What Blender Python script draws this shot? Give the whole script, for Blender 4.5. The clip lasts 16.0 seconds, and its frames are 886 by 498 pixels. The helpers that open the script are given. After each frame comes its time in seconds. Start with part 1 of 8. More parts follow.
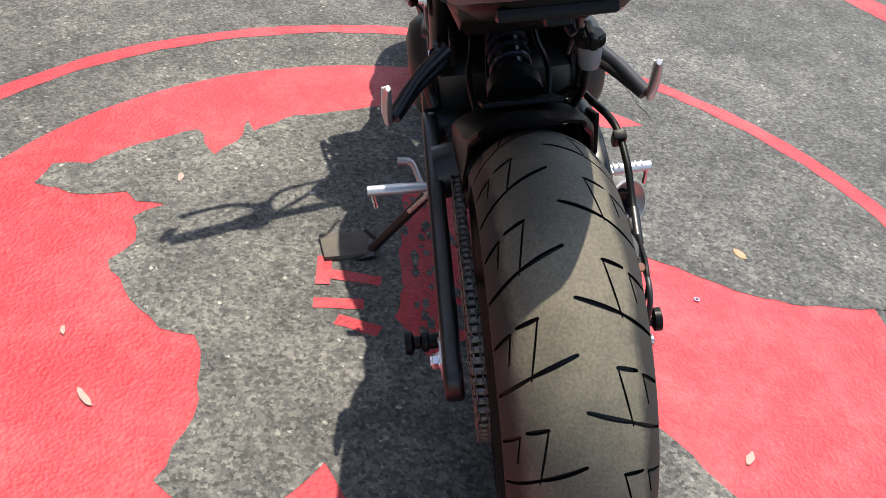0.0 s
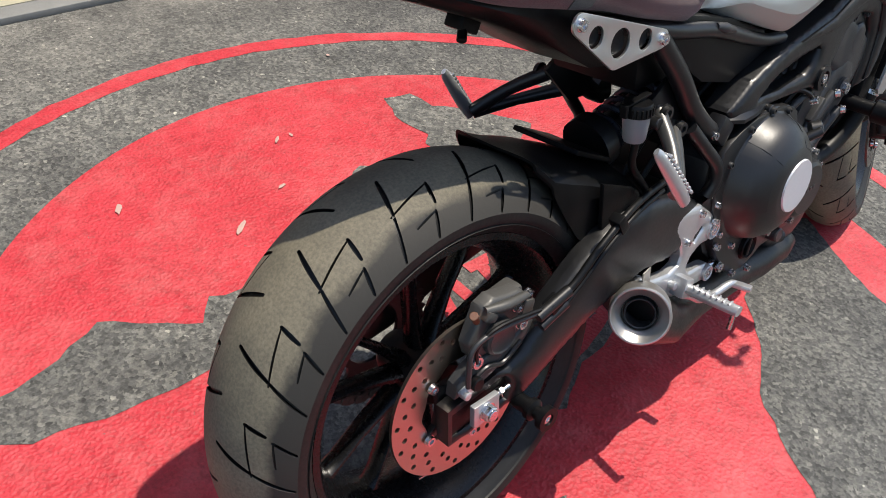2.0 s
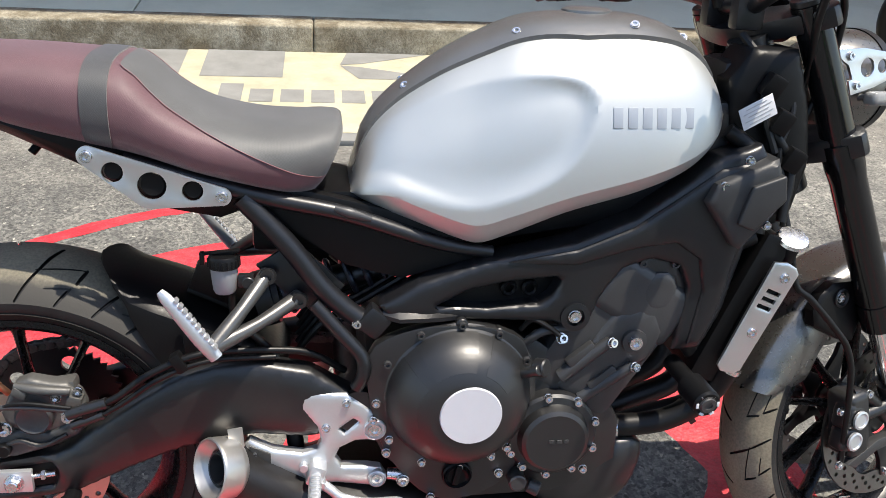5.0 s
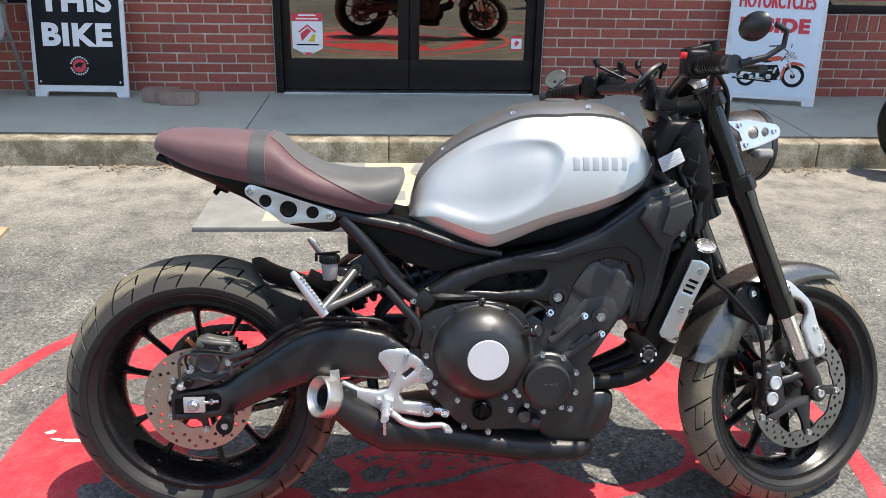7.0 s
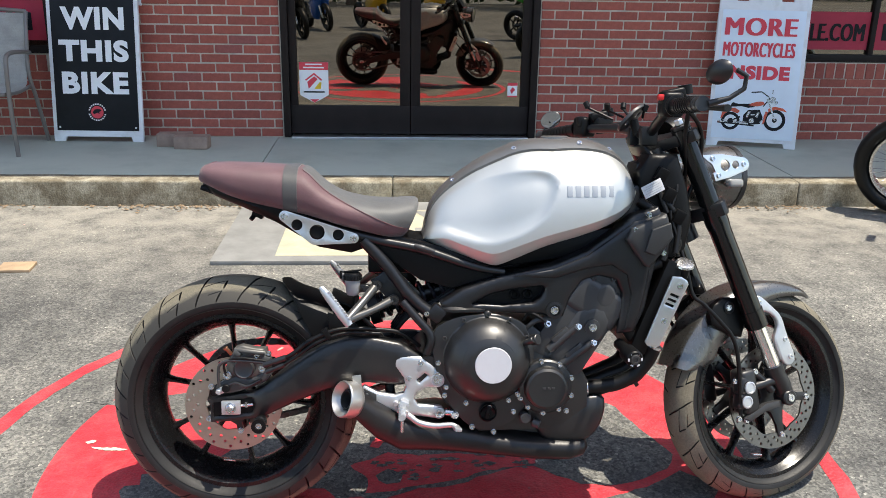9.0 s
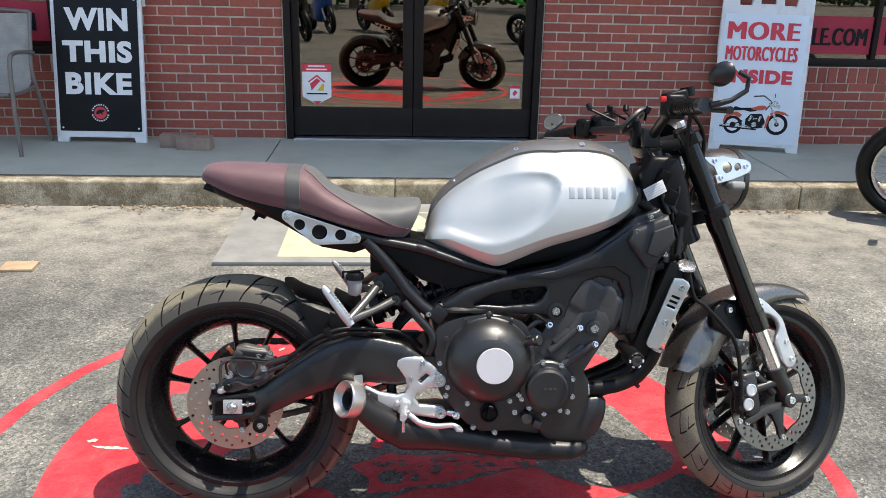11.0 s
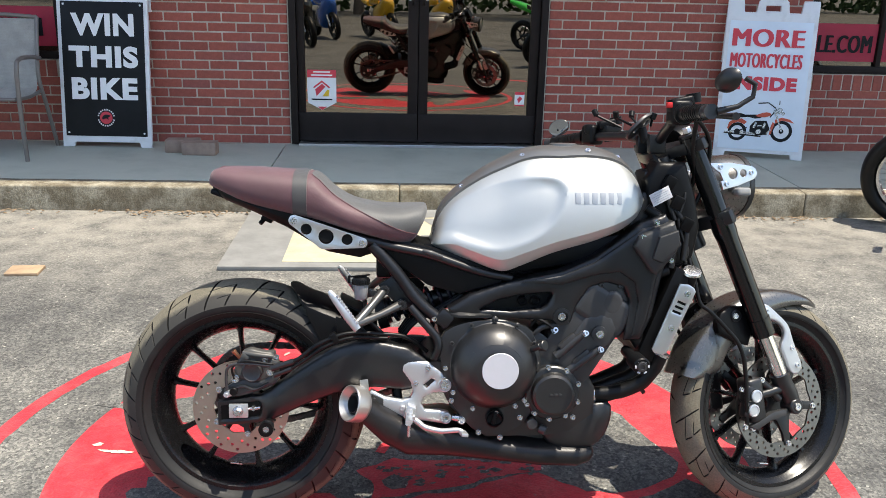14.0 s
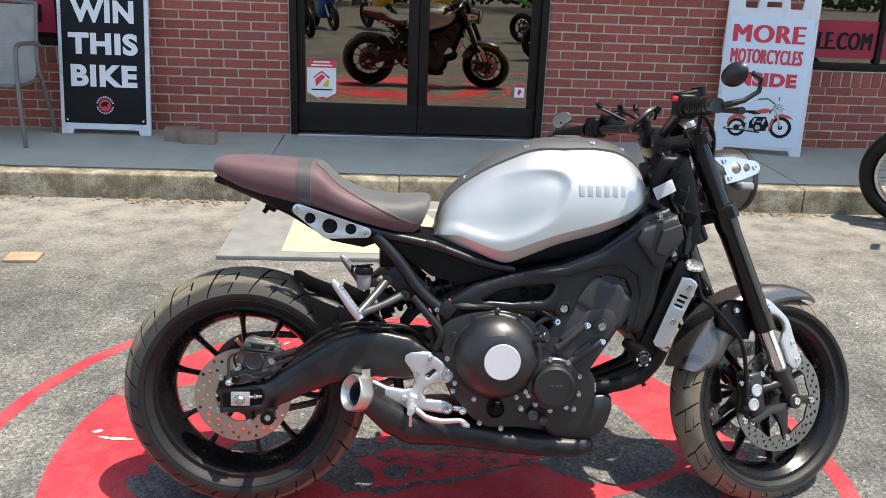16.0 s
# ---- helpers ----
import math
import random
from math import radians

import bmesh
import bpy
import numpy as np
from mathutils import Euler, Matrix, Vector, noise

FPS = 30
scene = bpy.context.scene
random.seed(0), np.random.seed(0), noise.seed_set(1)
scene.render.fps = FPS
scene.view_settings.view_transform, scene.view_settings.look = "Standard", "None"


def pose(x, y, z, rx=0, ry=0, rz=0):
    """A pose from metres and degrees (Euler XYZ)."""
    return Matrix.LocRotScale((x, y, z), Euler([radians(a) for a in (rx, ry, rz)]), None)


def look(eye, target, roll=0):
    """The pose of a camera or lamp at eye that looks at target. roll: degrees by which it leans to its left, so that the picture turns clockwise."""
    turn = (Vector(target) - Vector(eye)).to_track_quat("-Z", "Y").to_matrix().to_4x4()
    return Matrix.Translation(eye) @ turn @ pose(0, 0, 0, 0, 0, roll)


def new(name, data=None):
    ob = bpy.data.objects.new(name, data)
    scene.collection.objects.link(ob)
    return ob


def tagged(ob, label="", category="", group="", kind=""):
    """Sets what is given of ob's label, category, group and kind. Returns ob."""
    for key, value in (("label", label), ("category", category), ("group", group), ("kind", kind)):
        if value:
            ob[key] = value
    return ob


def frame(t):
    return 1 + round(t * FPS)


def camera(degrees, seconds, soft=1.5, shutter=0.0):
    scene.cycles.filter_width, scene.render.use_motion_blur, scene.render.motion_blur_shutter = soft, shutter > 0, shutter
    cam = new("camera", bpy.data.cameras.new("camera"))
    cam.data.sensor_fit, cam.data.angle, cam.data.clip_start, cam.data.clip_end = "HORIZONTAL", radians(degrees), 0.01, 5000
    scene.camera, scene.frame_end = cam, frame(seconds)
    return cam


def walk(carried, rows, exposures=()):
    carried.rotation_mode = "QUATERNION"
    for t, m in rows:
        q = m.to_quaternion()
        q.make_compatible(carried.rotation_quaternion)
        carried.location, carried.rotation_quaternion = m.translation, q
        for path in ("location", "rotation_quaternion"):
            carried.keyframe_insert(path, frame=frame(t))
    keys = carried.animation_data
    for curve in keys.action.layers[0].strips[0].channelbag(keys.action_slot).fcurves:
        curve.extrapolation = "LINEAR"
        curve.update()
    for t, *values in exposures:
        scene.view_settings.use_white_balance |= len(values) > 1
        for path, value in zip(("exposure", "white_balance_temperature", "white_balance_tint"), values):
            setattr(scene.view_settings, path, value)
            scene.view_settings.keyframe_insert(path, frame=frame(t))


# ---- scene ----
cam = camera(54.2, 16.0, 0.75)
PATH = [
    (0, (-0.856, 0.566, 1.179), (0.695, 0.371, -0.068), 7.0),
    (0.5, (-0.819, 0.285, 1.172), (0.675, 0.399, -0.153), 7.6),
    (1, (-0.859, 0.026, 1.195), (0.556, 0.527, -0.127), 7.6),
    (1.5, (-0.804, -0.132, 1.21), (0.495, 0.696, -0.065), 8.8),
    (2, (-0.606, -0.283, 1.203), (0.536, 0.767, -0.06), 8.3),
    (2.5, (-0.423, -0.49, 1.209), (0.497, 0.812, 0.001), 5.1),
    (3, (-0.242, -0.657, 1.232), (0.463, 0.828, 0.092), 3.5),
    (3.5, (0.003, -0.663, 1.236), (0.665, 0.85, 0.108), 3.5),
    (4, (0.195, -0.718, 1.257), (0.751, 0.871, 0.177), 3.3),
    (4.5, (0.381, -0.777, 1.274), (0.76, 0.888, 0.233), 4.5),
    (4.7, (0.428, -0.779, 1.274), (0.759, 0.906, 0.25), 4.6),
    (6.8, (0.457, -1.454, 1.365), (0.553, 0.4, 0.622), 0.8),
    (7, (0.452, -1.519, 1.371), (0.556, 0.339, 0.638), 1.1),
    (7.5, (0.476, -1.688, 1.376), (0.565, 0.181, 0.671), 1.6),
    (8, (0.472, -1.769, 1.386), (0.531, 0.103, 0.686), 1.2),
    (8.5, (0.428, -1.762, 1.393), (0.517, 0.121, 0.725), 1.1),
    (9, (0.403, -1.774, 1.397), (0.518, 0.12, 0.765), 1.0),
    (11.5, (0.4, -1.782, 1.392), (0.511, 0.116, 0.77), 1.4),
    (12, (0.397, -1.785, 1.394), (0.515, 0.114, 0.779), 1.7),
    (12.5, (0.397, -1.786, 1.392), (0.513, 0.115, 0.781), 1.6),
    (13, (0.394, -1.783, 1.391), (0.512, 0.116, 0.775), 1.7),
    (13.5, (0.393, -1.782, 1.39), (0.503, 0.117, 0.773), 1.5),
    (14, (0.394, -1.785, 1.391), (0.498, 0.116, 0.779), 1.4),
    (14.5, (0.394, -1.786, 1.391), (0.5, 0.116, 0.78), 1.5),
    (15, (0.393, -1.786, 1.388), (0.504, 0.112, 0.769), 1.6),
    (15.5, (0.388, -1.791, 1.389), (0.499, 0.104, 0.76), 1.8),
    (16, (0.374, -1.788, 1.387), (0.489, 0.107, 0.759), 2.2),
]
EXPOSURES = [(0.0, 0.8, 6900, 10), (0.5, 0.58, 6900, 10), (1.0, 0.4, 6900, 10), (1.5, 0.4, 6900, 10), (2.0, 0.45, 6900, 10), (2.5, 0.5, 6900, 10), (3.0, 0.65, 6900, 10), (3.5, 0.85, 6900, 10), (4.5, 1.0, 6900, 10), (7.0, 1.05, 6900, 10), (9.0, 1.0, 6950, 9), (16.0, 1.03, 6950, 9)]
walk(cam, [(t, look(eye, target, roll)) for t, eye, target, roll in PATH], EXPOSURES)

import collections
from mathutils.geometry import delaunay_2d_cdt

# ---- light ----
world = bpy.data.worlds.new("world")
scene.world = world
world.use_nodes = True
wn = world.node_tree
sky = wn.nodes.new("ShaderNodeTexSky")
sky.sky_type = "NISHITA"
sky.sun_disc = False
SUN_DIR = Vector((0.30, -0.09, 1.0)).normalized()
sky.sun_elevation = math.asin(SUN_DIR.z)
sky.sun_rotation = math.atan2(SUN_DIR.x, SUN_DIR.y)
wn.links.new(sky.outputs[0], wn.nodes["Background"].inputs[0])
wn.nodes["Background"].inputs[1].default_value = 0.15
sun = new("sun", bpy.data.lights.new("sun", "SUN"))
sun.data.energy, sun.data.angle, sun.data.color = 3.9, radians(0.55), (1.0, 0.95, 0.87)
sun.matrix_world = look(SUN_DIR * 30, (0, 0, 0))
scene.view_settings.exposure = 0.0


# ---- materials ----
def material(name):
    m = bpy.data.materials.new(name)
    m.use_nodes = True
    return m, m.node_tree, m.node_tree.nodes["Principled BSDF"]


def noise_node(nt, scale, detail=4.0, rough=0.6, coord="Object"):
    tc = nt.nodes.new("ShaderNodeTexCoord")
    n = nt.nodes.new("ShaderNodeTexNoise")
    n.inputs["Scale"].default_value, n.inputs["Detail"].default_value, n.inputs["Roughness"].default_value = scale, detail, rough
    nt.links.new(tc.outputs[coord], n.inputs["Vector"])
    return n


def ramp(nt, src, stops):
    r = nt.nodes.new("ShaderNodeValToRGB")
    el = r.color_ramp.elements
    while len(el) < len(stops):
        el.new(0.5)
    for e, (p, c) in zip(el, stops):
        e.position = p
        e.color = (*c, 1) if len(c) == 3 else c
    nt.links.new(src, r.inputs[0])
    return r


def mixed(nt, fac, a, b, mode="MIX"):
    m = nt.nodes.new("ShaderNodeMix")
    m.data_type, m.blend_type = "RGBA", mode
    for sock, v in ((m.inputs[0], fac), (m.inputs[6], a), (m.inputs[7], b)):
        if isinstance(v, (int, float)):
            sock.default_value = v
        elif isinstance(v, tuple):
            sock.default_value = (*v, 1)
        else:
            nt.links.new(v, sock)
    return m.outputs[2]


def bump(nt, bsdf, height, strength, dist=0.002):
    b = nt.nodes.new("ShaderNodeBump")
    b.inputs["Strength"].default_value, b.inputs["Distance"].default_value = strength, dist
    nt.links.new(height, b.inputs["Height"])
    nt.links.new(b.outputs[0], bsdf.inputs["Normal"])
    return b


def surface(name, color, rough=0.5, metal=0.0, vary=0.15, scale=9.0, grain=180.0, bumps=0.15, dirt=None, coat=0.0, coord="Object", shine=0.5):
    """A plain surface with variation at two scales, roughness wear and fine relief."""
    m, nt, p = material(name)
    big = noise_node(nt, scale, 5, 0.6, coord)
    fine = noise_node(nt, grain, 3, 0.6, coord)
    lo = tuple(c * (1 - vary) for c in color)
    hi = tuple(min(1, c * (1 + vary)) for c in color)
    col = ramp(nt, big.outputs[0], [(0.3, lo), (0.7, hi)]).outputs[0]
    if dirt:
        f = ramp(nt, big.outputs[0], [(0.5, (0, 0, 0)), (0.75, (0.6, 0.6, 0.6))]).outputs[0]
        col = mixed(nt, f, col, dirt)
    nt.links.new(col, p.inputs["Base Color"])
    r = ramp(nt, fine.outputs[0], [(0.3, (rough * 0.85,) * 3), (0.7, (min(1, rough * 1.15),) * 3)])
    nt.links.new(r.outputs[0], p.inputs["Roughness"])
    p.inputs["Metallic"].default_value = metal
    p.inputs["Coat Weight"].default_value = coat
    p.inputs["Specular IOR Level"].default_value = shine
    if bumps:
        bump(nt, p, fine.outputs[0], bumps, 0.0008)
    return m


FRAME_BLACK = surface("satin_black_paint", (0.0075, 0.0078, 0.0092), 0.36, 0.0, 0.15, bumps=0.05, shine=0.5)
FORK_BLACK = surface("gloss_black_fork", (0.0045, 0.0045, 0.005), 0.15, 0.0, 0.15, bumps=0.02)
MATT_BLACK = surface("matt_black_metal", (0.0075, 0.0075, 0.0082), 0.38, 0.0, 0.2, bumps=0.08, shine=0.6, dirt=(0.022, 0.021, 0.019))
PLASTIC = surface("black_plastic", (0.0048, 0.0048, 0.0051), 0.4, 0.0, 0.25, grain=400, bumps=0.15, shine=0.18)
ENGINE = surface("black_engine_metal", (0.0115, 0.0115, 0.012), 0.4, 0.1, 0.15, grain=500, bumps=0.08, shine=0.7)
ENGINE_GREY = surface("grey_black_engine_metal", (0.045, 0.045, 0.046), 0.42, 0.3, 0.2, grain=500, bumps=0.15)
RIM_BLACK = surface("gloss_black_rim", (0.005, 0.005, 0.0055), 0.26, 0.0, 0.2, bumps=0.03, shine=0.35)
ALU = surface("brushed_aluminium", (0.72, 0.73, 0.74), 0.34, 1.0, 0.06, grain=700, bumps=0.1)
CAST = surface("cast_silver_aluminium", (0.58, 0.59, 0.6), 0.38, 0.75, 0.1, grain=300, bumps=0.2)
CHROME = surface("chromed_steel", (0.8, 0.8, 0.8), 0.12, 1.0, 0.04, bumps=0.02)
STEEL = surface("bolt_steel", (0.66, 0.66, 0.67), 0.26, 1.0, 0.1, bumps=0.1)
DISC_STEEL = surface("warm_disc_steel", (0.5, 0.43, 0.37), 0.34, 1.0, 0.08, grain=600, bumps=0.2)
DISC_GREY = surface("grey_disc_steel", (0.24, 0.235, 0.225), 0.32, 1.0, 0.08, grain=600, bumps=0.2)
MUFFLER_TIP = surface("satin_steel", (0.5, 0.48, 0.45), 0.36, 0.85, 0.08, grain=500, bumps=0.1)
CALIPER_CAST = surface("pale_cast_caliper", (0.085, 0.083, 0.078), 0.48, 0.35, 0.25, grain=260, bumps=0.35, dirt=(0.05, 0.048, 0.043))
CALIPER_GREY = surface("cast_grey_caliper", (0.05, 0.05, 0.05), 0.42, 0.35, 0.2, grain=300, bumps=0.3)
PIPE = surface("heat_black_pipe", (0.012, 0.011, 0.011), 0.42, 0.2, 0.3)
FENDER = surface("dark_grey_metallic_paint", (0.17, 0.165, 0.155), 0.3, 0.85, 0.06, bumps=0.03, coat=0.3)
TANK_SILVER = surface("brushed_silver_tank", (0.535, 0.545, 0.525), 0.46, 0.75, 0.03, scale=4, grain=900, bumps=0.04)
TANK_COVER = surface("dark_satin_tank_cover", (0.17, 0.17, 0.168), 0.34, 0.6, 0.1, bumps=0.04)
HANGER_GREY = surface("satin_grey_alloy", (0.11, 0.108, 0.104), 0.34, 0.7, 0.12, grain=400, bumps=0.1)
RELAY_GREY = surface("grey_black_plastic", (0.02, 0.0205, 0.021), 0.5, 0.0, 0.2, grain=500, bumps=0.15)
RUBBER = surface("black_rubber", (0.0048, 0.0048, 0.0048), 0.42, 0.0, 0.2, grain=600, bumps=0.1, shine=0.28)
RUBBER_SIDE = surface("dusty_sidewall_rubber", (0.011, 0.011, 0.0107), 0.55, 0.0, 0.25, scale=14, dirt=(0.022, 0.021, 0.019), shine=0.35)
DECAL_GREY = surface("grey_letter_metal", (0.36, 0.38, 0.4), 0.4, 0.5, 0.05, bumps=0.0)
WHITE_PLATE = surface("pale_cover_plate", (0.6, 0.61, 0.64), 0.45, 0.25, 0.05, bumps=0.05)
RED_SWITCH = surface("red_switch_plastic", (0.5, 0.02, 0.02), 0.4)
WHITE_LABEL = surface("white_paper_label", (0.55, 0.56, 0.58), 0.6)
CLEAR_PLASTIC = surface("frosted_reservoir_plastic", (0.24, 0.245, 0.25), 0.35, 0.0, 0.1)
BRASS = surface("copper_bleed_screw", (0.5, 0.25, 0.15), 0.35, 1.0)
CHAIN_STEEL = surface("greasy_chain_steel", (0.16, 0.15, 0.14), 0.38, 0.8, 0.3)
BLUE_SPRING = surface("blue_black_spring", (0.03, 0.035, 0.05), 0.3, 0.5)
LENS = surface("clear_indicator_lens", (0.22, 0.22, 0.21), 0.12)


def tread_rubber(name, edge):
    """Dusty worn crown; past edge metres from the middle the rubber is unworn and darker."""
    m, nt, p = material(name)
    n = noise_node(nt, 7, 5)
    f = noise_node(nt, 260, 3)
    a = ramp(nt, n.outputs[0], [(0.25, (0.09, 0.081, 0.058)), (0.5, (0.15, 0.132, 0.094)), (0.75, (0.23, 0.20, 0.138))])
    g = ramp(nt, f.outputs[0], [(0.35, (0.75, 0.75, 0.75)), (0.65, (1.1, 1.1, 1.1))])
    c = mixed(nt, 1.0, a.outputs[0], g.outputs[0], "MULTIPLY")
    tc = nt.nodes.new("ShaderNodeTexCoord")
    sep = nt.nodes.new("ShaderNodeSeparateXYZ")
    nt.links.new(tc.outputs["Object"], sep.inputs[0])
    out = nt.nodes.new("ShaderNodeMath")
    out.operation = "ABSOLUTE"
    nt.links.new(sep.outputs[1], out.inputs[0])
    wav = noise_node(nt, 16, 4, 0.6)
    add = nt.nodes.new("ShaderNodeMath")
    add.operation = "MULTIPLY_ADD"
    add.inputs[1].default_value = 0.03
    nt.links.new(wav.outputs[0], add.inputs[0])
    nt.links.new(out.outputs[0], add.inputs[2])
    mr = nt.nodes.new("ShaderNodeMapRange")
    mr.inputs[1].default_value, mr.inputs[2].default_value = edge + 0.011, edge + 0.022
    nt.links.new(add.outputs[0], mr.inputs[0])
    c = mixed(nt, mr.outputs[0], c, (0.03, 0.0275, 0.023))
    nt.links.new(c, p.inputs["Base Color"])
    p.inputs["Roughness"].default_value = 0.72
    bump(nt, p, f.outputs[0], 0.3, 0.0006)
    return m


def seat_cloth(name, color, weave):
    m, nt, p = material(name)
    tc = nt.nodes.new("ShaderNodeTexCoord")
    w = nt.nodes.new("ShaderNodeTexChecker")
    w.inputs["Scale"].default_value = weave
    nt.links.new(tc.outputs["Object"], w.inputs["Vector"])
    n = noise_node(nt, 12, 5)
    a = ramp(nt, n.outputs[0], [(0.3, tuple(c * 0.85 for c in color)), (0.7, tuple(c * 1.15 for c in color))])
    sh = mixed(nt, 0.25, a.outputs[0], w.outputs[0], "MULTIPLY")
    nt.links.new(sh, p.inputs["Base Color"])
    p.inputs["Roughness"].default_value = 0.58
    p.inputs["Sheen Weight"].default_value = 0.2
    bump(nt, p, w.outputs[1], 0.25, 0.0006)
    return m


TREAD = tread_rubber("dusty_tread_rubber", 0.066)
FRONT_TREAD = tread_rubber("dusty_front_tread_rubber", 0.16)
BURGUNDY = seat_cloth("burgundy_seat_vinyl", (0.115, 0.053, 0.06), 900)
SEAT_GREY = seat_cloth("grey_grip_seat_cloth", (0.085, 0.085, 0.082), 420)
STRAP = seat_cloth("grey_seat_strap", (0.05, 0.05, 0.05), 600)
THREAD = surface("pink_stitch_thread", (0.22, 0.085, 0.09), 0.7)


def asphalt_material():
    m, nt, p = material("worn_asphalt")
    big = noise_node(nt, 0.9, 6, 0.62)
    mid = noise_node(nt, 6.0, 6, 0.65)
    fine = noise_node(nt, 170, 4, 0.75)
    tc = nt.nodes.new("ShaderNodeTexCoord")
    v = nt.nodes.new("ShaderNodeTexVoronoi")
    v.inputs["Scale"].default_value = 135
    warp = noise_node(nt, 210, 3, 0.6)
    bend = nt.nodes.new("ShaderNodeVectorMath")
    bend.operation = "MULTIPLY_ADD"
    bend.inputs[1].default_value = (0.011, 0.011, 0.011)
    nt.links.new(warp.outputs["Color"], bend.inputs[0])
    nt.links.new(tc.outputs["Object"], bend.inputs[2])
    nt.links.new(bend.outputs[0], v.inputs["Vector"])
    base = ramp(nt, mid.outputs[0], [(0.28, (0.088, 0.088, 0.086)), (0.5, (0.137, 0.137, 0.131)), (0.72, (0.20, 0.197, 0.185))])
    patch = ramp(nt, big.outputs[0], [(0.35, (0.62, 0.62, 0.62)), (0.65, (1.22, 1.21, 1.16))])
    c = mixed(nt, 1.0, base.outputs[0], patch.outputs[0], "MULTIPLY")
    stone = ramp(nt, v.outputs["Color"], [(0.1, (0.3, 0.3, 0.3)), (0.45, (0.85, 0.85, 0.85)), (0.7, (1.35, 1.33, 1.28)), (0.92, (1.8, 1.76, 1.66)), (0.95, (3.6, 3.5, 3.2))])
    c = mixed(nt, 0.8, c, stone.outputs[0], "MULTIPLY")
    v2 = nt.nodes.new("ShaderNodeTexVoronoi")
    v2.inputs["Scale"].default_value = 62
    nt.links.new(bend.outputs[0], v2.inputs["Vector"])
    peb = ramp(nt, v2.outputs["Color"], [(0.15, (0.7, 0.7, 0.7)), (0.8, (1.1, 1.1, 1.1)), (0.955, (1.15, 1.15, 1.12)), (0.97, (2.8, 2.7, 2.4))])
    c = mixed(nt, 0.45, c, peb.outputs[0], "MULTIPLY")
    grit = ramp(nt, fine.outputs[0], [(0.3, (0.55, 0.55, 0.55)), (0.62, (1.25, 1.25, 1.25))])
    c = mixed(nt, 0.9, c, grit.outputs[0], "MULTIPLY")
    # dark worn spots and pale scuffs of a hand's size
    spot = noise_node(nt, 24, 8, 0.78)
    sf = ramp(nt, spot.outputs[0], [(0.33, (0.8, 0.8, 0.8)), (0.46, (1, 1, 1)), (0.6, (1, 1, 1)), (0.72, (1.14, 1.13, 1.1))])
    c = mixed(nt, 0.85, c, sf.outputs[0], "MULTIPLY")
    # a stretch that turns darker and slightly bluer towards +X and -Y
    flow = nt.nodes.new("ShaderNodeVectorMath")
    flow.operation = "DOT_PRODUCT"
    flow.inputs[1].default_value = (0.6, -1.0, 0.0)
    nt.links.new(tc.outputs["Object"], flow.inputs[0])
    shake = nt.nodes.new("ShaderNodeMath")
    shake.operation = "ADD"
    nt.links.new(flow.outputs["Value"], shake.inputs[0])
    nt.links.new(big.outputs[0], shake.inputs[1])
    dark_stretch = nt.nodes.new("ShaderNodeMapRange")
    dark_stretch.inputs[1].default_value, dark_stretch.inputs[2].default_value = 0.55, 1.25
    dark_stretch.inputs[3].default_value, dark_stretch.inputs[4].default_value = 0.0, 1.0
    nt.links.new(shake.outputs[0], dark_stretch.inputs[0])
    c = mixed(nt, dark_stretch.outputs[0], c, mixed(nt, 1.0, c, (0.74, 0.755, 0.78), "MULTIPLY"))
    # pale dust that gathers along the gutter
    sep = nt.nodes.new("ShaderNodeSeparateXYZ")
    nt.links.new(tc.outputs["Object"], sep.inputs[0])
    mr = nt.nodes.new("ShaderNodeMapRange")
    mr.inputs[1].default_value, mr.inputs[2].default_value = 1.7, 3.0
    nt.links.new(sep.outputs[1], mr.inputs[0])
    dn = ramp(nt, mid.outputs[0], [(0.3, (0.1, 0.1, 0.1)), (0.6, (0.75, 0.75, 0.75))])
    mul = nt.nodes.new("ShaderNodeMath")
    mul.operation = "MULTIPLY"
    nt.links.new(mr.outputs[0], mul.inputs[0])
    nt.links.new(dn.outputs[0], mul.inputs[1])
    c = mixed(nt, mul.outputs[0], c, (0.3, 0.28, 0.24))
    nt.links.new(c, p.inputs["Base Color"])
    p.inputs["Roughness"].default_value = 0.82
    h = mixed(nt, 0.5, v.outputs[0], fine.outputs[0])
    bump(nt, p, h, 0.65, 0.006)
    return m


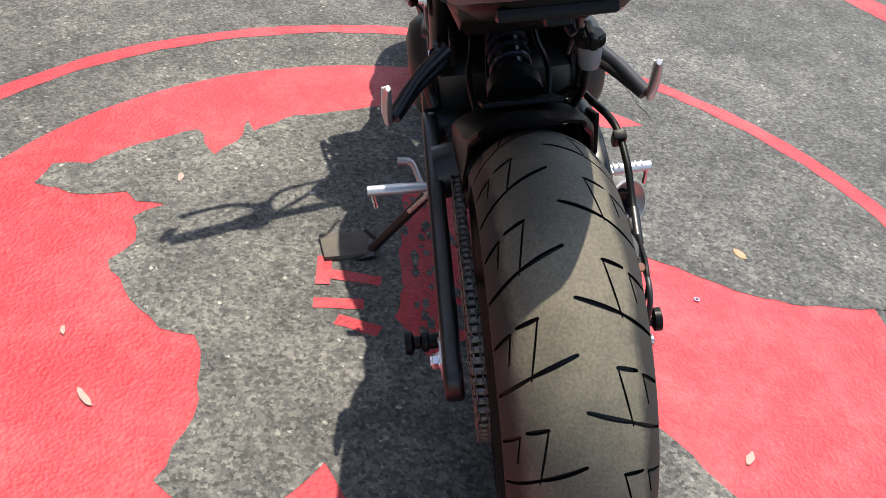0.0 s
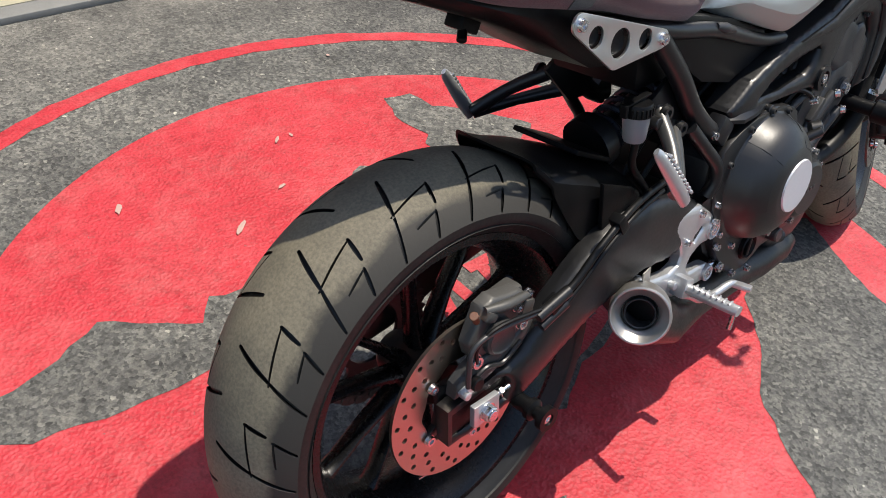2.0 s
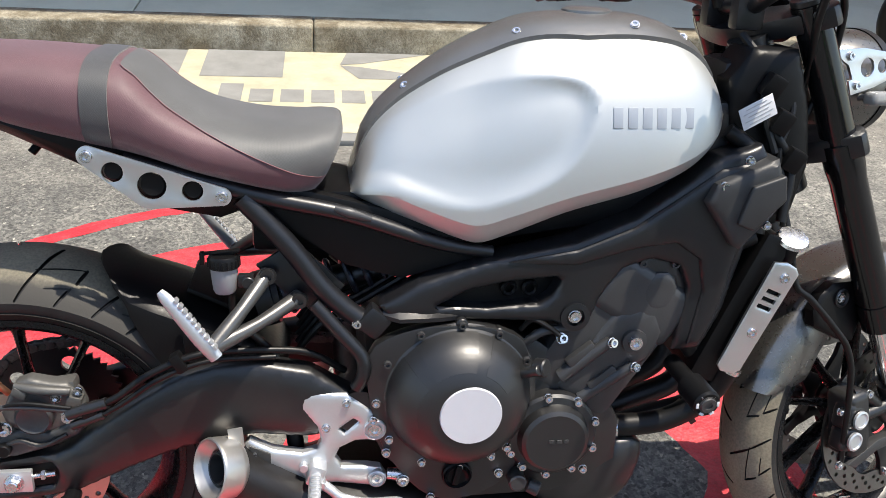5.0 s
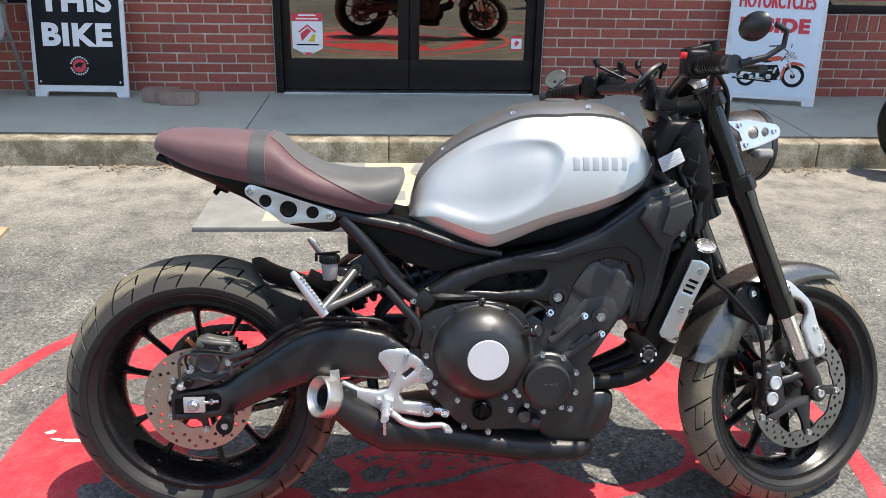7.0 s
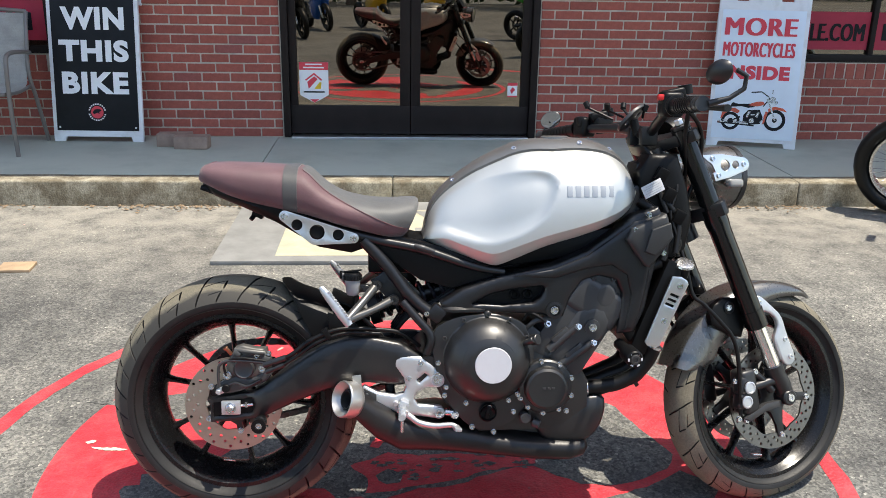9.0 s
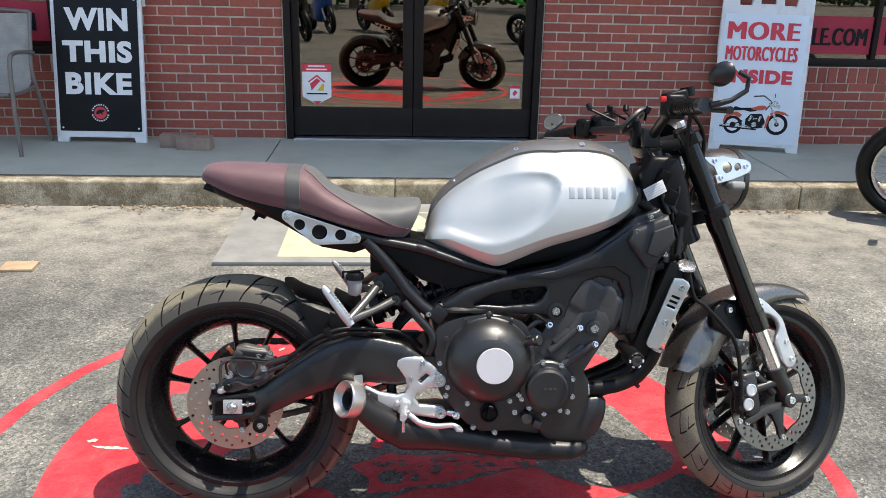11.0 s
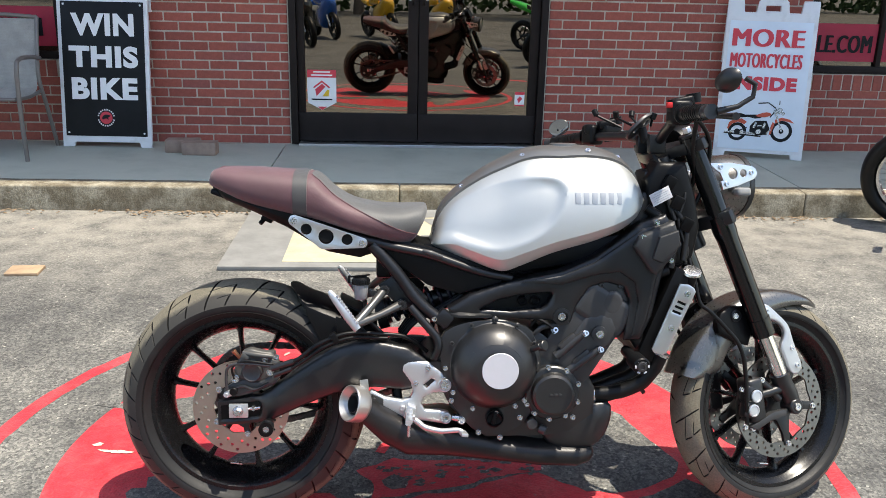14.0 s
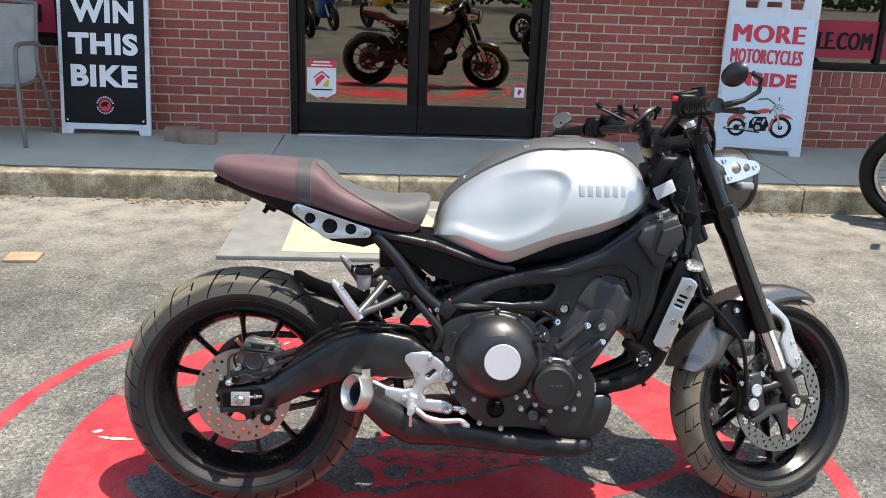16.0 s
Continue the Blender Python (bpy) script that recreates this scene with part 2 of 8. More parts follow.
def red_paint_material():
    m, nt, p = material("worn_red_ground_paint")
    big = noise_node(nt, 3.0, 6, 0.65)
    fine = noise_node(nt, 150, 4, 0.7)
    tc = nt.nodes.new("ShaderNodeTexCoord")
    v = nt.nodes.new("ShaderNodeTexVoronoi")
    v.inputs["Scale"].default_value = 125
    nt.links.new(tc.outputs["Object"], v.inputs["Vector"])
    base = ramp(nt, big.outputs[0], [(0.3, (0.45, 0.02, 0.032)), (0.7, (0.59, 0.044, 0.06))])
    grit = ramp(nt, fine.outputs[0], [(0.28, (0.62, 0.55, 0.55)), (0.55, (1.0, 1.0, 1.0))])
    c = mixed(nt, 0.8, base.outputs[0], grit.outputs[0], "MULTIPLY")
    chips = noise_node(nt, 21, 6, 0.75)
    cf = ramp(nt, chips.outputs[0], [(0.655, (0, 0, 0)), (0.70, (1, 1, 1))])
    c = mixed(nt, cf.outputs[0], c, (0.16, 0.12, 0.11))
    dust = noise_node(nt, 7, 9, 0.72)
    df = ramp(nt, dust.outputs[0], [(0.46, (0, 0, 0)), (0.68, (0.26, 0.26, 0.26))])
    c = mixed(nt, df.outputs[0], c, (0.6, 0.2, 0.19))
    mott = noise_node(nt, 34, 7, 0.75)
    mf = ramp(nt, mott.outputs[0], [(0.32, (0.66, 0.6, 0.6)), (0.5, (1, 1, 1)), (0.72, (1.12, 1.2, 1.2))])
    c = mixed(nt, 0.9, c, mf.outputs[0], "MULTIPLY")
    nt.links.new(c, p.inputs["Base Color"])
    p.inputs["Roughness"].default_value = 0.55
    v.inputs["Randomness"].default_value = 1.0
    lump = noise_node(nt, 30, 5, 0.7)
    h = mixed(nt, 0.2, mixed(nt, 0.5, v.outputs[0], fine.outputs[0]), lump.outputs[0])
    bump(nt, p, h, 0.7, 0.0065)
    return m


ASPHALT = asphalt_material()
RED_PAINT = red_paint_material()
CONCRETE = surface("pale_worn_concrete", (0.455, 0.485, 0.41), 0.85, 0.0, 0.16, scale=2.2, grain=130, bumps=0.5, dirt=(0.31, 0.325, 0.285))


def kerb_material():
    m, nt, p = material("stained_kerb_concrete")
    tone = noise_node(nt, 2.5, 5, 0.6)
    base = ramp(nt, tone.outputs[0], [(0.3, (0.26, 0.235, 0.175)), (0.7, (0.40, 0.37, 0.285))])
    stain = noise_node(nt, 7, 9, 0.74)
    f = ramp(nt, stain.outputs[0], [(0.38, (0, 0, 0)), (0.58, (0.85, 0.85, 0.85))])
    c = mixed(nt, f.outputs[0], base.outputs[0], (0.12, 0.095, 0.058))
    grain = noise_node(nt, 90, 4, 0.7)
    g = ramp(nt, grain.outputs[0], [(0.3, (0.55, 0.55, 0.55)), (0.6, (1.15, 1.15, 1.15))])
    nt.links.new(mixed(nt, 0.8, c, g.outputs[0], "MULTIPLY"), p.inputs["Base Color"])
    p.inputs["Roughness"].default_value = 0.9
    bump(nt, p, grain.outputs[0], 0.9, 0.004)
    return m


KERB_STONE = kerb_material()
MORTAR = surface("grey_mortar", (0.50, 0.44, 0.36), 0.92, 0.0, 0.25, grain=120, bumps=0.6)
BRONZE = surface("dark_bronze_aluminium", (0.016, 0.0115, 0.0105), 0.5, 0.1, 0.2, shine=0.25)
SIGN_WHITE = surface("white_sign_plastic", (0.82, 0.83, 0.85), 0.4, 0.0, 0.04, dirt=(0.5, 0.5, 0.5))
SIGN_BLACK = surface("black_sign_panel", (0.011, 0.012, 0.014), 0.5, 0.0, 0.2, shine=0.2)
SIGN_PAPER = surface("pale_blue_sign_panel", (0.76, 0.84, 0.92), 0.45, 0.0, 0.03)
LETTER_WHITE = surface("white_vinyl", (0.86, 0.86, 0.86), 0.5, 0, 0.03)
LETTER_RED = surface("red_vinyl", (0.7, 0.055, 0.08), 0.5, 0, 0.05)
BANNER_RED = surface("red_window_banner", (0.40, 0.022, 0.05), 0.6, 0, 0.1)
ORANGE = surface("orange_red_vinyl", (0.6, 0.1, 0.05), 0.5)
YELLOW = surface("yellow_vinyl", (0.75, 0.5, 0.03), 0.5)
CHAIR_METAL = surface("brown_grey_chair_frame", (0.2, 0.18, 0.165), 0.45, 0.3, 0.1)
SLING = seat_cloth("taupe_mesh_sling", (0.36, 0.345, 0.315), 300)
MAT_GREY = surface("grey_rubber_mat", (0.2, 0.2, 0.19), 0.85, 0, 0.15, grain=220, bumps=0.4)
MAT_CREAM = surface("cream_mat_print", (0.40, 0.37, 0.265), 0.8, 0, 0.16, grain=220, bumps=0.4)
GREY_WOOD = surface("greyed_wood", (0.11, 0.098, 0.08), 0.85, 0, 0.2, scale=25)
WOOD = surface("weathered_plywood", (0.34, 0.24, 0.15), 0.8, 0, 0.2, scale=20)
SOFFIT = surface("white_painted_soffit", (0.75, 0.74, 0.7), 0.8)
# the dimness of the room is put into this near-black colour
DARK_ROOM = surface("unlit_room_colour", (0.05, 0.045, 0.04), 0.9)
PAVER = surface("grey_brown_paver", (0.3, 0.215, 0.17), 0.9, 0, 0.2, scale=14, bumps=0.6)
LEAF_DRY = surface("dry_leaf", (0.5, 0.28, 0.16), 0.8)
CRUMB = surface("brown_leaf_crumbs", (0.2, 0.14, 0.085), 0.9, 0, 0.5, scale=30)
SCRAPE = surface("pale_scraped_primer", (0.56, 0.46, 0.36), 0.85)
CHIP = surface("pale_paint_chip", (0.45, 0.3, 0.26), 0.85)
BARK = surface("bark", (0.12, 0.09, 0.07), 0.9, 0, 0.3)
LEAVES = surface("foliage", (0.05, 0.09, 0.03), 0.7, 0, 0.4, scale=3)


def brick_material():
    m, nt, p = material("red_brick")
    oi = nt.nodes.new("ShaderNodeObjectInfo")
    geo = nt.nodes.new("ShaderNodeNewGeometry")
    add = nt.nodes.new("ShaderNodeMath")
    add.operation = "ADD"
    nt.links.new(oi.outputs["Random"], add.inputs[0])
    nt.links.new(geo.outputs["Random Per Island"], add.inputs[1])
    fr = nt.nodes.new("ShaderNodeMath")
    fr.operation = "FRACT"
    nt.links.new(add.outputs[0], fr.inputs[0])
    a = ramp(nt, fr.outputs[0], [(0.0, (0.29, 0.080, 0.060)), (0.35, (0.34, 0.092, 0.066)), (0.7, (0.39, 0.108, 0.077)), (0.93, (0.33, 0.092, 0.068)), (1.0, (0.29, 0.094, 0.082))])
    n = noise_node(nt, 40, 5, 0.7, "Object")
    g = ramp(nt, n.outputs[0], [(0.3, (0.8, 0.8, 0.8)), (0.65, (1.12, 1.1, 1.08))])
    nt.links.new(mixed(nt, 0.9, a.outputs[0], g.outputs[0], "MULTIPLY"), p.inputs["Base Color"])
    p.inputs["Roughness"].default_value = 0.85
    f = noise_node(nt, 160, 4, 0.7, "Object")
    bump(nt, p, f.outputs[0], 0.5, 0.002)
    return m


BRICK = brick_material()


def tinted_glass():
    m, nt, p = material("bronze_tinted_glass")
    out = nt.nodes["Material Output"]
    g = nt.nodes.new("ShaderNodeBsdfGlossy")
    g.inputs["Color"].default_value, g.inputs["Roughness"].default_value = (0.74, 0.66, 0.54, 1), 0.004
    t = nt.nodes.new("ShaderNodeBsdfTransparent")
    t.inputs["Color"].default_value = (0.3, 0.25, 0.2, 1)
    mix = nt.nodes.new("ShaderNodeMixShader")
    mix.inputs[0].default_value = 0.4
    nt.links.new(t.outputs[0], mix.inputs[1])
    nt.links.new(g.outputs[0], mix.inputs[2])
    nt.links.new(mix.outputs[0], out.inputs["Surface"])
    return m


GLASS = tinted_glass()
MIRROR = surface("mirror_glass", (0.45, 0.47, 0.48), 0.02, 1.0, 0.0, bumps=0)


# ---- mesh helpers ----
def part(name, bm, mat, parent=None, label="", sharp=38, flat=False):
    bmesh.ops.recalc_face_normals(bm, faces=bm.faces[:])
    me = bpy.data.meshes.new(name)
    bm.to_mesh(me)
    bm.free()
    for m in mat if isinstance(mat, (list, tuple)) else (mat,):
        me.materials.append(m)
    if not flat:
        me.shade_smooth()
        me.set_sharp_from_angle(angle=radians(sharp))
    ob = new(name, me)
    ob.parent = parent
    if label:
        tagged(ob, label)
    return ob


def thing(name, m, label, category, group="", kind=""):
    ob = new(name)
    ob.empty_display_size = 0.1
    ob.matrix_basis = m
    return tagged(ob, label, category, group, kind)


def spline(pts, n=8, closed=False):
    """Points along a smooth curve through pts."""
    P = [Vector(p) for p in pts]
    out, k = [], len(P)
    for i in range(k if closed else k - 1):
        a = P[(i - 1) % k] if closed or i else P[0] * 2 - P[1]
        b, c = P[i], P[(i + 1) % k]
        d = P[(i + 2) % k] if closed or i < k - 2 else P[-1] * 2 - P[-2]
        for j in range(n):
            t = j / n
            out.append(0.5 * (2 * b + (c - a) * t + (2 * a - 5 * b + 4 * c - d) * t * t + (3 * b - a - 3 * c + d) * t ** 3))
    if not closed:
        out.append(P[-1].copy())
    return out


def profile(pairs):
    q = spline(pairs, 10)
    xs, zs = [p[0] for p in q], [p[1] for p in q]
    return lambda x: float(np.interp(x, xs, zs))


def skin(rings, caps=True, closed=True):
    bm = bmesh.new()
    vs = [[bm.verts.new(p) for p in r] for r in rings]
    n = len(vs[0])
    for a, b in zip(vs, vs[1:]):
        for i in range(n if closed else n - 1):
            j = (i + 1) % n
            bm.faces.new((a[i], a[j], b[j], b[i]))
    if caps and closed:
        bm.faces.new(vs[0][::-1])
        bm.faces.new(vs[-1])
    return bm


def tube(pts, r, n=12, smooth=6, caps=True, flat=1.0):
    """A round bar along pts; r is one radius or one for each of pts."""
    P = spline(pts, smooth) if smooth else [Vector(p) for p in pts]
    rs = r if isinstance(r, (list, tuple)) else [r] * len(pts)
    R = [float(v) for v in np.interp(np.linspace(0, 1, len(P)), np.linspace(0, 1, len(pts)), rs)]
    rings, side = [], None
    for i, p in enumerate(P):
        d = (P[min(i + 1, len(P) - 1)] - P[max(i - 1, 0)]).normalized()
        if side is None:
            side = d.cross(Vector((0, 1, 0.01))).normalized()
        side = (side - d * side.dot(d)).normalized()
        up = d.cross(side)
        rings.append([p + R[i] * (math.cos(a) * side + flat * math.sin(a) * up) for a in (2 * math.pi * k / n for k in range(n))])
    return skin(rings, caps)


def lathe(prof, n=64, centre=(0, 0, 0), closed=False):
    """Turns (y, r) pairs round the Y axis through centre."""
    c = Vector(centre)
    rings = [[c + Vector((r * math.cos(a), y, r * math.sin(a))) for y, r in prof] for a in (2 * math.pi * k / n for k in range(n))]
    bm = bmesh.new()
    vs = [[bm.verts.new(p) for p in r] for r in rings]
    m = len(prof)
    for k in range(n):
        a, b = vs[k], vs[(k + 1) % n]
        for i in range(m if closed else m - 1):
            bm.faces.new((a[i], a[(i + 1) % m], b[(i + 1) % m], b[i]))
    bmesh.ops.remove_doubles(bm, verts=bm.verts[:], dist=1e-6)
    return bm


def soften(bm, width, seg=2, angle=40):
    es = [e for e in bm.edges if len(e.link_faces) == 2 and e.calc_face_angle() > radians(angle)]
    bmesh.ops.bevel(bm, geom=es, offset=width, segments=seg, profile=0.6, affect="EDGES", clamp_overlap=True)
    return bm


def box(c, s, bevel=0.003, rot=None, seg=2):
    bm = bmesh.new()
    bmesh.ops.create_cube(bm, size=1)
    bmesh.ops.scale(bm, vec=s, verts=bm.verts)
    if bevel:
        bmesh.ops.bevel(bm, geom=bm.edges[:], offset=bevel, segments=seg, profile=0.6, affect="EDGES", clamp_overlap=True)
    m = Matrix.Translation(c)
    if rot:
        m = m @ Euler([radians(a) for a in rot]).to_matrix().to_4x4()
    bm.transform(m)
    return bm


def slab(outline, y0, y1, holes=(), bevel=0.0, smooth=0, seg=2):
    """A plate cut along outline in the XZ plane, from y0 to y1; holes: (x, z, radius) or a list of points."""
    pts = [(p[0], p[1]) for p in (spline(outline, smooth, True) if smooth else outline)]
    loops = [pts]
    for h in holes:
        if isinstance(h[0], (int, float)):
            k = 20 if h[2] > 0.006 else 10
            loops.append([(h[0] + h[2] * math.cos(2 * math.pi * i / k), h[1] + h[2] * math.sin(2 * math.pi * i / k)) for i in range(k)])
        else:
            loops.append(list(h))
    bm = bmesh.new()
    es = []
    for lp in loops:
        vs = [bm.verts.new((x, y0, z)) for x, z in lp]
        es += [bm.edges.new((vs[i], vs[(i + 1) % len(vs)])) for i in range(len(vs))]
    if len(loops) == 1:
        bm.faces.new(bm.verts[:])
    else:
        bmesh.ops.triangle_fill(bm, use_beauty=True, edges=es, normal=(0, 1, 0))
    r = bmesh.ops.extrude_face_region(bm, geom=bm.faces[:])
    bmesh.ops.translate(bm, vec=(0, y1 - y0, 0), verts=[v for v in r["geom"] if isinstance(v, bmesh.types.BMVert)])
    if bevel:
        soften(bm, bevel, seg, 50)
    return bm


def join(*bms):
    out = bms[0]
    for b in bms[1:]:
        me = bpy.data.meshes.new("tmp")
        b.to_mesh(me)
        b.free()
        out.from_mesh(me)
        bpy.data.meshes.remove(me)
    return out


def moved(bm, m):
    bm.transform(m)
    return bm


def pin(p, r, h, n=16, d=(0, -1, 0)):
    """A short round bar from p along d."""
    bm = bmesh.new()
    bmesh.ops.create_cone(bm, cap_ends=True, segments=n, radius1=r, radius2=r, depth=h)
    bmesh.ops.bevel(bm, geom=[e for e in bm.edges if len(e.link_faces) == 2 and e.calc_face_angle() > 1.2], offset=min(r, h) * 0.15, segments=1, affect="EDGES")
    d = Vector(d).normalized()
    bm.transform(Matrix.Translation(Vector(p) + d * h / 2) @ d.to_track_quat("Z", "Y").to_matrix().to_4x4())
    return bm


def puffed(outline, y_in, y_out, width, lift, holes=(), smooth=0, step=0.007):
    """A cast plate along outline in the XZ plane whose outer face swells from its edges: lift is the swell, width the distance over which it rises."""
    loops = []
    for lp in [outline] + list(holes):
        q = [Vector((p[0], p[1])) for p in (spline(lp, smooth, True) if smooth else lp)]
        loop = []
        for i, a in enumerate(q):
            b = q[(i + 1) % len(q)]
            n = max(1, int((b - a).length / step))
            loop += [a.lerp(b, k / n) for k in range(n)]
        loops.append(loop)
    seg = np.array([[*a, *b] for lp in loops for a, b in zip(lp, lp[1:] + lp[:1])])

    def inside(P):
        x, y = P[:, 0:1], P[:, 1:2]
        x0, y0, x1, y1 = seg.T
        cross = ((y0 > y) != (y1 > y)) & (x < (x1 - x0) * (y - y0) / np.where(y1 == y0, 1e-12, y1 - y0) + x0)
        return cross.sum(1) % 2 == 1

    def gap(P):
        a, d = seg[:, :2], seg[:, 2:] - seg[:, :2]
        r = P[:, None, :] - a[None]
        t = np.clip((r * d).sum(2) / np.maximum((d * d).sum(1), 1e-12), 0, 1)
        return np.sqrt(((r - t[..., None] * d) ** 2).sum(2)).min(1)

    xs = np.arange(seg[:, 0].min(), seg[:, 0].max(), step)
    zs = np.arange(seg[:, 1].min(), seg[:, 1].max(), step)
    G = np.array([(x + (0.5 * step if k % 2 else 0), z) for k, z in enumerate(zs) for x in xs])
    G = G[inside(G)]
    G = G[gap(G) > step * 1.7]
    # two even rows of points along the edges keep the swell smooth there
    for off in (0.45 * step, 1.1 * step):
        row = []
        for lp in loops:
            for i, p in enumerate(lp):
                d = (lp[(i + 1) % len(lp)] - lp[i - 1]).normalized()
                row += [(p.x - d.y * off, p.y + d.x * off), (p.x + d.y * off, p.y - d.x * off)]
        row = np.array(row)
        row = row[inside(row)]
        G = np.vstack([G, row[gap(row) > off * 0.9]])
    pts, edges = [], []
    for lp in loops:
        base = len(pts)
        pts += lp
        edges += [(base + i, base + (i + 1) % len(lp)) for i in range(len(lp))]
    pts += [Vector(p) for p in G.tolist()]
    vs, es, fs, ov, oe, of = delaunay_2d_cdt(pts, edges, [], 0, 1e-6)
    P = np.array([(v.x, v.y) for v in vs])
    t = 1 - np.clip(gap(P) / width, 0, 1)
    sg = 1 if y_out > y_in else -1
    inner = gap(P) > 1e-5
    E = np.array(es)
    for _ in range(14):
        tot, cnt = np.zeros(len(P)), np.zeros(len(P))
        for a, b in ((0, 1), (1, 0)):
            np.add.at(tot, E[:, a], t[E[:, b]])
            np.add.at(cnt, E[:, a], 1)
        t = np.where(inner, 0.4 * t + 0.6 * tot / np.maximum(cnt, 1), t)
    ys = y_out - sg * lift * (1 - np.sqrt(np.maximum(0, 1 - 0.93 * t * t))) 
    keep = inside(np.array([P[list(f)].mean(0) for f in fs]))
    bm = bmesh.new()
    top = [bm.verts.new((x, y, z)) for (x, z), y in zip(P, ys)]
    low, rim = {}, collections.Counter()
    for f, k in zip(fs, keep):
        if k:
            bm.faces.new([top[i] for i in f])
            for a, b in ((f[0], f[1]), (f[1], f[2]), (f[2], f[0])):
                rim[tuple(sorted((a, b)))] += 1
    for (a, b), n in rim.items():
        if n == 1:
            for i in (a, b):
                if i not in low:
                    low[i] = bm.verts.new((P[i][0], y_in, P[i][1]))
            bm.faces.new((top[a], top[b], low[b], low[a]))
    bmesh.ops.delete(bm, geom=[v for v in bm.verts if not v.link_faces], context="VERTS")
    return bm


def ring_bolt(p, r, h, d=(0, -1, 0)):
    """A socket-head bolt: a round head with a hollow."""
    prof = [(0, 0.0), (0, r * 1.12), (-h * 0.3, r * 1.12), (-h * 0.3, r), (-h, r * 0.92), (-h, r * 0.5), (-h * 0.5, r * 0.48), (-h * 0.5, 0)]
    bm = lathe(prof, 14)
    d = Vector(d).normalized()
    bm.transform(Matrix.Translation(p) @ (Vector((0, -1, 0)).rotation_difference(d)).to_matrix().to_4x4())
    return bm


def text_bm(words, height, thick=0.002, bold=0.0, width=None):
    """Words in the XZ plane facing -Y, centred on the origin, with capital height given; bold: metres by which the strokes are widened."""
    cu = bpy.data.curves.new("words", "FONT")
    cu.body, cu.align_x, cu.align_y = words, "CENTER", "CENTER"
    cu.resolution_u = 4
    cu.space_character = 1.1 if bold else 1.0
    cu.extrude = 0.01
    tmp = bpy.data.objects.new("words", cu)
    me = bpy.data.meshes.new_from_object(tmp)
    wide = "M" in words
    if bold and not wide:
        tall = max(v.co.y for v in me.vertices) - min(v.co.y for v in me.vertices)
        bpy.data.meshes.remove(me)
        cu.offset = 0.62 * bold * tall / height
        me = bpy.data.meshes.new_from_object(tmp)
    out = bmesh.new()
    out.from_mesh(me)
    xs, ys = [v.co.x for v in out.verts], [v.co.y for v in out.verts]
    w, h = max(xs) - min(xs), max(ys) - min(ys)
    cx, cy = (max(xs) + min(xs)) / 2, (max(ys) + min(ys)) / 2
    sx = width / w if width else height / h
    for v in out.verts:
        x, y, z = v.co
        v.co = ((x - cx) * sx, -thick / 2 - z / 0.01 * thick / 2, (y - cy) * height / h)
    if bold and wide:
        base = out.copy()
        for k, d in enumerate((-1.0, -0.5, 0.5, 1.0)):
            out = join(out, moved(base.copy(), Matrix.Translation((d * bold, -0.0002 * (k + 1), 0))))
        base.free()
    bpy.data.objects.remove(tmp)
    bpy.data.meshes.remove(me)
    return out


# ---- setting ----
def grid_sheet(x0, x1, y0, y1, z, nx, ny):
    bm = bmesh.new()
    vs = [[bm.verts.new((x0 + (x1 - x0) * i / nx, y0 + (y1 - y0) * j / ny, z)) for i in range(nx + 1)] for j in range(ny + 1)]
    for j in range(ny):
        for i in range(nx):
            bm.faces.new((vs[j][i], vs[j][i + 1], vs[j + 1][i + 1], vs[j + 1][i]))
    return bm


ground = tagged(part("ground", grid_sheet(-120, 120, -120, 60, 0, 24, 18), ASPHALT), "grey worn asphalt parking lot with pale grit", "ground", kind="structure")

EMBLEM = Vector((0.43, 0.47, 0))


def flat_shape(pts, z, smooth=0):
    p = spline(pts, smooth, True) if smooth else pts
    bm = bmesh.new()
    vs = [bm.verts.new((q[0], q[1], z)) for q in p]
    es = [bm.edges.new((vs[i], vs[(i + 1) % len(vs)])) for i in range(len(vs))]
    bmesh.ops.triangle_fill(bm, use_beauty=True, edges=es, normal=(0, 0, 1))
    return bm


def ragged(pts, amount, step=0.03, seed=3):
    """pts with more points between, shifted a little, like a hand-painted edge."""
    rnd = random.Random(seed)
    out = []
    for i, p in enumerate(pts):
        a, b = Vector(p).to_2d(), Vector(pts[(i + 1) % len(pts)]).to_2d()
        n = max(1, int((b - a).length / step))
        for k in range(n):
            q = a.lerp(b, k / n)
            s = 0 if k == 0 else amount
            out.append((q.x + rnd.uniform(-s, s), q.y + rnd.uniform(-s, s)))
    return out


def arc_strip(c, r0, r1, a0, a1, z, n=160, wob=0.004):
    bm = bmesh.new()
    rnd = random.Random(5)
    vs = []
    for k in range(n + 1):
        a = radians(a0 + (a1 - a0) * k / n)
        e = [rnd.uniform(-wob, wob) for _ in range(2)]
        vs.append([bm.verts.new((c[0] + (r + d) * math.cos(a), c[1] + (r + d) * math.sin(a), z)) for r, d in zip((r0, r1), e)])
    for p, q in zip(vs, vs[1:]):
        bm.faces.new((p[0], p[1], q[1], q[0]))
    return bm


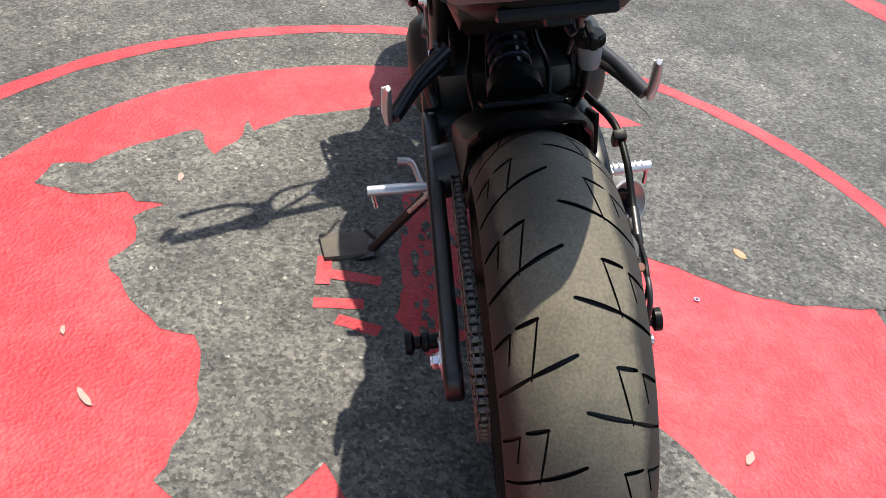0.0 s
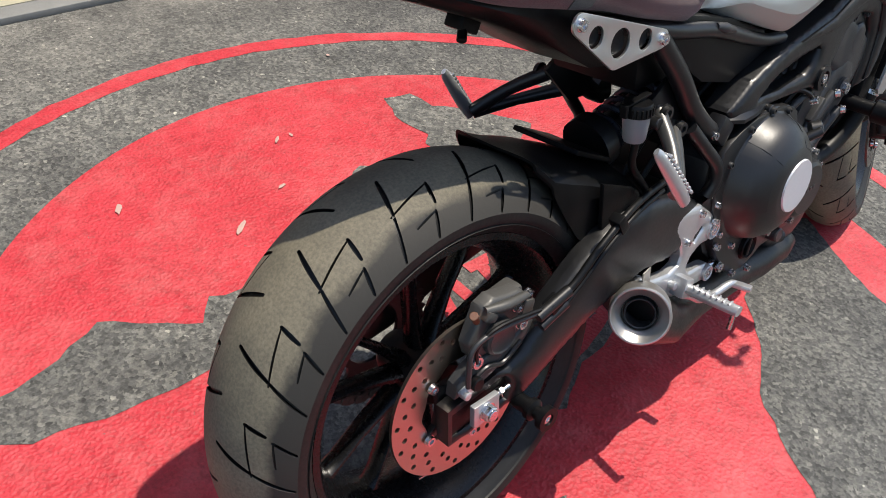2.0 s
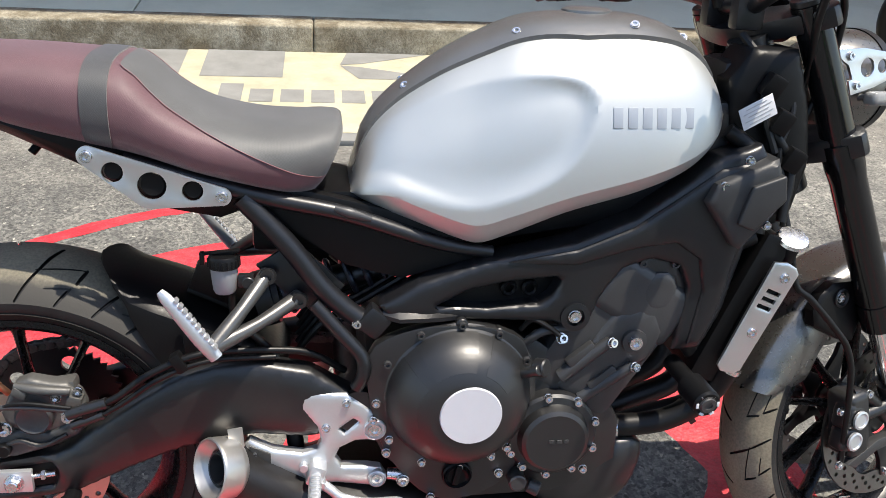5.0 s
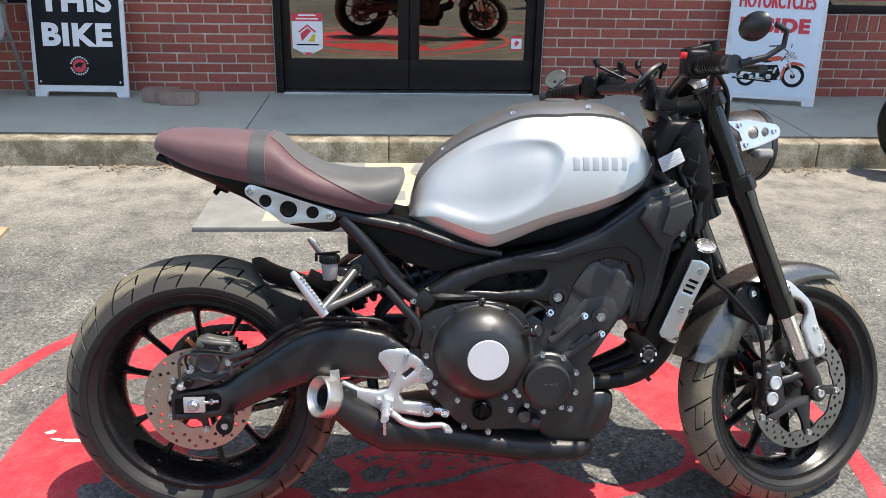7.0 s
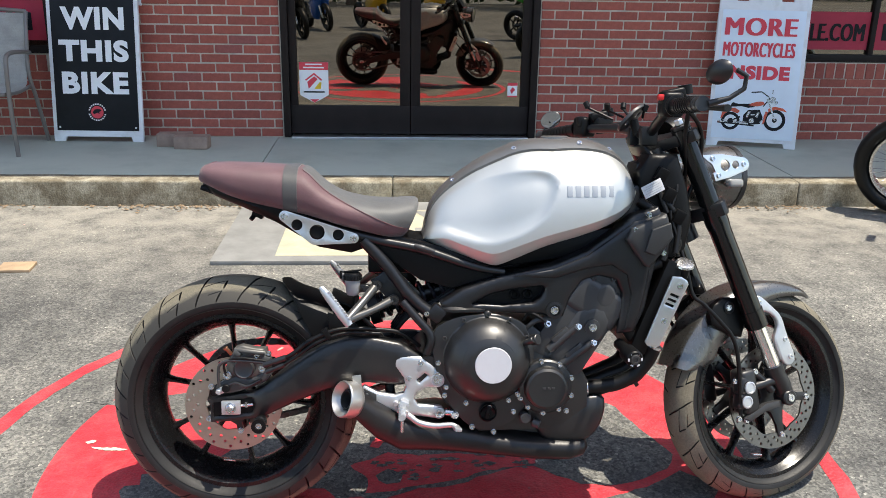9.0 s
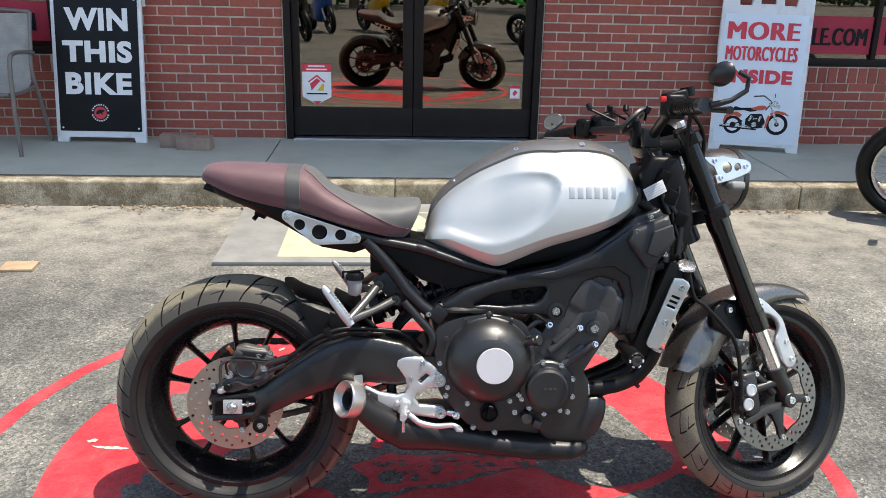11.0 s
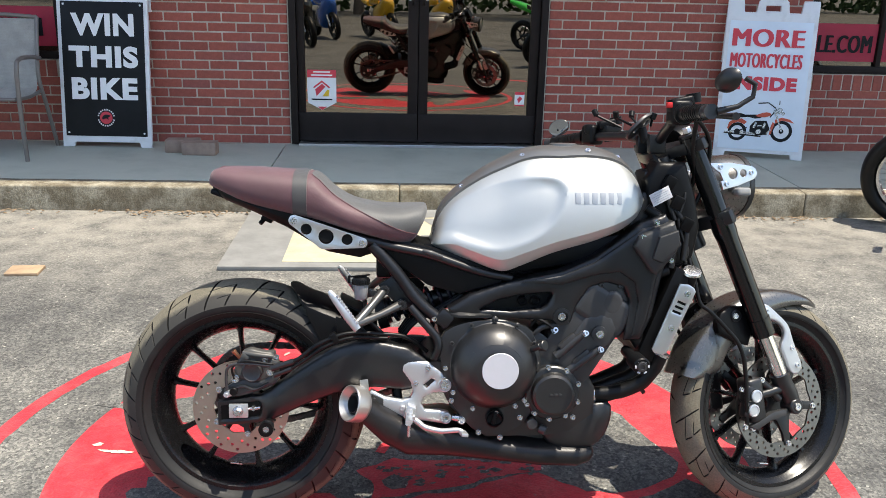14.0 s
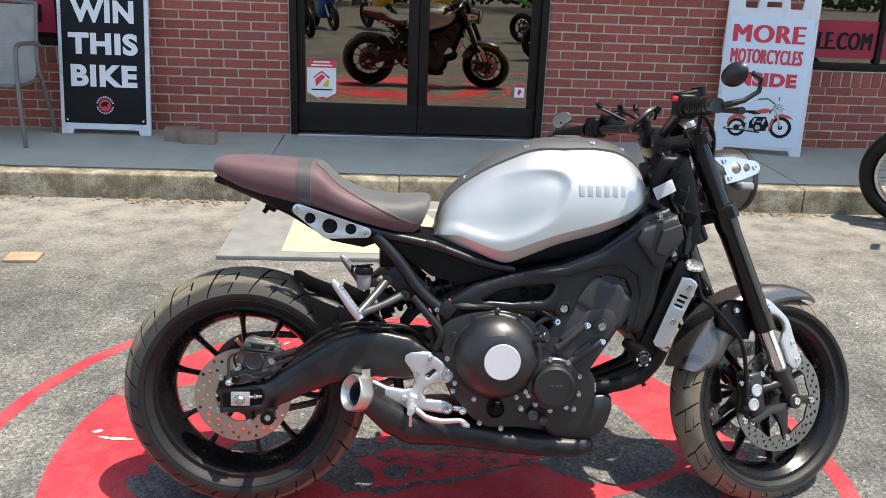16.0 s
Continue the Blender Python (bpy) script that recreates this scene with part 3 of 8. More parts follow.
emblem = tagged(part("painted_emblem", arc_strip(EMBLEM, 1.235, 1.29, 0, 360, 0.001), RED_PAINT), "large worn red emblem painted on the asphalt", "ground paint", kind="structure")
disc_pts = [(EMBLEM.x + 1.02 * math.cos(2 * math.pi * k / 120), EMBLEM.y + 1.02 * math.sin(2 * math.pi * k / 120)) for k in range(120)]
part("red_field", flat_shape(disc_pts, 0.001), RED_PAINT, emblem)
TEARS = [(1.188, 0.588), (1.139, 0.748), (1.05, 0.84), (1.1, 0.862), (1.0, 0.875), (0.933, 0.92), (1.044, 0.978), (0.965, 1.1), (0.87, 1.19), (0.86, 1.275),
         (0.78, 1.292), (0.746, 1.174), (0.765, 1.087), (0.73, 1.06), (0.724, 0.996), (0.673, 1.054), (0.59, 1.03), (0.525, 1.07), (0.41, 1.0), (0.335, 0.93),
         (0.32, 0.863), (0.24, 0.839), (0.124, 0.831), (-0.005, 0.872), (-0.052, 0.813), (-0.207, 0.928), (-0.335, 0.869), (-0.486, 0.84), (-0.62, 0.83),
         (-0.509, 0.802), (-0.41, 0.728), (-0.263, 0.705), (-0.1, 0.703), (-0.02, 0.651), (0.036, 0.605), (-0.03, 0.57), (-0.12, 0.46), (-0.22, 0.41), (-0.29, 0.399), (-0.31, 0.394), (-0.301, 0.342), (-0.341, 0.338), (-0.35, 0.315), (-0.304, 0.244), (-0.28, 0.18), (-0.2, 0.14), (-0.10, 0.22), (0.05, 0.26), (0.16, 0.31), (0.21, 0.31), (0.251, 0.256), (0.313, 0.268), (0.362, 0.244), (0.474, 0.304), (0.574, 0.316), (0.679, 0.366), (0.757, 0.399), (0.81, 0.406), (0.868, 0.353), (0.932, 0.308), (1.032, 0.302), (1.111, 0.327), (1.2, 0.379), (1.24, 0.455)]
part("bare_patch", flat_shape(ragged(TEARS, 0.006), 0.002), ASPHALT, emblem)
WEDGE = [(0.614, -0.071), (0.70, 0.04), (0.824, 0.115), (0.92, 0.215), (1.05, 0.262), (1.14, 0.306), (1.235, 0.37), (1.32, 0.285), (1.255, 0.18), (1.215, 0.11), (1.18, 0.02), (1.165, -0.121), (1.207, -0.24), (1.52, -0.18),
         (1.4, -0.6), (0.9, -1.0), (0.47, -1.0), (0.465, -0.574), (0.472, -0.362), (0.51, -0.248), (0.579, -0.14)]
part("bare_patch", flat_shape([p for p in ragged(WEDGE, 0.004) if (Vector(p) - EMBLEM.to_2d()).length < 1.22], 0.002), ASPHALT, emblem)
part("bare_patch", flat_shape(ragged([(0.22, 0.12), (0.117, 0.009), (-0.017, -0.08), (-0.2, -0.33), (-0.32, -0.25), (-0.1, 0.05), (0.05, 0.15)], 0.005), 0.002), ASPHALT, emblem)
# blurred red lettering in the middle of the emblem
for k, (x, y, w, h, a) in enumerate([(0.36, 0.56, 0.09, 0.03, 70), (0.42, 0.60, 0.03, 0.10, 0), (0.50, 0.57, 0.11, 0.03, 80), (0.52, 0.635, 0.09, 0.03, 0), (0.60, 0.59, 0.03, 0.11, 10)]):
    c, s = math.cos(radians(a)), math.sin(radians(a))
    q = [(x + c * u - s * v, y + s * u + c * v) for u, v in ((-w / 2, -h / 2), (w / 2, -h / 2), (w / 2, h / 2), (-w / 2, h / 2))]
    part("letter_bar", flat_shape(ragged(q, 0.002, 0.025, k), 0.003 + 0.0004 * k), RED_PAINT, emblem)
LETTERS = [(0.278, 0.42), (0.387, 0.489), (0.478, 0.468), (0.60, 0.478), (0.72, 0.462), (0.827, 0.468), (0.818, 0.417), (0.681, 0.386), (0.575, 0.338), (0.488, 0.318), (0.385, 0.288), (0.325, 0.283), (0.330, 0.35)]
part("letter_field", flat_shape(ragged(LETTERS, 0.005, 0.02, 8), 0.0030), RED_PAINT, emblem)
part("bare_patch", flat_shape(ragged([(0.352, 0.367), (0.388, 0.4), (0.425, 0.38), (0.421, 0.33), (0.382, 0.322)], 0.006, 0.02, 5), 0.0036), ASPHALT, emblem)
rnd = random.Random(14)
for k in range(46):
    x = rnd.uniform(0.34, 0.80)
    y = np.interp(x, [0.34, 0.56, 0.80], [0.39, 0.415, 0.44]) + rnd.gauss(0, 0.026)
    r = rnd.uniform(0.004, 0.014)
    part("bare_patch", flat_shape([(x + r * rnd.uniform(0.5, 1.3) * math.cos(a * 0.7854) * 1.5, y + r * rnd.uniform(0.4, 1.1) * math.sin(a * 0.7854)) for a in range(8)], 0.0040 + 0.00005 * k), ASPHALT, emblem)
for k, q in enumerate(([(-0.525, 0.572), (-0.505, 0.585), (-0.492, 0.578), (-0.497, 0.566), (-0.515, 0.562)], [(-0.50, 0.545), (-0.47, 0.541), (-0.42, 0.538), (-0.385, 0.528), (-0.395, 0.522), (-0.44, 0.523), (-0.48, 0.532)])):
    part("scraped_patch", flat_shape(ragged(q, 0.003, 0.01, k), 0.003), SCRAPE, emblem, "cream-coloured scrape in the red paint")
part("far_line", flat_shape(ragged([(2.9, -1.0), (2.23, -1.24), (1.6, -1.52), (1.62, -1.66), (2.27, -1.36), (2.95, -1.12)], 0.004), 0.001), RED_PAINT, emblem)

# pavement slab with kerb, in three pours
PAVE_Z, KERB_Y, WALL_Y = 0.15, 3.22, 4.56
pave = None
for k, (x0, x1) in enumerate([(-9.0, -0.437), (-0.429, 2.902), (2.91, 12.0)]):
    bm = box(((x0 + x1) / 2, (KERB_Y + 0.17 + WALL_Y) / 2, PAVE_Z / 2 - 0.05), (x1 - x0, WALL_Y - KERB_Y - 0.17, PAVE_Z + 0.1), 0.004)
    if pave is None:
        pave = tagged(part("pavement", bm, CONCRETE), "pale grey concrete walkway with dark joints", "pavement", kind="structure")
    else:
        part("slab", bm, CONCRETE, pave)
kerb = None
for k, (x0, x1) in enumerate([(-9.0, -2.002), (-2.0, 0.4), (0.402, 2.872), (2.874, 5.4), (5.402, 12.0)]):
    bm = box(((x0 + x1) / 2, KERB_Y + 0.084, PAVE_Z / 2 - 0.049), (x1 - x0, 0.168, PAVE_Z + 0.1), 0.014, seg=3)
    bmesh.ops.subdivide_edges(bm, edges=[e for e in bm.edges if abs((e.verts[0].co - e.verts[1].co).x) > 0.5], cuts=24)
    for v in bm.verts:
        nz = noise.noise(v.co * 5) * 0.006
        v.co.y += nz
        v.co.z += nz * 0.4
    if kerb is None:
        kerb = tagged(part("kerb", bm, KERB_STONE), "stained pale concrete kerb along the walkway", "kerb", kind="structure")
    else:
        part("kerb_stone", bm, KERB_STONE, kerb)

# building: backing wall with openings for the double door and the two windows
DOOR_X0, DOOR_X1, DOOR_TOP = -0.39, 1.455, 2.25
WIN_R, WIN_L, SILL, WIN_TOP = (3.37, 6.6), (-6.0, -1.96), 0.79, 2.2
WALL_TOP = 4.2


def wall_piece(x0, x1, z0, z1):
    return box(((x0 + x1) / 2, WALL_Y + 0.145, (z0 + z1) / 2), (x1 - x0, 0.28, z1 - z0), 0)


wall = tagged(part("wall_north", join(
    wall_piece(-9, WIN_L[0], 0, WALL_TOP), wall_piece(WIN_L[0], WIN_L[1], 0, SILL - 0.06), wall_piece(WIN_L[0], WIN_L[1], WIN_TOP, WALL_TOP),
    wall_piece(WIN_L[1], DOOR_X0, 0, WALL_TOP), wall_piece(DOOR_X0, DOOR_X1, DOOR_TOP, WALL_TOP), wall_piece(DOOR_X1, WIN_R[0], 0, WALL_TOP),
    wall_piece(WIN_R[0], WIN_R[1], 0, SILL - 0.06), wall_piece(WIN_R[0], WIN_R[1], WIN_TOP, WALL_TOP), wall_piece(WIN_R[1], 12, 0, WALL_TOP)),
    MORTAR, flat=True), "red brick shop wall with grey mortar joints", "wall", kind="structure")
# room behind the glass; its walls and floor are coloured dark to look unlit
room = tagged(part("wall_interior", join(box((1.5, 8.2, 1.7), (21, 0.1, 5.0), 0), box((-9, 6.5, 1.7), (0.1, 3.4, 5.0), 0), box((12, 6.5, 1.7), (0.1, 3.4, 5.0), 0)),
                   DARK_ROOM, flat=True), "shop interior behind tinted glass, coloured dark to look dim", "wall", kind="structure")
tagged(part("floor", box((1.5, 6.5, 0.1), (21, 3.5, 0.1), 0), DARK_ROOM, flat=True), "shop floor, coloured dark to look dim", "floor", kind="structure")
tagged(part("roof", box((1.5, 5.63, 4.25), (21, 5.34, 0.1), 0), SOFFIT, flat=True), "flat roof that overhangs the walkway", "roof", kind="structure")


def frame_bars(x0, x1, z0, z1, w, y0, y1):
    """Four bars that close a rectangle, butted end to end."""
    ym, d = (y0 + y1) / 2, y1 - y0
    return [box(((x0 + x1) / 2, ym, z0 + w / 2), (x1 - x0, d, w), 0.003), box(((x0 + x1) / 2, ym, z1 - w / 2), (x1 - x0, d, w), 0.003),
            box((x0 + w / 2, ym, (z0 + z1) / 2), (w, d, z1 - z0 - 2 * w - 0.001), 0.003), box((x1 - w / 2, ym, (z0 + z1) / 2), (w, d, z1 - z0 - 2 * w - 0.001), 0.003)]


# double door in dark bronze frames
door = tagged(part("door_1", join(box((DOOR_X0 + 0.027, WALL_Y + 0.05, 1.2), (0.05, 0.14, 2.09), 0.004), box((DOOR_X1 - 0.027, WALL_Y + 0.05, 1.2), (0.05, 0.14, 2.09), 0.004),
                                  box(((DOOR_X0 + DOOR_X1) / 2, WALL_Y + 0.05, DOOR_TOP - 0.025), (DOOR_X1 - DOOR_X0 - 0.11, 0.14, 0.05), 0.004)), BRONZE),
              "closed dark bronze double door with tinted glass", "door", kind="structure")
part("threshold", box(((DOOR_X0 + DOOR_X1) / 2, WALL_Y + 0.02, 0.16), (DOOR_X1 - DOOR_X0 - 0.12, 0.2, 0.02), 0.004), ALU, door, "worn aluminium threshold")
LEAF_Y = WALL_Y + 0.01
for x0, x1, gx0, gx1 in ((-0.335, 0.528, -0.284, 0.455), (0.534, 1.40, 0.602, 1.335)):
    leaf = part("door_leaf", join(
        box(((x0 + x1) / 2, LEAF_Y + 0.025, 0.28), (x1 - x0, 0.045, 0.205), 0.003), box(((x0 + x1) / 2, LEAF_Y + 0.025, 2.13), (x1 - x0, 0.045, 0.12), 0.003),
        box(((x0 + gx0) / 2, LEAF_Y + 0.025, 1.226), (gx0 - x0, 0.045, 1.686), 0.003), box(((x1 + gx1) / 2, LEAF_Y + 0.025, 1.226), (x1 - gx1, 0.045, 1.686), 0.003)), BRONZE, door)
    part("pane", box(((gx0 + gx1) / 2, LEAF_Y + 0.03, 1.226), (gx1 - gx0 + 0.006, 0.006, 1.69), 0, (-0.34, 0, -0.24)), GLASS, leaf, flat=True)
    hx = gx1 + 0.035 if x0 < 0 else gx0 - 0.035
    part("pull_handle", tube([(hx, LEAF_Y - 0.002, 1.16), (hx, LEAF_Y - 0.05, 1.17), (hx, LEAF_Y - 0.06, 1.23), (hx, LEAF_Y - 0.06, 1.4), (hx, LEAF_Y - 0.002, 1.44)], 0.009), BRONZE, leaf)
    part("lock", pin((hx + (0.02 if x0 > 0 else -0.02), LEAF_Y + 0.003, 1.195), 0.013, 0.008), STEEL, leaf)

# windows with banners on the glass
for wname, (x0, x1) in (("window_1", WIN_L), ("window_2", WIN_R)):
    win = tagged(part(wname, join(*frame_bars(x0, x1, SILL - 0.055, WIN_TOP, 0.05, WALL_Y + 0.012, WALL_Y + 0.09)), BRONZE), "dark bronze shop window with a red banner", "window", kind="structure")
    xm = [x0 + 0.05]
    step = 0.58 if x0 > 0 else 1.2
    n = 3 if x0 > 0 else 3
    if x0 > 0:
        xm += [3.93, 5.2]
    else:
        xm += [-4.6, -3.3]
    xm.append(x1 - 0.05)
    for i in range(len(xm) - 1):
        a, b = xm[i] + (0.02 if i else 0), xm[i + 1] - (0.02 if i < len(xm) - 2 else 0)
        part("pane", box(((a + b) / 2, WALL_Y + 0.05, (SILL + WIN_TOP - 0.055) / 2), (b - a - 0.002, 0.006, WIN_TOP - SILL - 0.05), 0), GLASS, win, flat=True)
        if i:
            part("mullion", box((xm[i], WALL_Y + 0.05, (SILL + WIN_TOP - 0.055) / 2), (0.038, 0.07, WIN_TOP - SILL - 0.05), 0.003), BRONZE, win)
        ban = part("banner", box(((a + b) / 2, WALL_Y + 0.038, 0.955), (b - a - 0.012, 0.004, 0.27), 0), BANNER_RED, win, "red banner with black marks")
        rnd = random.Random(int(a * 100))
        x = a + 0.05
        if x0 > 0 and i == 0:
            part("word", moved(text_bm("LE.COM", 0.125, 0.003, 0.006, 0.40), Matrix.Translation((a + 0.245, WALL_Y + 0.0345, 0.945))), SIGN_BLACK, ban, flat=True)
            continue
        while x < b - 0.1:
            w = rnd.choice((0.045, 0.05, 0.055))
            part("letter_bar", box((x + w / 2, WALL_Y + 0.0335, 0.95), (w * 0.8, 0.003, 0.12), 0), SIGN_BLACK, ban, flat=True)
            x += w + 0.012


# ---- motorcycle ----
BIKE = pose(0, 0.235, 0, -10, 0, 0.5)
motorcycle = thing("motorcycle", BIKE, "silver and black roadster motorcycle with burgundy seat on its side stand", "motorcycle")
RAKE, STEER_ANGLE, HUB = 24.0, 18.5, Vector((1.404, 0, 0.291))
axis_up = Vector((-math.sin(radians(RAKE)), 0, math.cos(radians(RAKE))))
pivot = HUB - 0.03 * Vector((math.cos(radians(RAKE)), 0, math.sin(radians(RAKE))))
STEER = Matrix.Translation((0.018, 0.040, -0.005)) @ Matrix.Translation(pivot) @ Matrix.Rotation(radians(STEER_ANGLE), 4, axis_up) @ Matrix.Translation(-pivot)


LOWER = Matrix.Translation((-0.004, -0.002, -0.005))


def steered(bm):
    return moved(bm, STEER)


def tyre_bm(R, W, rim_r, grooves, pitches, n_around=300, n_across=34):
    """A tyre round the Y axis: rounded crown with cut grooves, then sidewalls to the rim."""
    half = W / 2
    crown_h = W * 0.30
    limit = half * 1.12
    round_len = 2 * math.pi * R
    pitch = round_len / pitches

    def place(s, u, sink):
        th = u / limit * radians(62)
        y = half * math.sin(th) / math.sin(radians(62))
        r = R - crown_h * (1 - math.cos(th)) / (1 - math.cos(radians(62))) - sink
        a = s / R
        return (r * math.cos(a), y, r * math.sin(a))

    pts = [(round_len * i / n_around, -limit + 2 * limit * j / n_across) for i in range(n_around + 1) for j in range(n_across + 1)]
    edges, lines = [], []
    for k in range(-1, pitches + 1):
        for (s0, y0, s1, y1, w) in grooves:
            a, b = Vector(((s0 + k) * pitch, y0 * half)), Vector(((s1 + k) * pitch, y1 * half))
            if min(a.x, b.x) < 0.004 or max(a.x, b.x) > round_len - 0.004:
                continue
            d = (b - a).normalized()
            n = Vector((-d.y, d.x))
            loop = []
            for f in range(9):
                loop.append(a.lerp(b, f / 8) + n * w * (0.72 + 0.28 * math.sin(math.pi * f / 8)))
            loop += [b + w * 0.72 * (math.cos(q) * n + math.sin(q) * d) for q in (math.pi / 4, math.pi / 2, math.pi * 0.75)]
            for f in range(8, -1, -1):
                loop.append(a.lerp(b, f / 8) - n * w * (0.72 + 0.28 * math.sin(math.pi * f / 8)))
            loop += [a - w * 0.72 * (math.cos(q) * n + math.sin(q) * d) for q in (math.pi / 4, math.pi / 2, math.pi * 0.75)]
            base = len(pts)
            pts += [(p.x, max(-limit, min(limit, p.y))) for p in loop]
            edges += [(base + i, base + (i + 1) % len(loop)) for i in range(len(loop))]
            lines.append((a.x, a.y, b.x, b.y, w))
    vs, es, fs, ov, oe, of = delaunay_2d_cdt([Vector(p) for p in pts], edges, [], 0, 1e-6)
    L = np.array(lines)
    cen = np.array([[sum(vs[i].x for i in f) / 3, sum(vs[i].y for i in f) / 3] for f in fs])
    cut = np.zeros(len(fs), bool)
    for x0, y0, x1, y1, w in lines:
        near = np.where((cen[:, 0] > min(x0, x1) - w) & (cen[:, 0] < max(x0, x1) + w))[0]
        p, d = cen[near] - (x0, y0), np.array((x1 - x0, y1 - y0))
        t = np.clip((p @ d) / (d @ d), 0, 1)
        dist = np.sqrt(((p - t[:, None] * d) ** 2).sum(1))
        cut[near[dist < w * (0.72 + 0.28 * np.sin(math.pi * t))]] = True
    bm = bmesh.new()
    top, low, border = {}, {}, collections.Counter()

    def vert(i, deep):
        store = low if deep else top
        if i not in store:
            store[i] = bm.verts.new(place(vs[i].x, vs[i].y, 0.0052 if deep else 0.0))
        return store[i]

    for f, c in zip(fs, cut):
        face = bm.faces.new([vert(i, c) for i in f])
        if c:
            face.material_index = 1
            for i, k in ((f[0], f[1]), (f[1], f[2]), (f[2], f[0])):
                border[tuple(sorted((i, k)))] += 1
    for (i, k), n in border.items():
        if n == 1 and i in top and k in top:
            bm.faces.new((top[i], top[k], low[k], low[i])).material_index = 1
    bmesh.ops.remove_doubles(bm, verts=[v for i, v in top.items() if vs[i].x < 1e-4 or vs[i].x > round_len - 1e-4], dist=1e-5)
    strip = [(-half, R - crown_h)]
    edge_r = strip[0][1]
    side = [(half, edge_r), (half * 1.0, edge_r - 0.010), (half * 0.955, edge_r * 0.5 + rim_r * 0.5 + 0.005), (half * 0.87, rim_r + 0.022), (half * 0.79, rim_r + 0.0135)]
    walls = [lathe([(sg * y, r) for y, r in side], 120) for sg in (-1, 1)]
    # raised rings on the sidewall
    for sg in (-1, 1):
        walls.append(lathe([(sg * half * 0.965, edge_r * 0.66 + rim_r * 0.34), (sg * half * 0.99, edge_r * 0.64 + rim_r * 0.36), (sg * half * 0.955, edge_r * 0.61 + rim_r * 0.39)], 120))
    return bm, join(*walls)


# one pitch of the tread's pattern on one half: place along the tyre, place across, twice, and half the width
CUTS = [(0.0, 0.03, 0.16, 0.55, 0.0031), (0.17, 0.58, 0.37, 1.08, 0.0027), (-0.355, 0.42, -0.30, 0.69, 0.003), (-0.25, 0.79, -0.13, 1.08, 0.0027),
        (-0.355, 0.42, 0.20, 0.57, 0.0013), (-0.25, 0.79, 0.05, 0.86, 0.0013)]
REAR_CUTS = [(s0 + 0.47, -v0, s1 + 0.47, -v1, w) for s0, v0, s1, v1, w in CUTS] + [(s0 - 0.03, v0, s1 - 0.03, v1, w) for s0, v0, s1, v1, w in CUTS]
FRONT_CUTS = [(0.3 - s0, v0, 0.3 - s1, v1, w * 0.75) for s0, v0, s1, v1, w in CUTS] + [(0.8 - s0, -v0, 0.8 - s1, -v1, w * 0.75) for s0, v0, s1, v1, w in CUTS]


def perforated_disc(r_in, r_out, y0, y1, holes_rows, n_per):
    hs = []
    for k in range(n_per):
        for i, rr in enumerate(holes_rows):
            a = 2 * math.pi * (k + i * 0.37) / n_per
            hs.append((rr * math.cos(a), rr * math.sin(a), 0.0042))
    inner = [(r_in * (1 + 0.03 * math.cos(10 * t)) * math.cos(t), r_in * (1 + 0.03 * math.cos(10 * t)) * math.sin(t)) for t in (2 * math.pi * k / 60 for k in range(60))]
    outer = [(r_out * math.cos(t), r_out * math.sin(t)) for t in (2 * math.pi * k / 96 for k in range(96))]
    return slab(outer, y0, y1, [inner] + hs)


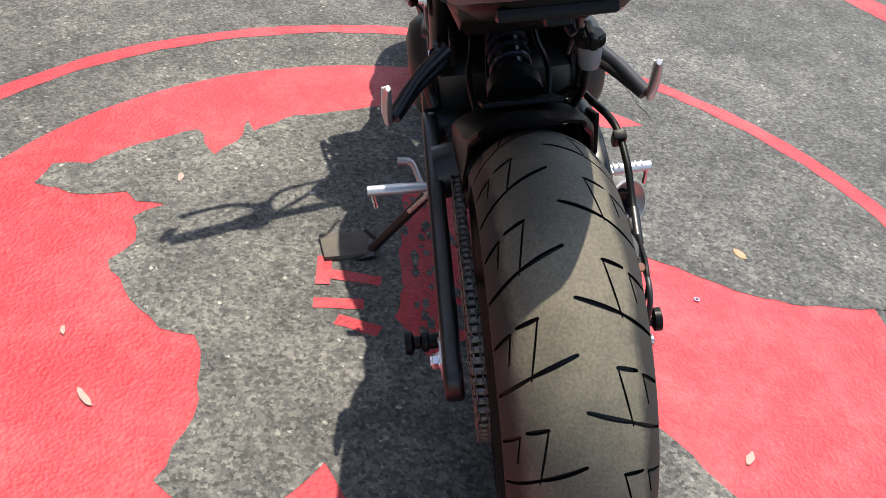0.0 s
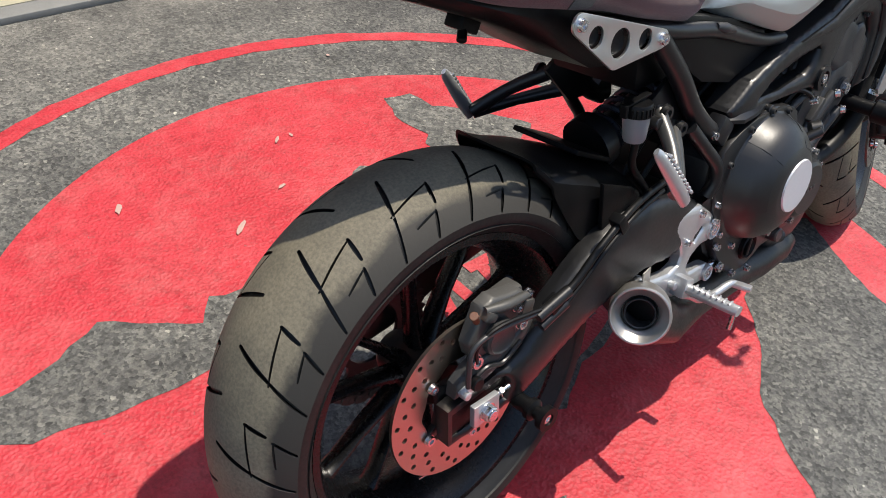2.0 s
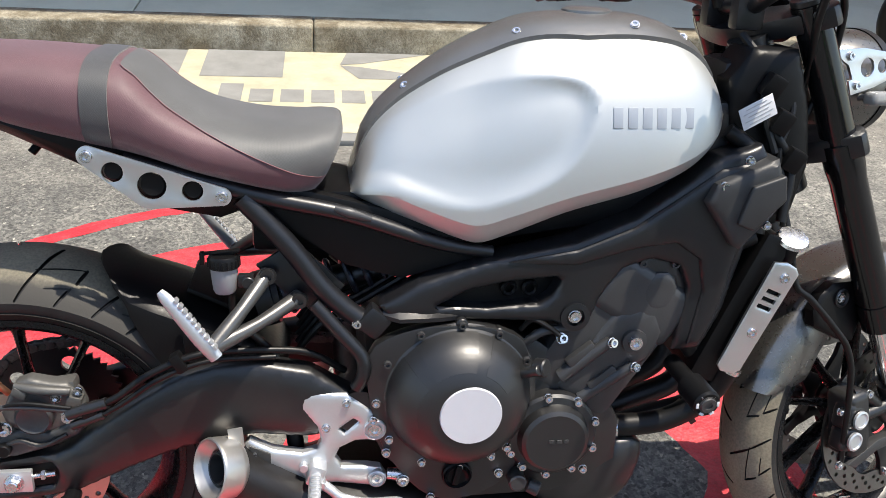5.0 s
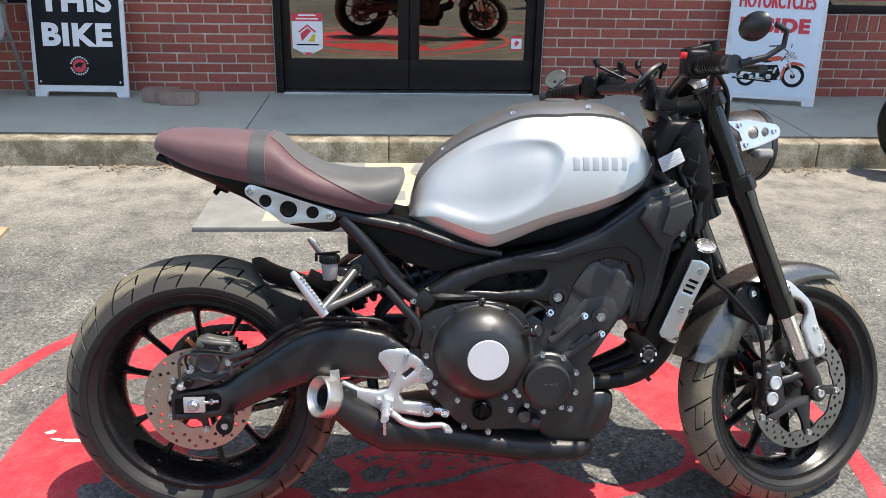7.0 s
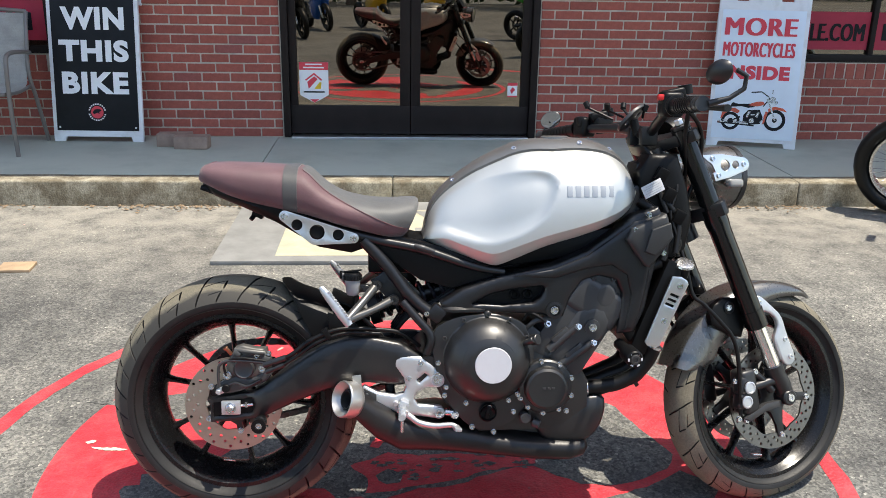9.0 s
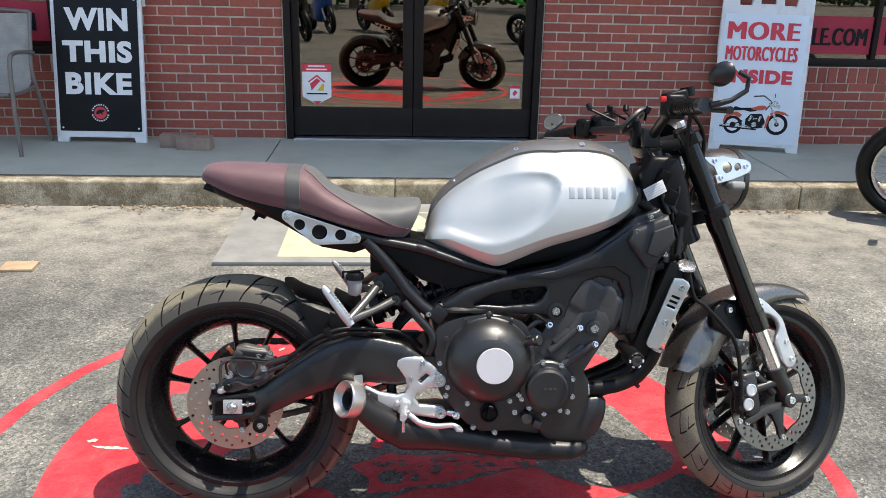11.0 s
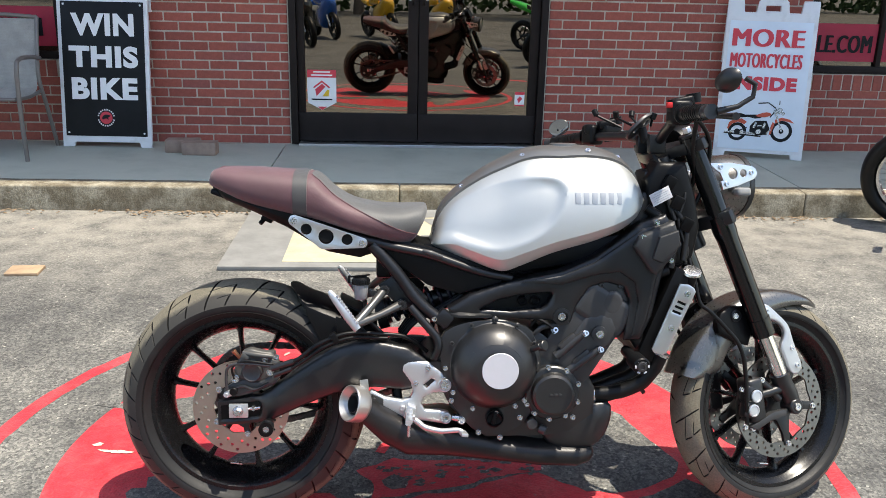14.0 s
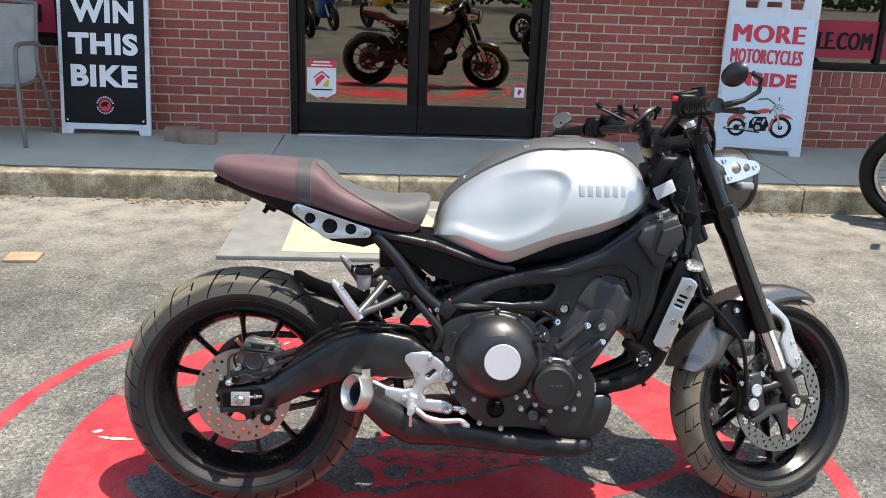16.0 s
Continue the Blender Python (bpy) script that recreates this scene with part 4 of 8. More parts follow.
def wheel(name, centre, R, W, rim_w, cuts, pitches, discs, turn, label, phase=24.7):
    """rim with ten spokes > tyre, brake discs, hub."""
    at = Matrix.Translation(centre)
    fin = (lambda bm: moved(steered(moved(bm, at)), LOWER)) if turn else (lambda bm: moved(bm, at))
    rr, h = 0.2159, rim_w / 2
    prof = [(-h, rr + 0.013), (-h + 0.005, rr + 0.014), (-h + 0.012, rr + 0.0), (-h * 0.5, rr - 0.012), (h * 0.5, rr - 0.012), (h - 0.012, rr + 0.0), (h - 0.005, rr + 0.014), (h, rr + 0.013),
            (h, rr + 0.003), (h - 0.006, rr - 0.003), (h * 0.75, rr - 0.010), (h * 0.4, rr - 0.022), (h * 0.12, rr - 0.030), (-h * 0.12, rr - 0.030), (-h * 0.4, rr - 0.022), (-h * 0.75, rr - 0.010), (-h + 0.006, rr - 0.003), (-h, rr + 0.003)]
    rim = part(name, fin(lathe(prof, 120, closed=True)), RIM_BLACK, motorcycle, label)
    for k in range(10):
        a = radians(36 * k + phase + (2.4 if k % 2 else -2.4))
        d, s = Vector((math.cos(a), 0, math.sin(a))), Vector((-math.sin(a), 0, math.cos(a)))
        rings = []
        for t, wd, th, off in ((0.030, 0.013, 0.022, 0.0), (0.07, 0.0082, 0.018, 0.004), (0.12, 0.0062, 0.0155, 0.004), (0.165, 0.0066, 0.015, 0.0), (0.182, 0.0085, 0.016, 0.0), (0.193, 0.015, 0.018, 0.0)):
            c = d * t + Vector((0, off, 0))
            rings.append([c + s * wd * math.cos(b) + Vector((0, th * math.sin(b), 0)) for b in (2 * math.pi * q / 10 for q in range(10))])
        part("spoke", fin(skin(rings)), RIM_BLACK, rim)
    part("hub", fin(lathe([(-0.055, 0), (-0.055, 0.03), (-0.035, 0.042), (0.035, 0.042), (0.055, 0.03), (0.055, 0)], 40)), MATT_BLACK, rim)
    tr, sw = tyre_bm(R, W, rr, cuts, pitches)
    part("tyre_tread", fin(tr), [FRONT_TREAD if turn else TREAD, RUBBER], rim, "dusty tread with cut grooves", sharp=50)
    part("tyre_sidewall", fin(sw), RUBBER_SIDE, rim)
    part("wheel_weight", fin(moved(box((0, -h * 0.5, -rr + 0.047), (0.03, 0.012, 0.004), 0.001), Matrix.Rotation(radians(8), 4, "Y"))), STEEL, rim)
    for y, r_in, r_out, rows, n, mat in discs:
        dk = part("brake_disc", fin(perforated_disc(r_in, r_out, y - 0.0025, y + 0.0025, rows, n)), mat, rim)
        arm = r_in * 1.09
        carrier = []
        for k in range(5):
            b = radians(67 + 72 * k)
            carrier += [(q * math.cos(b + o), q * math.sin(b + o)) for q, o in ((0.044, -0.5), (arm * 0.72, -0.13), (arm, -0.10), (arm, 0.10), (arm * 0.72, 0.13), (0.044, 0.5))]
        part("disc_carrier", fin(slab(carrier, y - 0.0055, y + 0.0045, [(0, 0, 0.03)], 0.001)), MATT_BLACK, rim)
        for k in range(5):
            a = radians(67 + 72 * k)
            part("disc_bolt", fin(ring_bolt((r_in * 1.05 * math.cos(a), y + (-0.005 if y < 0 else 0.005), r_in * 1.05 * math.sin(a)), 0.0072, 0.006, (0, -1 if y < 0 else 1, 0))), STEEL, rim)
    return rim


rear_wheel = wheel("rear_wheel", Vector((0, 0, 0.315)), 0.316, 0.178, 0.142, REAR_CUTS, 16,
                   [(-0.085, 0.068, 0.121, (0.090, 0.101, 0.112), 16, DISC_STEEL)], False, "gloss black ten-spoke rear rim")
front_wheel = wheel("front_wheel", HUB, 0.292, 0.12, 0.095, FRONT_CUTS, 15,
                    [(-0.064, 0.104, 0.143, (0.113, 0.123, 0.133), 24, DISC_GREY), (0.064, 0.104, 0.143, (0.113, 0.123, 0.133), 24, DISC_GREY)], True, "gloss black ten-spoke front rim")

# sprocket and chain on the left side
teeth = [((0.098 if k % 2 else 0.107) * math.cos(2 * math.pi * k / 90), (0.098 if k % 2 else 0.107) * math.sin(2 * math.pi * k / 90)) for k in range(90)]
part("sprocket", moved(slab(teeth, 0.101, 0.107, [(0, 0, 0.05)] + [(0.075 * math.cos(k * 1.2566), 0.075 * math.sin(k * 1.2566), 0.014) for k in range(5)]), Matrix.Translation((0, 0, 0.315))), MATT_BLACK, rear_wheel)
chain_path = spline([(0.0, 0.424), (0.17, 0.425), (0.5, 0.42), (0.535, 0.40), (0.55, 0.375), (0.535, 0.35), (0.5, 0.335), (0.17, 0.235), (0.0, 0.206), (-0.077, 0.238), (-0.109, 0.315), (-0.077, 0.392)], 24, True)
total = [0.0]
for p, q in zip(chain_path, chain_path[1:] + chain_path[:1]):
    total.append(total[-1] + (q - p).length)
N_LINK = 110
bms = []
cx, cz = [p[0] for p in chain_path] + [chain_path[0][0]], [p[1] for p in chain_path] + [chain_path[0][1]]
for k in range(N_LINK):
    s = total[-1] * k / N_LINK
    s2 = total[-1] * (k + 1) / N_LINK
    a = Vector((np.interp(s, total, cx), 0, np.interp(s, total, cz)))
    b = Vector((np.interp(s2, total, cx), 0, np.interp(s2, total, cz)))
    w = 0.0075 if k % 2 else 0.0045
    d = b - a
    for y in (0.104 - w, 0.104 + w):
        bms.append(box(((a + b) / 2) + Vector((0, y, 0)), (d.length * 1.4, 0.002, 0.0155), 0.003, (0, -math.degrees(math.atan2(d.z, d.x)), 0), 1))
    bms.append(pin(a + Vector((0, 0.104 + 0.0095, 0)), 0.0058, 0.019, 8))
tagged(part("drive_chain", join(*bms), CHAIN_STEEL, motorcycle, "greasy steel drive chain"), kind="stuff")

# fuel tank
t_top = profile([(0.478, 0.735), (0.495, 0.80), (0.53, 0.85), (0.60, 0.905), (0.67, 0.943), (0.73, 0.965), (0.82, 0.972), (0.90, 0.968), (0.96, 0.945), (1.0, 0.905), (1.02, 0.855)])
t_bot = profile([(0.478, 0.731), (0.515, 0.718), (0.572, 0.698), (0.63, 0.677), (0.66, 0.673), (0.70, 0.688), (0.78, 0.722), (0.88, 0.752), (0.95, 0.780), (1.0, 0.815), (1.02, 0.848)])
t_crease = profile([(0.478, 0.733), (0.53, 0.738), (0.572, 0.725), (0.63, 0.706), (0.66, 0.705), (0.70, 0.720), (0.78, 0.750), (0.88, 0.778), (0.95, 0.803), (1.0, 0.832), (1.02, 0.851)])
t_half = profile([(0.478, 0.075), (0.50, 0.10), (0.56, 0.122), (0.66, 0.142), (0.76, 0.155), (0.86, 0.158), (0.94, 0.148), (0.99, 0.12), (1.02, 0.07)])


HOLLOW_EDGE = spline([(0.46, 0.735), (0.49, 0.79), (0.535, 0.828), (0.586, 0.858), (0.642, 0.882), (0.699, 0.896), (0.749, 0.901), (0.782, 0.896), (0.799, 0.878), (0.799, 0.855),
                      (0.786, 0.822), (0.762, 0.788), (0.722, 0.760), (0.675, 0.741), (0.624, 0.733), (0.56, 0.738), (0.50, 0.735)], 6, True)
HE = np.array([(p[0], p[1]) for p in HOLLOW_EDGE])


def dents(x, zs):
    """Depth of the knee hollow at x for many heights: a crisp edge in front, a soft one behind."""
    P = np.array([(x, z) for z in zs])
    a, b = HE, np.roll(HE, -1, 0)
    d = b - a
    r = P[:, None, :] - a[None]
    t = np.clip((r * d).sum(2) / np.maximum((d * d).sum(1), 1e-12), 0, 1)
    gap = np.sqrt(((r - t[..., None] * d) ** 2).sum(2)).min(1)
    px, pz = P[:, 0:1], P[:, 1:2]
    cr = ((a[:, 1] > pz) != (b[:, 1] > pz)) & (px < d[:, 0] * (pz - a[:, 1]) / np.where(d[:, 1] == 0, 1e-12, d[:, 1]) + a[:, 0])
    inside = cr.sum(1) % 2 == 1
    wide = np.interp(x, [0.5, 0.66, 0.76, 0.82], [0.060, 0.050, 0.030, 0.020])
    k = np.clip(np.where(inside, gap, -gap) / wide + 0.12, 0, 1)
    return 0.0105 * (1 - (1 - k) ** 2.2)


def tank_section(x, n=64):
    zt, zb, zc, w = t_top(x), t_bot(x), t_crease(x), t_half(x)
    pts = []
    for k in range(7):
        f = k / 6
        pts.append((w * (0.86 + 0.14 * f ** 0.8), zb + (zc - zb) * f))
    th = np.pi / 2 * np.arange(1, n + 1) / n
    e = float(np.interp(x, [0.48, 0.6, 0.75, 0.9], [1.15, 0.95, 0.75, 0.7]))
    ys, zs = w * np.abs(np.cos(th)) ** e, zc + (zt - zc) * np.sin(th) ** 0.98
    fade = np.clip((zs - zc) / 0.035, 0, 1)
    ys = np.maximum(0, ys - dents(x, zs) * np.minimum(1, ys / 0.05) * fade * fade * (3 - 2 * fade))
    return pts + [(float(y), float(z)) for y, z in zip(ys, zs)]


rings = []
NX = 120
for i in range(NX + 1):
    x = 0.478 + 0.542 * (0.5 - 0.5 * math.cos(math.pi * i / NX))
    sec = tank_section(x)
    rings.append([Vector((x, -y, z)) for y, z in sec] + [Vector((x, y, z)) for y, z in sec[-2::-1]])
tank = part("fuel_tank", skin(rings), TANK_SILVER, motorcycle, "brushed silver fuel tank with a pressed knee hollow", sharp=27)
# dark centre cover over the tank's spine
rings = []
for i in range(41):
    x = 0.482 + 0.53 * i / 40
    w = float(np.interp(x, [0.48, 0.556, 0.7, 0.8, 0.9, 0.98, 1.012], [0.036, 0.042, 0.066, 0.085, 0.085, 0.07, 0.05]))
    row = []
    th = tank_section(x)
    for k in range(15):
        y = -w + 2 * w * k / 14
        ys, zs = [p[0] for p in th[7:]][::-1], [p[1] for p in th[7:]][::-1]
        z = float(np.interp(abs(y), ys, zs)) + 0.007 + 0.006 * (1 - (y / w) ** 2)
        row.append(Vector((x, y, z)))
    low = [Vector((x, r.y * 0.97, r.z - 0.02)) for r in row[::-1]]
    rings.append(row + low)
cover = part("tank_cover", skin(rings), TANK_COVER, tank, "dark satin cover over the tank spine", sharp=50)
part("filler_cap", moved(lathe([(0, 0), (0, 0.037), (-0.008, 0.036), (-0.011, 0.03), (-0.011, 0)], 40), Matrix.Translation((0.82, 0, 0.978)) @ Matrix.Rotation(radians(-90), 4, "X")), TANK_COVER, tank)
for x, y, z in ((0.556, -0.028, 0.874), (0.707, -0.052, 0.955), (0.87, -0.07, 0.97), (0.95, -0.05, 0.953), (0.556, 0.028, 0.874), (0.707, 0.052, 0.955)):
    part("bolt", ring_bolt((x, y, z + 0.002), 0.0062, 0.0035, (-0.25, -0.6 if y < 0 else 0.6, 0.8)), STEEL, tank)
# maker's lettering as plain raised bars
for sg in (-1, 1):
    for k in range(6):
        x = 0.833 + 0.0205 * k
        sec = tank_section(x)[6:]
        y = float(np.interp(0.857, [q[1] for q in sec], [q[0] for q in sec])) - 0.0004
        slope = float(np.interp(0.842, [q[1] for q in sec], [q[0] for q in sec]) - np.interp(0.872, [q[1] for q in sec], [q[0] for q in sec])) / 0.03
        ang = (sg * math.degrees(math.atan(slope)), 0, 0)
        part("badge_bar", box((x, sg * y, 0.857), (0.0135, 0.0024, 0.028), 0.0006, ang), DECAL_GREY, tank)

# seat
s_top = profile([(-0.076, 0.885), (-0.066, 0.912), (-0.03, 0.92), (0.05, 0.919), (0.12, 0.915), (0.178, 0.911), (0.2, 0.9), (0.235, 0.868), (0.28, 0.843), (0.34, 0.829), (0.39, 0.827), (0.42, 0.829), (0.442, 0.829), (0.452, 0.824), (0.457, 0.814)])
s_bot = profile([(-0.076, 0.878), (-0.05, 0.868), (0.0, 0.846), (0.05, 0.83), (0.12, 0.814), (0.2, 0.796), (0.28, 0.771), (0.36, 0.752), (0.41, 0.743), (0.44, 0.741), (0.452, 0.744), (0.457, 0.752)])
s_half = profile([(-0.076, 0.05), (-0.06, 0.082), (0.0, 0.107), (0.08, 0.12), (0.18, 0.128), (0.30, 0.135), (0.40, 0.125), (0.44, 0.110), (0.452, 0.103), (0.457, 0.094)])


def seat_ring(x, grow=0.0, n=28):
    zt, zb, w = s_top(x) + grow, s_bot(x), s_half(x) + grow
    pts = [Vector((x, -w * 0.88, zb)), Vector((x, -w * 0.97, zb + 0.15 * (zt - zb)))]
    zm = zb + 0.35 * (zt - zb)
    for k in range(n + 1):
        th = math.pi * k / n
        c, s = math.cos(th), math.sin(th)
        pts.append(Vector((x, -w * math.copysign(abs(c) ** 0.62, c), zm + (zt - zm) * s ** 0.7)))
    pts += [Vector((x, w * 0.97, zb + 0.15 * (zt - zb))), Vector((x, w * 0.88, zb))]
    # the front end leans forward against the tank
    f = min(1.0, max(0.0, (x - 0.28) / 0.17))
    for p in pts:
        p.x += 0.47 * f * f * (3 - 2 * f) * (p.z - 0.79)
    return pts


def seat_part(x0, x1, n, grow=0.0):
    return skin([seat_ring(x0 + (x1 - x0) * i / n, grow) for i in range(n + 1)])


seat = part("seat", seat_part(0.168, 0.457, 48), BURGUNDY, motorcycle, "burgundy seat with a grey grip panel and pink stitching", sharp=70)
part("pillion_seat", seat_part(-0.075, 0.142, 30), BURGUNDY, seat, sharp=70)
part("strap", seat_part(0.138, 0.172, 6, 0.0022), STRAP, seat, "dark grey strap across the seat")
# grey panel on the rider's part: the seat's upper skin, grown by a millimetre
seam = profile([(0.178, 0.908), (0.2, 0.893), (0.222, 0.871), (0.245, 0.852), (0.285, 0.828), (0.346, 0.797), (0.40, 0.775), (0.44, 0.764), (0.46, 0.762)])
rings = []
for i in range(46):
    x = 0.182 + 0.2745 * i / 45
    loop, lim, base = seat_ring(x, 0.0012, 60), seam(x), []
    for p, q in zip(loop, loop[1:]):
        if p.z <= lim < q.z or q.z <= lim < p.z:
            base.append(p.lerp(q, (lim - p.z) / (q.z - p.z)))
        if q.z > lim:
            base.append(q)
    ln = [0.0]
    for p, q in zip(base, base[1:]):
        ln.append(ln[-1] + (q - p).length)
    rings.append([Vector((np.interp(t, ln, [p.x for p in base]), np.interp(t, ln, [p.y for p in base]), np.interp(t, ln, [p.z for p in base]))) for t in np.linspace(0, ln[-1], 26)])
part("grip_panel", skin(rings, caps=False, closed=False), SEAT_GREY, seat, "grey textured grip panel", sharp=70)
for side in (0, -1):
    part("stitching", tube([r[side] + Vector((0, 0, 0.0005)) for r in rings], 0.0006, 5, 1), THREAD, seat)
part("stitching", tube([Vector((-0.046, -s_half(-0.046) * c, s_bot(-0.046) + 0.02 + (s_top(-0.046) - s_bot(-0.046) - 0.019) * (1 - abs(c) ** 4))) for c in np.linspace(-1, 1, 21)], 0.0006, 5, 1), THREAD, seat)
# tail tray below the seat
rings = []
for x, w, z0, z1 in ((-0.066, 0.05, 0.862, 0.882), (-0.03, 0.085, 0.84, 0.865), (0.04, 0.095, 0.812, 0.842), (0.12, 0.10, 0.775, 0.82), (0.22, 0.10, 0.715, 0.795), (0.30, 0.10, 0.70, 0.775), (0.36, 0.09, 0.72, 0.756)):
    rings.append([Vector((x, y * w, z)) for y, z in ((-0.95, z1), (-1, (z0 + z1) / 2), (-0.85, z0), (0, z0 - 0.004), (0.85, z0), (1, (z0 + z1) / 2), (0.95, z1), (0, z1))])
tray = part("tail_tray", skin(rings), PLASTIC, motorcycle, "black plastic under-seat tray", sharp=50)
part("tail_light", box((-0.035, 0, 0.848), (0.075, 0.12, 0.014), 0.005, (0, 20, 0)), PLASTIC, tray)
part("plate_stub", join(box((0.065, -0.02, 0.792), (0.03, 0.03, 0.02), 0.004, (0, 25, 0)), pin((0.055, -0.03, 0.787), 0.006, 0.014, 10, (-0.5, -0.4, -0.6))), PLASTIC, tray)

def around(circles, n=24):
    """The outline that a band drawn tight round circles (x, z, radius) takes."""
    pts = sorted((x + r * math.cos(2 * math.pi * k / n), z + r * math.sin(2 * math.pi * k / n)) for x, z, r in circles for k in range(n))
    out = []
    for run in (pts, pts[::-1]):
        chain = []
        for p in run:
            while len(chain) > 1 and (chain[-1][0] - chain[-2][0]) * (p[1] - chain[-2][1]) - (chain[-1][1] - chain[-2][1]) * (p[0] - chain[-2][0]) <= 0:
                chain.pop()
            chain.append(p)
        out += chain[:-1]
    return out


# frame spars on both sides, with a hollow that shows two rings
SPAR = [(0.518, 0.580), (0.574, 0.616), (0.672, 0.649), (0.80, 0.676), (0.884, 0.712), (0.954, 0.763), (1.0, 0.80), (1.06, 0.82), (1.085, 0.78), (1.062, 0.69), (1.053, 0.647), (1.035, 0.559), (1.009, 0.501),
        (0.965, 0.498), (0.975, 0.603), (0.959, 0.637), (0.915, 0.648), (0.873, 0.634), (0.845, 0.595), (0.828, 0.545), (0.80, 0.538), (0.775, 0.550), (0.675, 0.556), (0.533, 0.558)]
HOLLOW = [(0.598, 0.578), (0.643, 0.602), (0.700, 0.615), (0.774, 0.622), (0.780, 0.616), (0.768, 0.592), (0.752, 0.580), (0.674, 0.572)]
RIDGE = [(0.70, 0.648), (0.80, 0.666), (0.88, 0.699), (0.95, 0.748), (1.0, 0.785), (1.046, 0.795), (1.058, 0.77), (1.045, 0.69), (1.030, 0.60), (1.018, 0.548), (1.003, 0.512), (0.984, 0.512), (0.996, 0.60), (0.984, 0.650), (0.945, 0.676), (0.885, 0.668), (0.80, 0.643)]
for sg in (-1, 1):
    spar = part("frame_spar", puffed(SPAR, sg * 0.095, sg * 0.146, 0.018, 0.015, [HOLLOW], 0, 0.005), FRAME_BLACK, motorcycle, "satin black cast frame spar", sharp=30)
    spar.location = (0.001, -sg * 0.015, -0.003)
    part("spar_ridge", puffed(RIDGE, sg * 0.138, sg * 0.1535, 0.014, 0.0085, (), 0, 0.005), FRAME_BLACK, spar, sharp=20)
    part("inner_plate", slab([(0.56, 0.56), (0.6, 0.62), (0.80, 0.64), (0.80, 0.56)], sg * 0.112, sg * 0.10, bevel=0.002), PLASTIC, spar)
    for x in (0.708, 0.74):
        part("ring", moved(lathe([(-0.004, 0.006), (-0.007, 0.009), (-0.004, 0.0125), (0, 0.013)], 24), Matrix.Translation((x, sg * 0.116, 0.597)) @ Matrix.Rotation(0 if sg < 0 else math.pi, 4, "Z")), PLASTIC, spar)
    part("pivot_collar", moved(lathe([(0, 0.0), (0, 0.022), (-0.008, 0.022), (-0.009, 0.014), (-0.003, 0.013), (-0.003, 0)], 32), Matrix.Translation((0.804, sg * 0.142, 0.562)) @ Matrix.Rotation(0 if sg < 0 else math.pi, 4, "Z")), FRAME_BLACK, spar)
    part("bolt", ring_bolt((0.804, sg * 0.1455, 0.562), 0.009, 0.006, (0, sg, 0)), STEEL, spar)
    part("spar_shelf", soften(skin([[Vector((x, sg * y, z)) for y, z in ((0.120, z1), (ye, z0 + 0.006), (ye, z0), (0.120, z0 - 0.004))] for x, ye, z0, z1 in ((0.522, 0.140, 0.562, 0.582), (0.545, 0.153, 0.560, 0.592), (0.575, 0.152, 0.560, 0.584), (0.605, 0.148, 0.559, 0.578), (0.63, 0.140, 0.558, 0.566))]), 0.0015), FRAME_BLACK, spar, sharp=30)
    # rear frame: tubes that carry the seat
    rail = part("rear_frame", tube([(0.33, sg * 0.105, 0.735), (0.39, sg * 0.108, 0.668), (0.44, sg * 0.11, 0.60), (0.49, sg * 0.112, 0.555), (0.525, sg * 0.11, 0.545)], 0.0155), FRAME_BLACK, motorcycle)
    part("rear_frame_rail", tube([(0.18, sg * 0.10, 0.785), (0.36, sg * 0.105, 0.735), (0.47, sg * 0.11, 0.712), (0.60, sg * 0.108, 0.668), (0.68, sg * 0.105, 0.652)], [0.012, 0.012, 0.0115, 0.0105, 0.0095]), FRAME_BLACK, rail)
    part("rear_frame_brace", tube([(0.425, sg * 0.118, 0.582), (0.462, sg * 0.126, 0.540), (0.492, sg * 0.132, 0.505), (0.496, sg * 0.134, 0.478), (0.486, sg * 0.128, 0.452)], 0.0105), FRAME_BLACK, rail)
    part("joint_lug", box((0.51, sg * 0.115, 0.552), (0.04, 0.03, 0.04), 0.008, (0, 40, 0)), FRAME_BLACK, rail)
    part("bolt", ring_bolt((0.486, sg * 0.124, 0.552), 0.0065, 0.006, (0, sg, 0)), STEEL, rail)
    part("rail_cap", tube([(0.455, sg * 0.1165, 0.722), (0.475, sg * 0.119, 0.716), (0.505, sg * 0.1165, 0.706)], [0.005, 0.008, 0.005], 10), ENGINE_GREY, rail)
    # drilled aluminium side plate below the seat
    pl = around([(0.142, 0.796, 0.0135), (0.307, 0.742, 0.0125), (0.214, 0.742, 0.0165)])
    bp = part("side_plate", slab(pl, sg * 0.129, sg * 0.125, [(0.171, 0.775, 0.0135), (0.219, 0.757, 0.0185), (0.270, 0.750, 0.0135)], 0.0008), ALU, motorcycle, "drilled aluminium side plate")
    for x, z in ((0.141, 0.796), (0.307, 0.742)):
        part("bolt", ring_bolt((x, sg * 0.129, z), 0.0075, 0.006, (0, sg, 0)), STEEL, bp)
    for x, z, r in ((0.171, 0.775, 0.0135), (0.219, 0.757, 0.0185), (0.270, 0.750, 0.0135)):
        part("rubber_plug", moved(lathe([(0, 0.0), (-0.001, r * 0.8), (0.004, r * 1.05)], 24), Matrix.Translation((x, sg * 0.122, z)) @ Matrix.Rotation(0 if sg < 0 else math.pi, 4, "Z")), PLASTIC, bp)
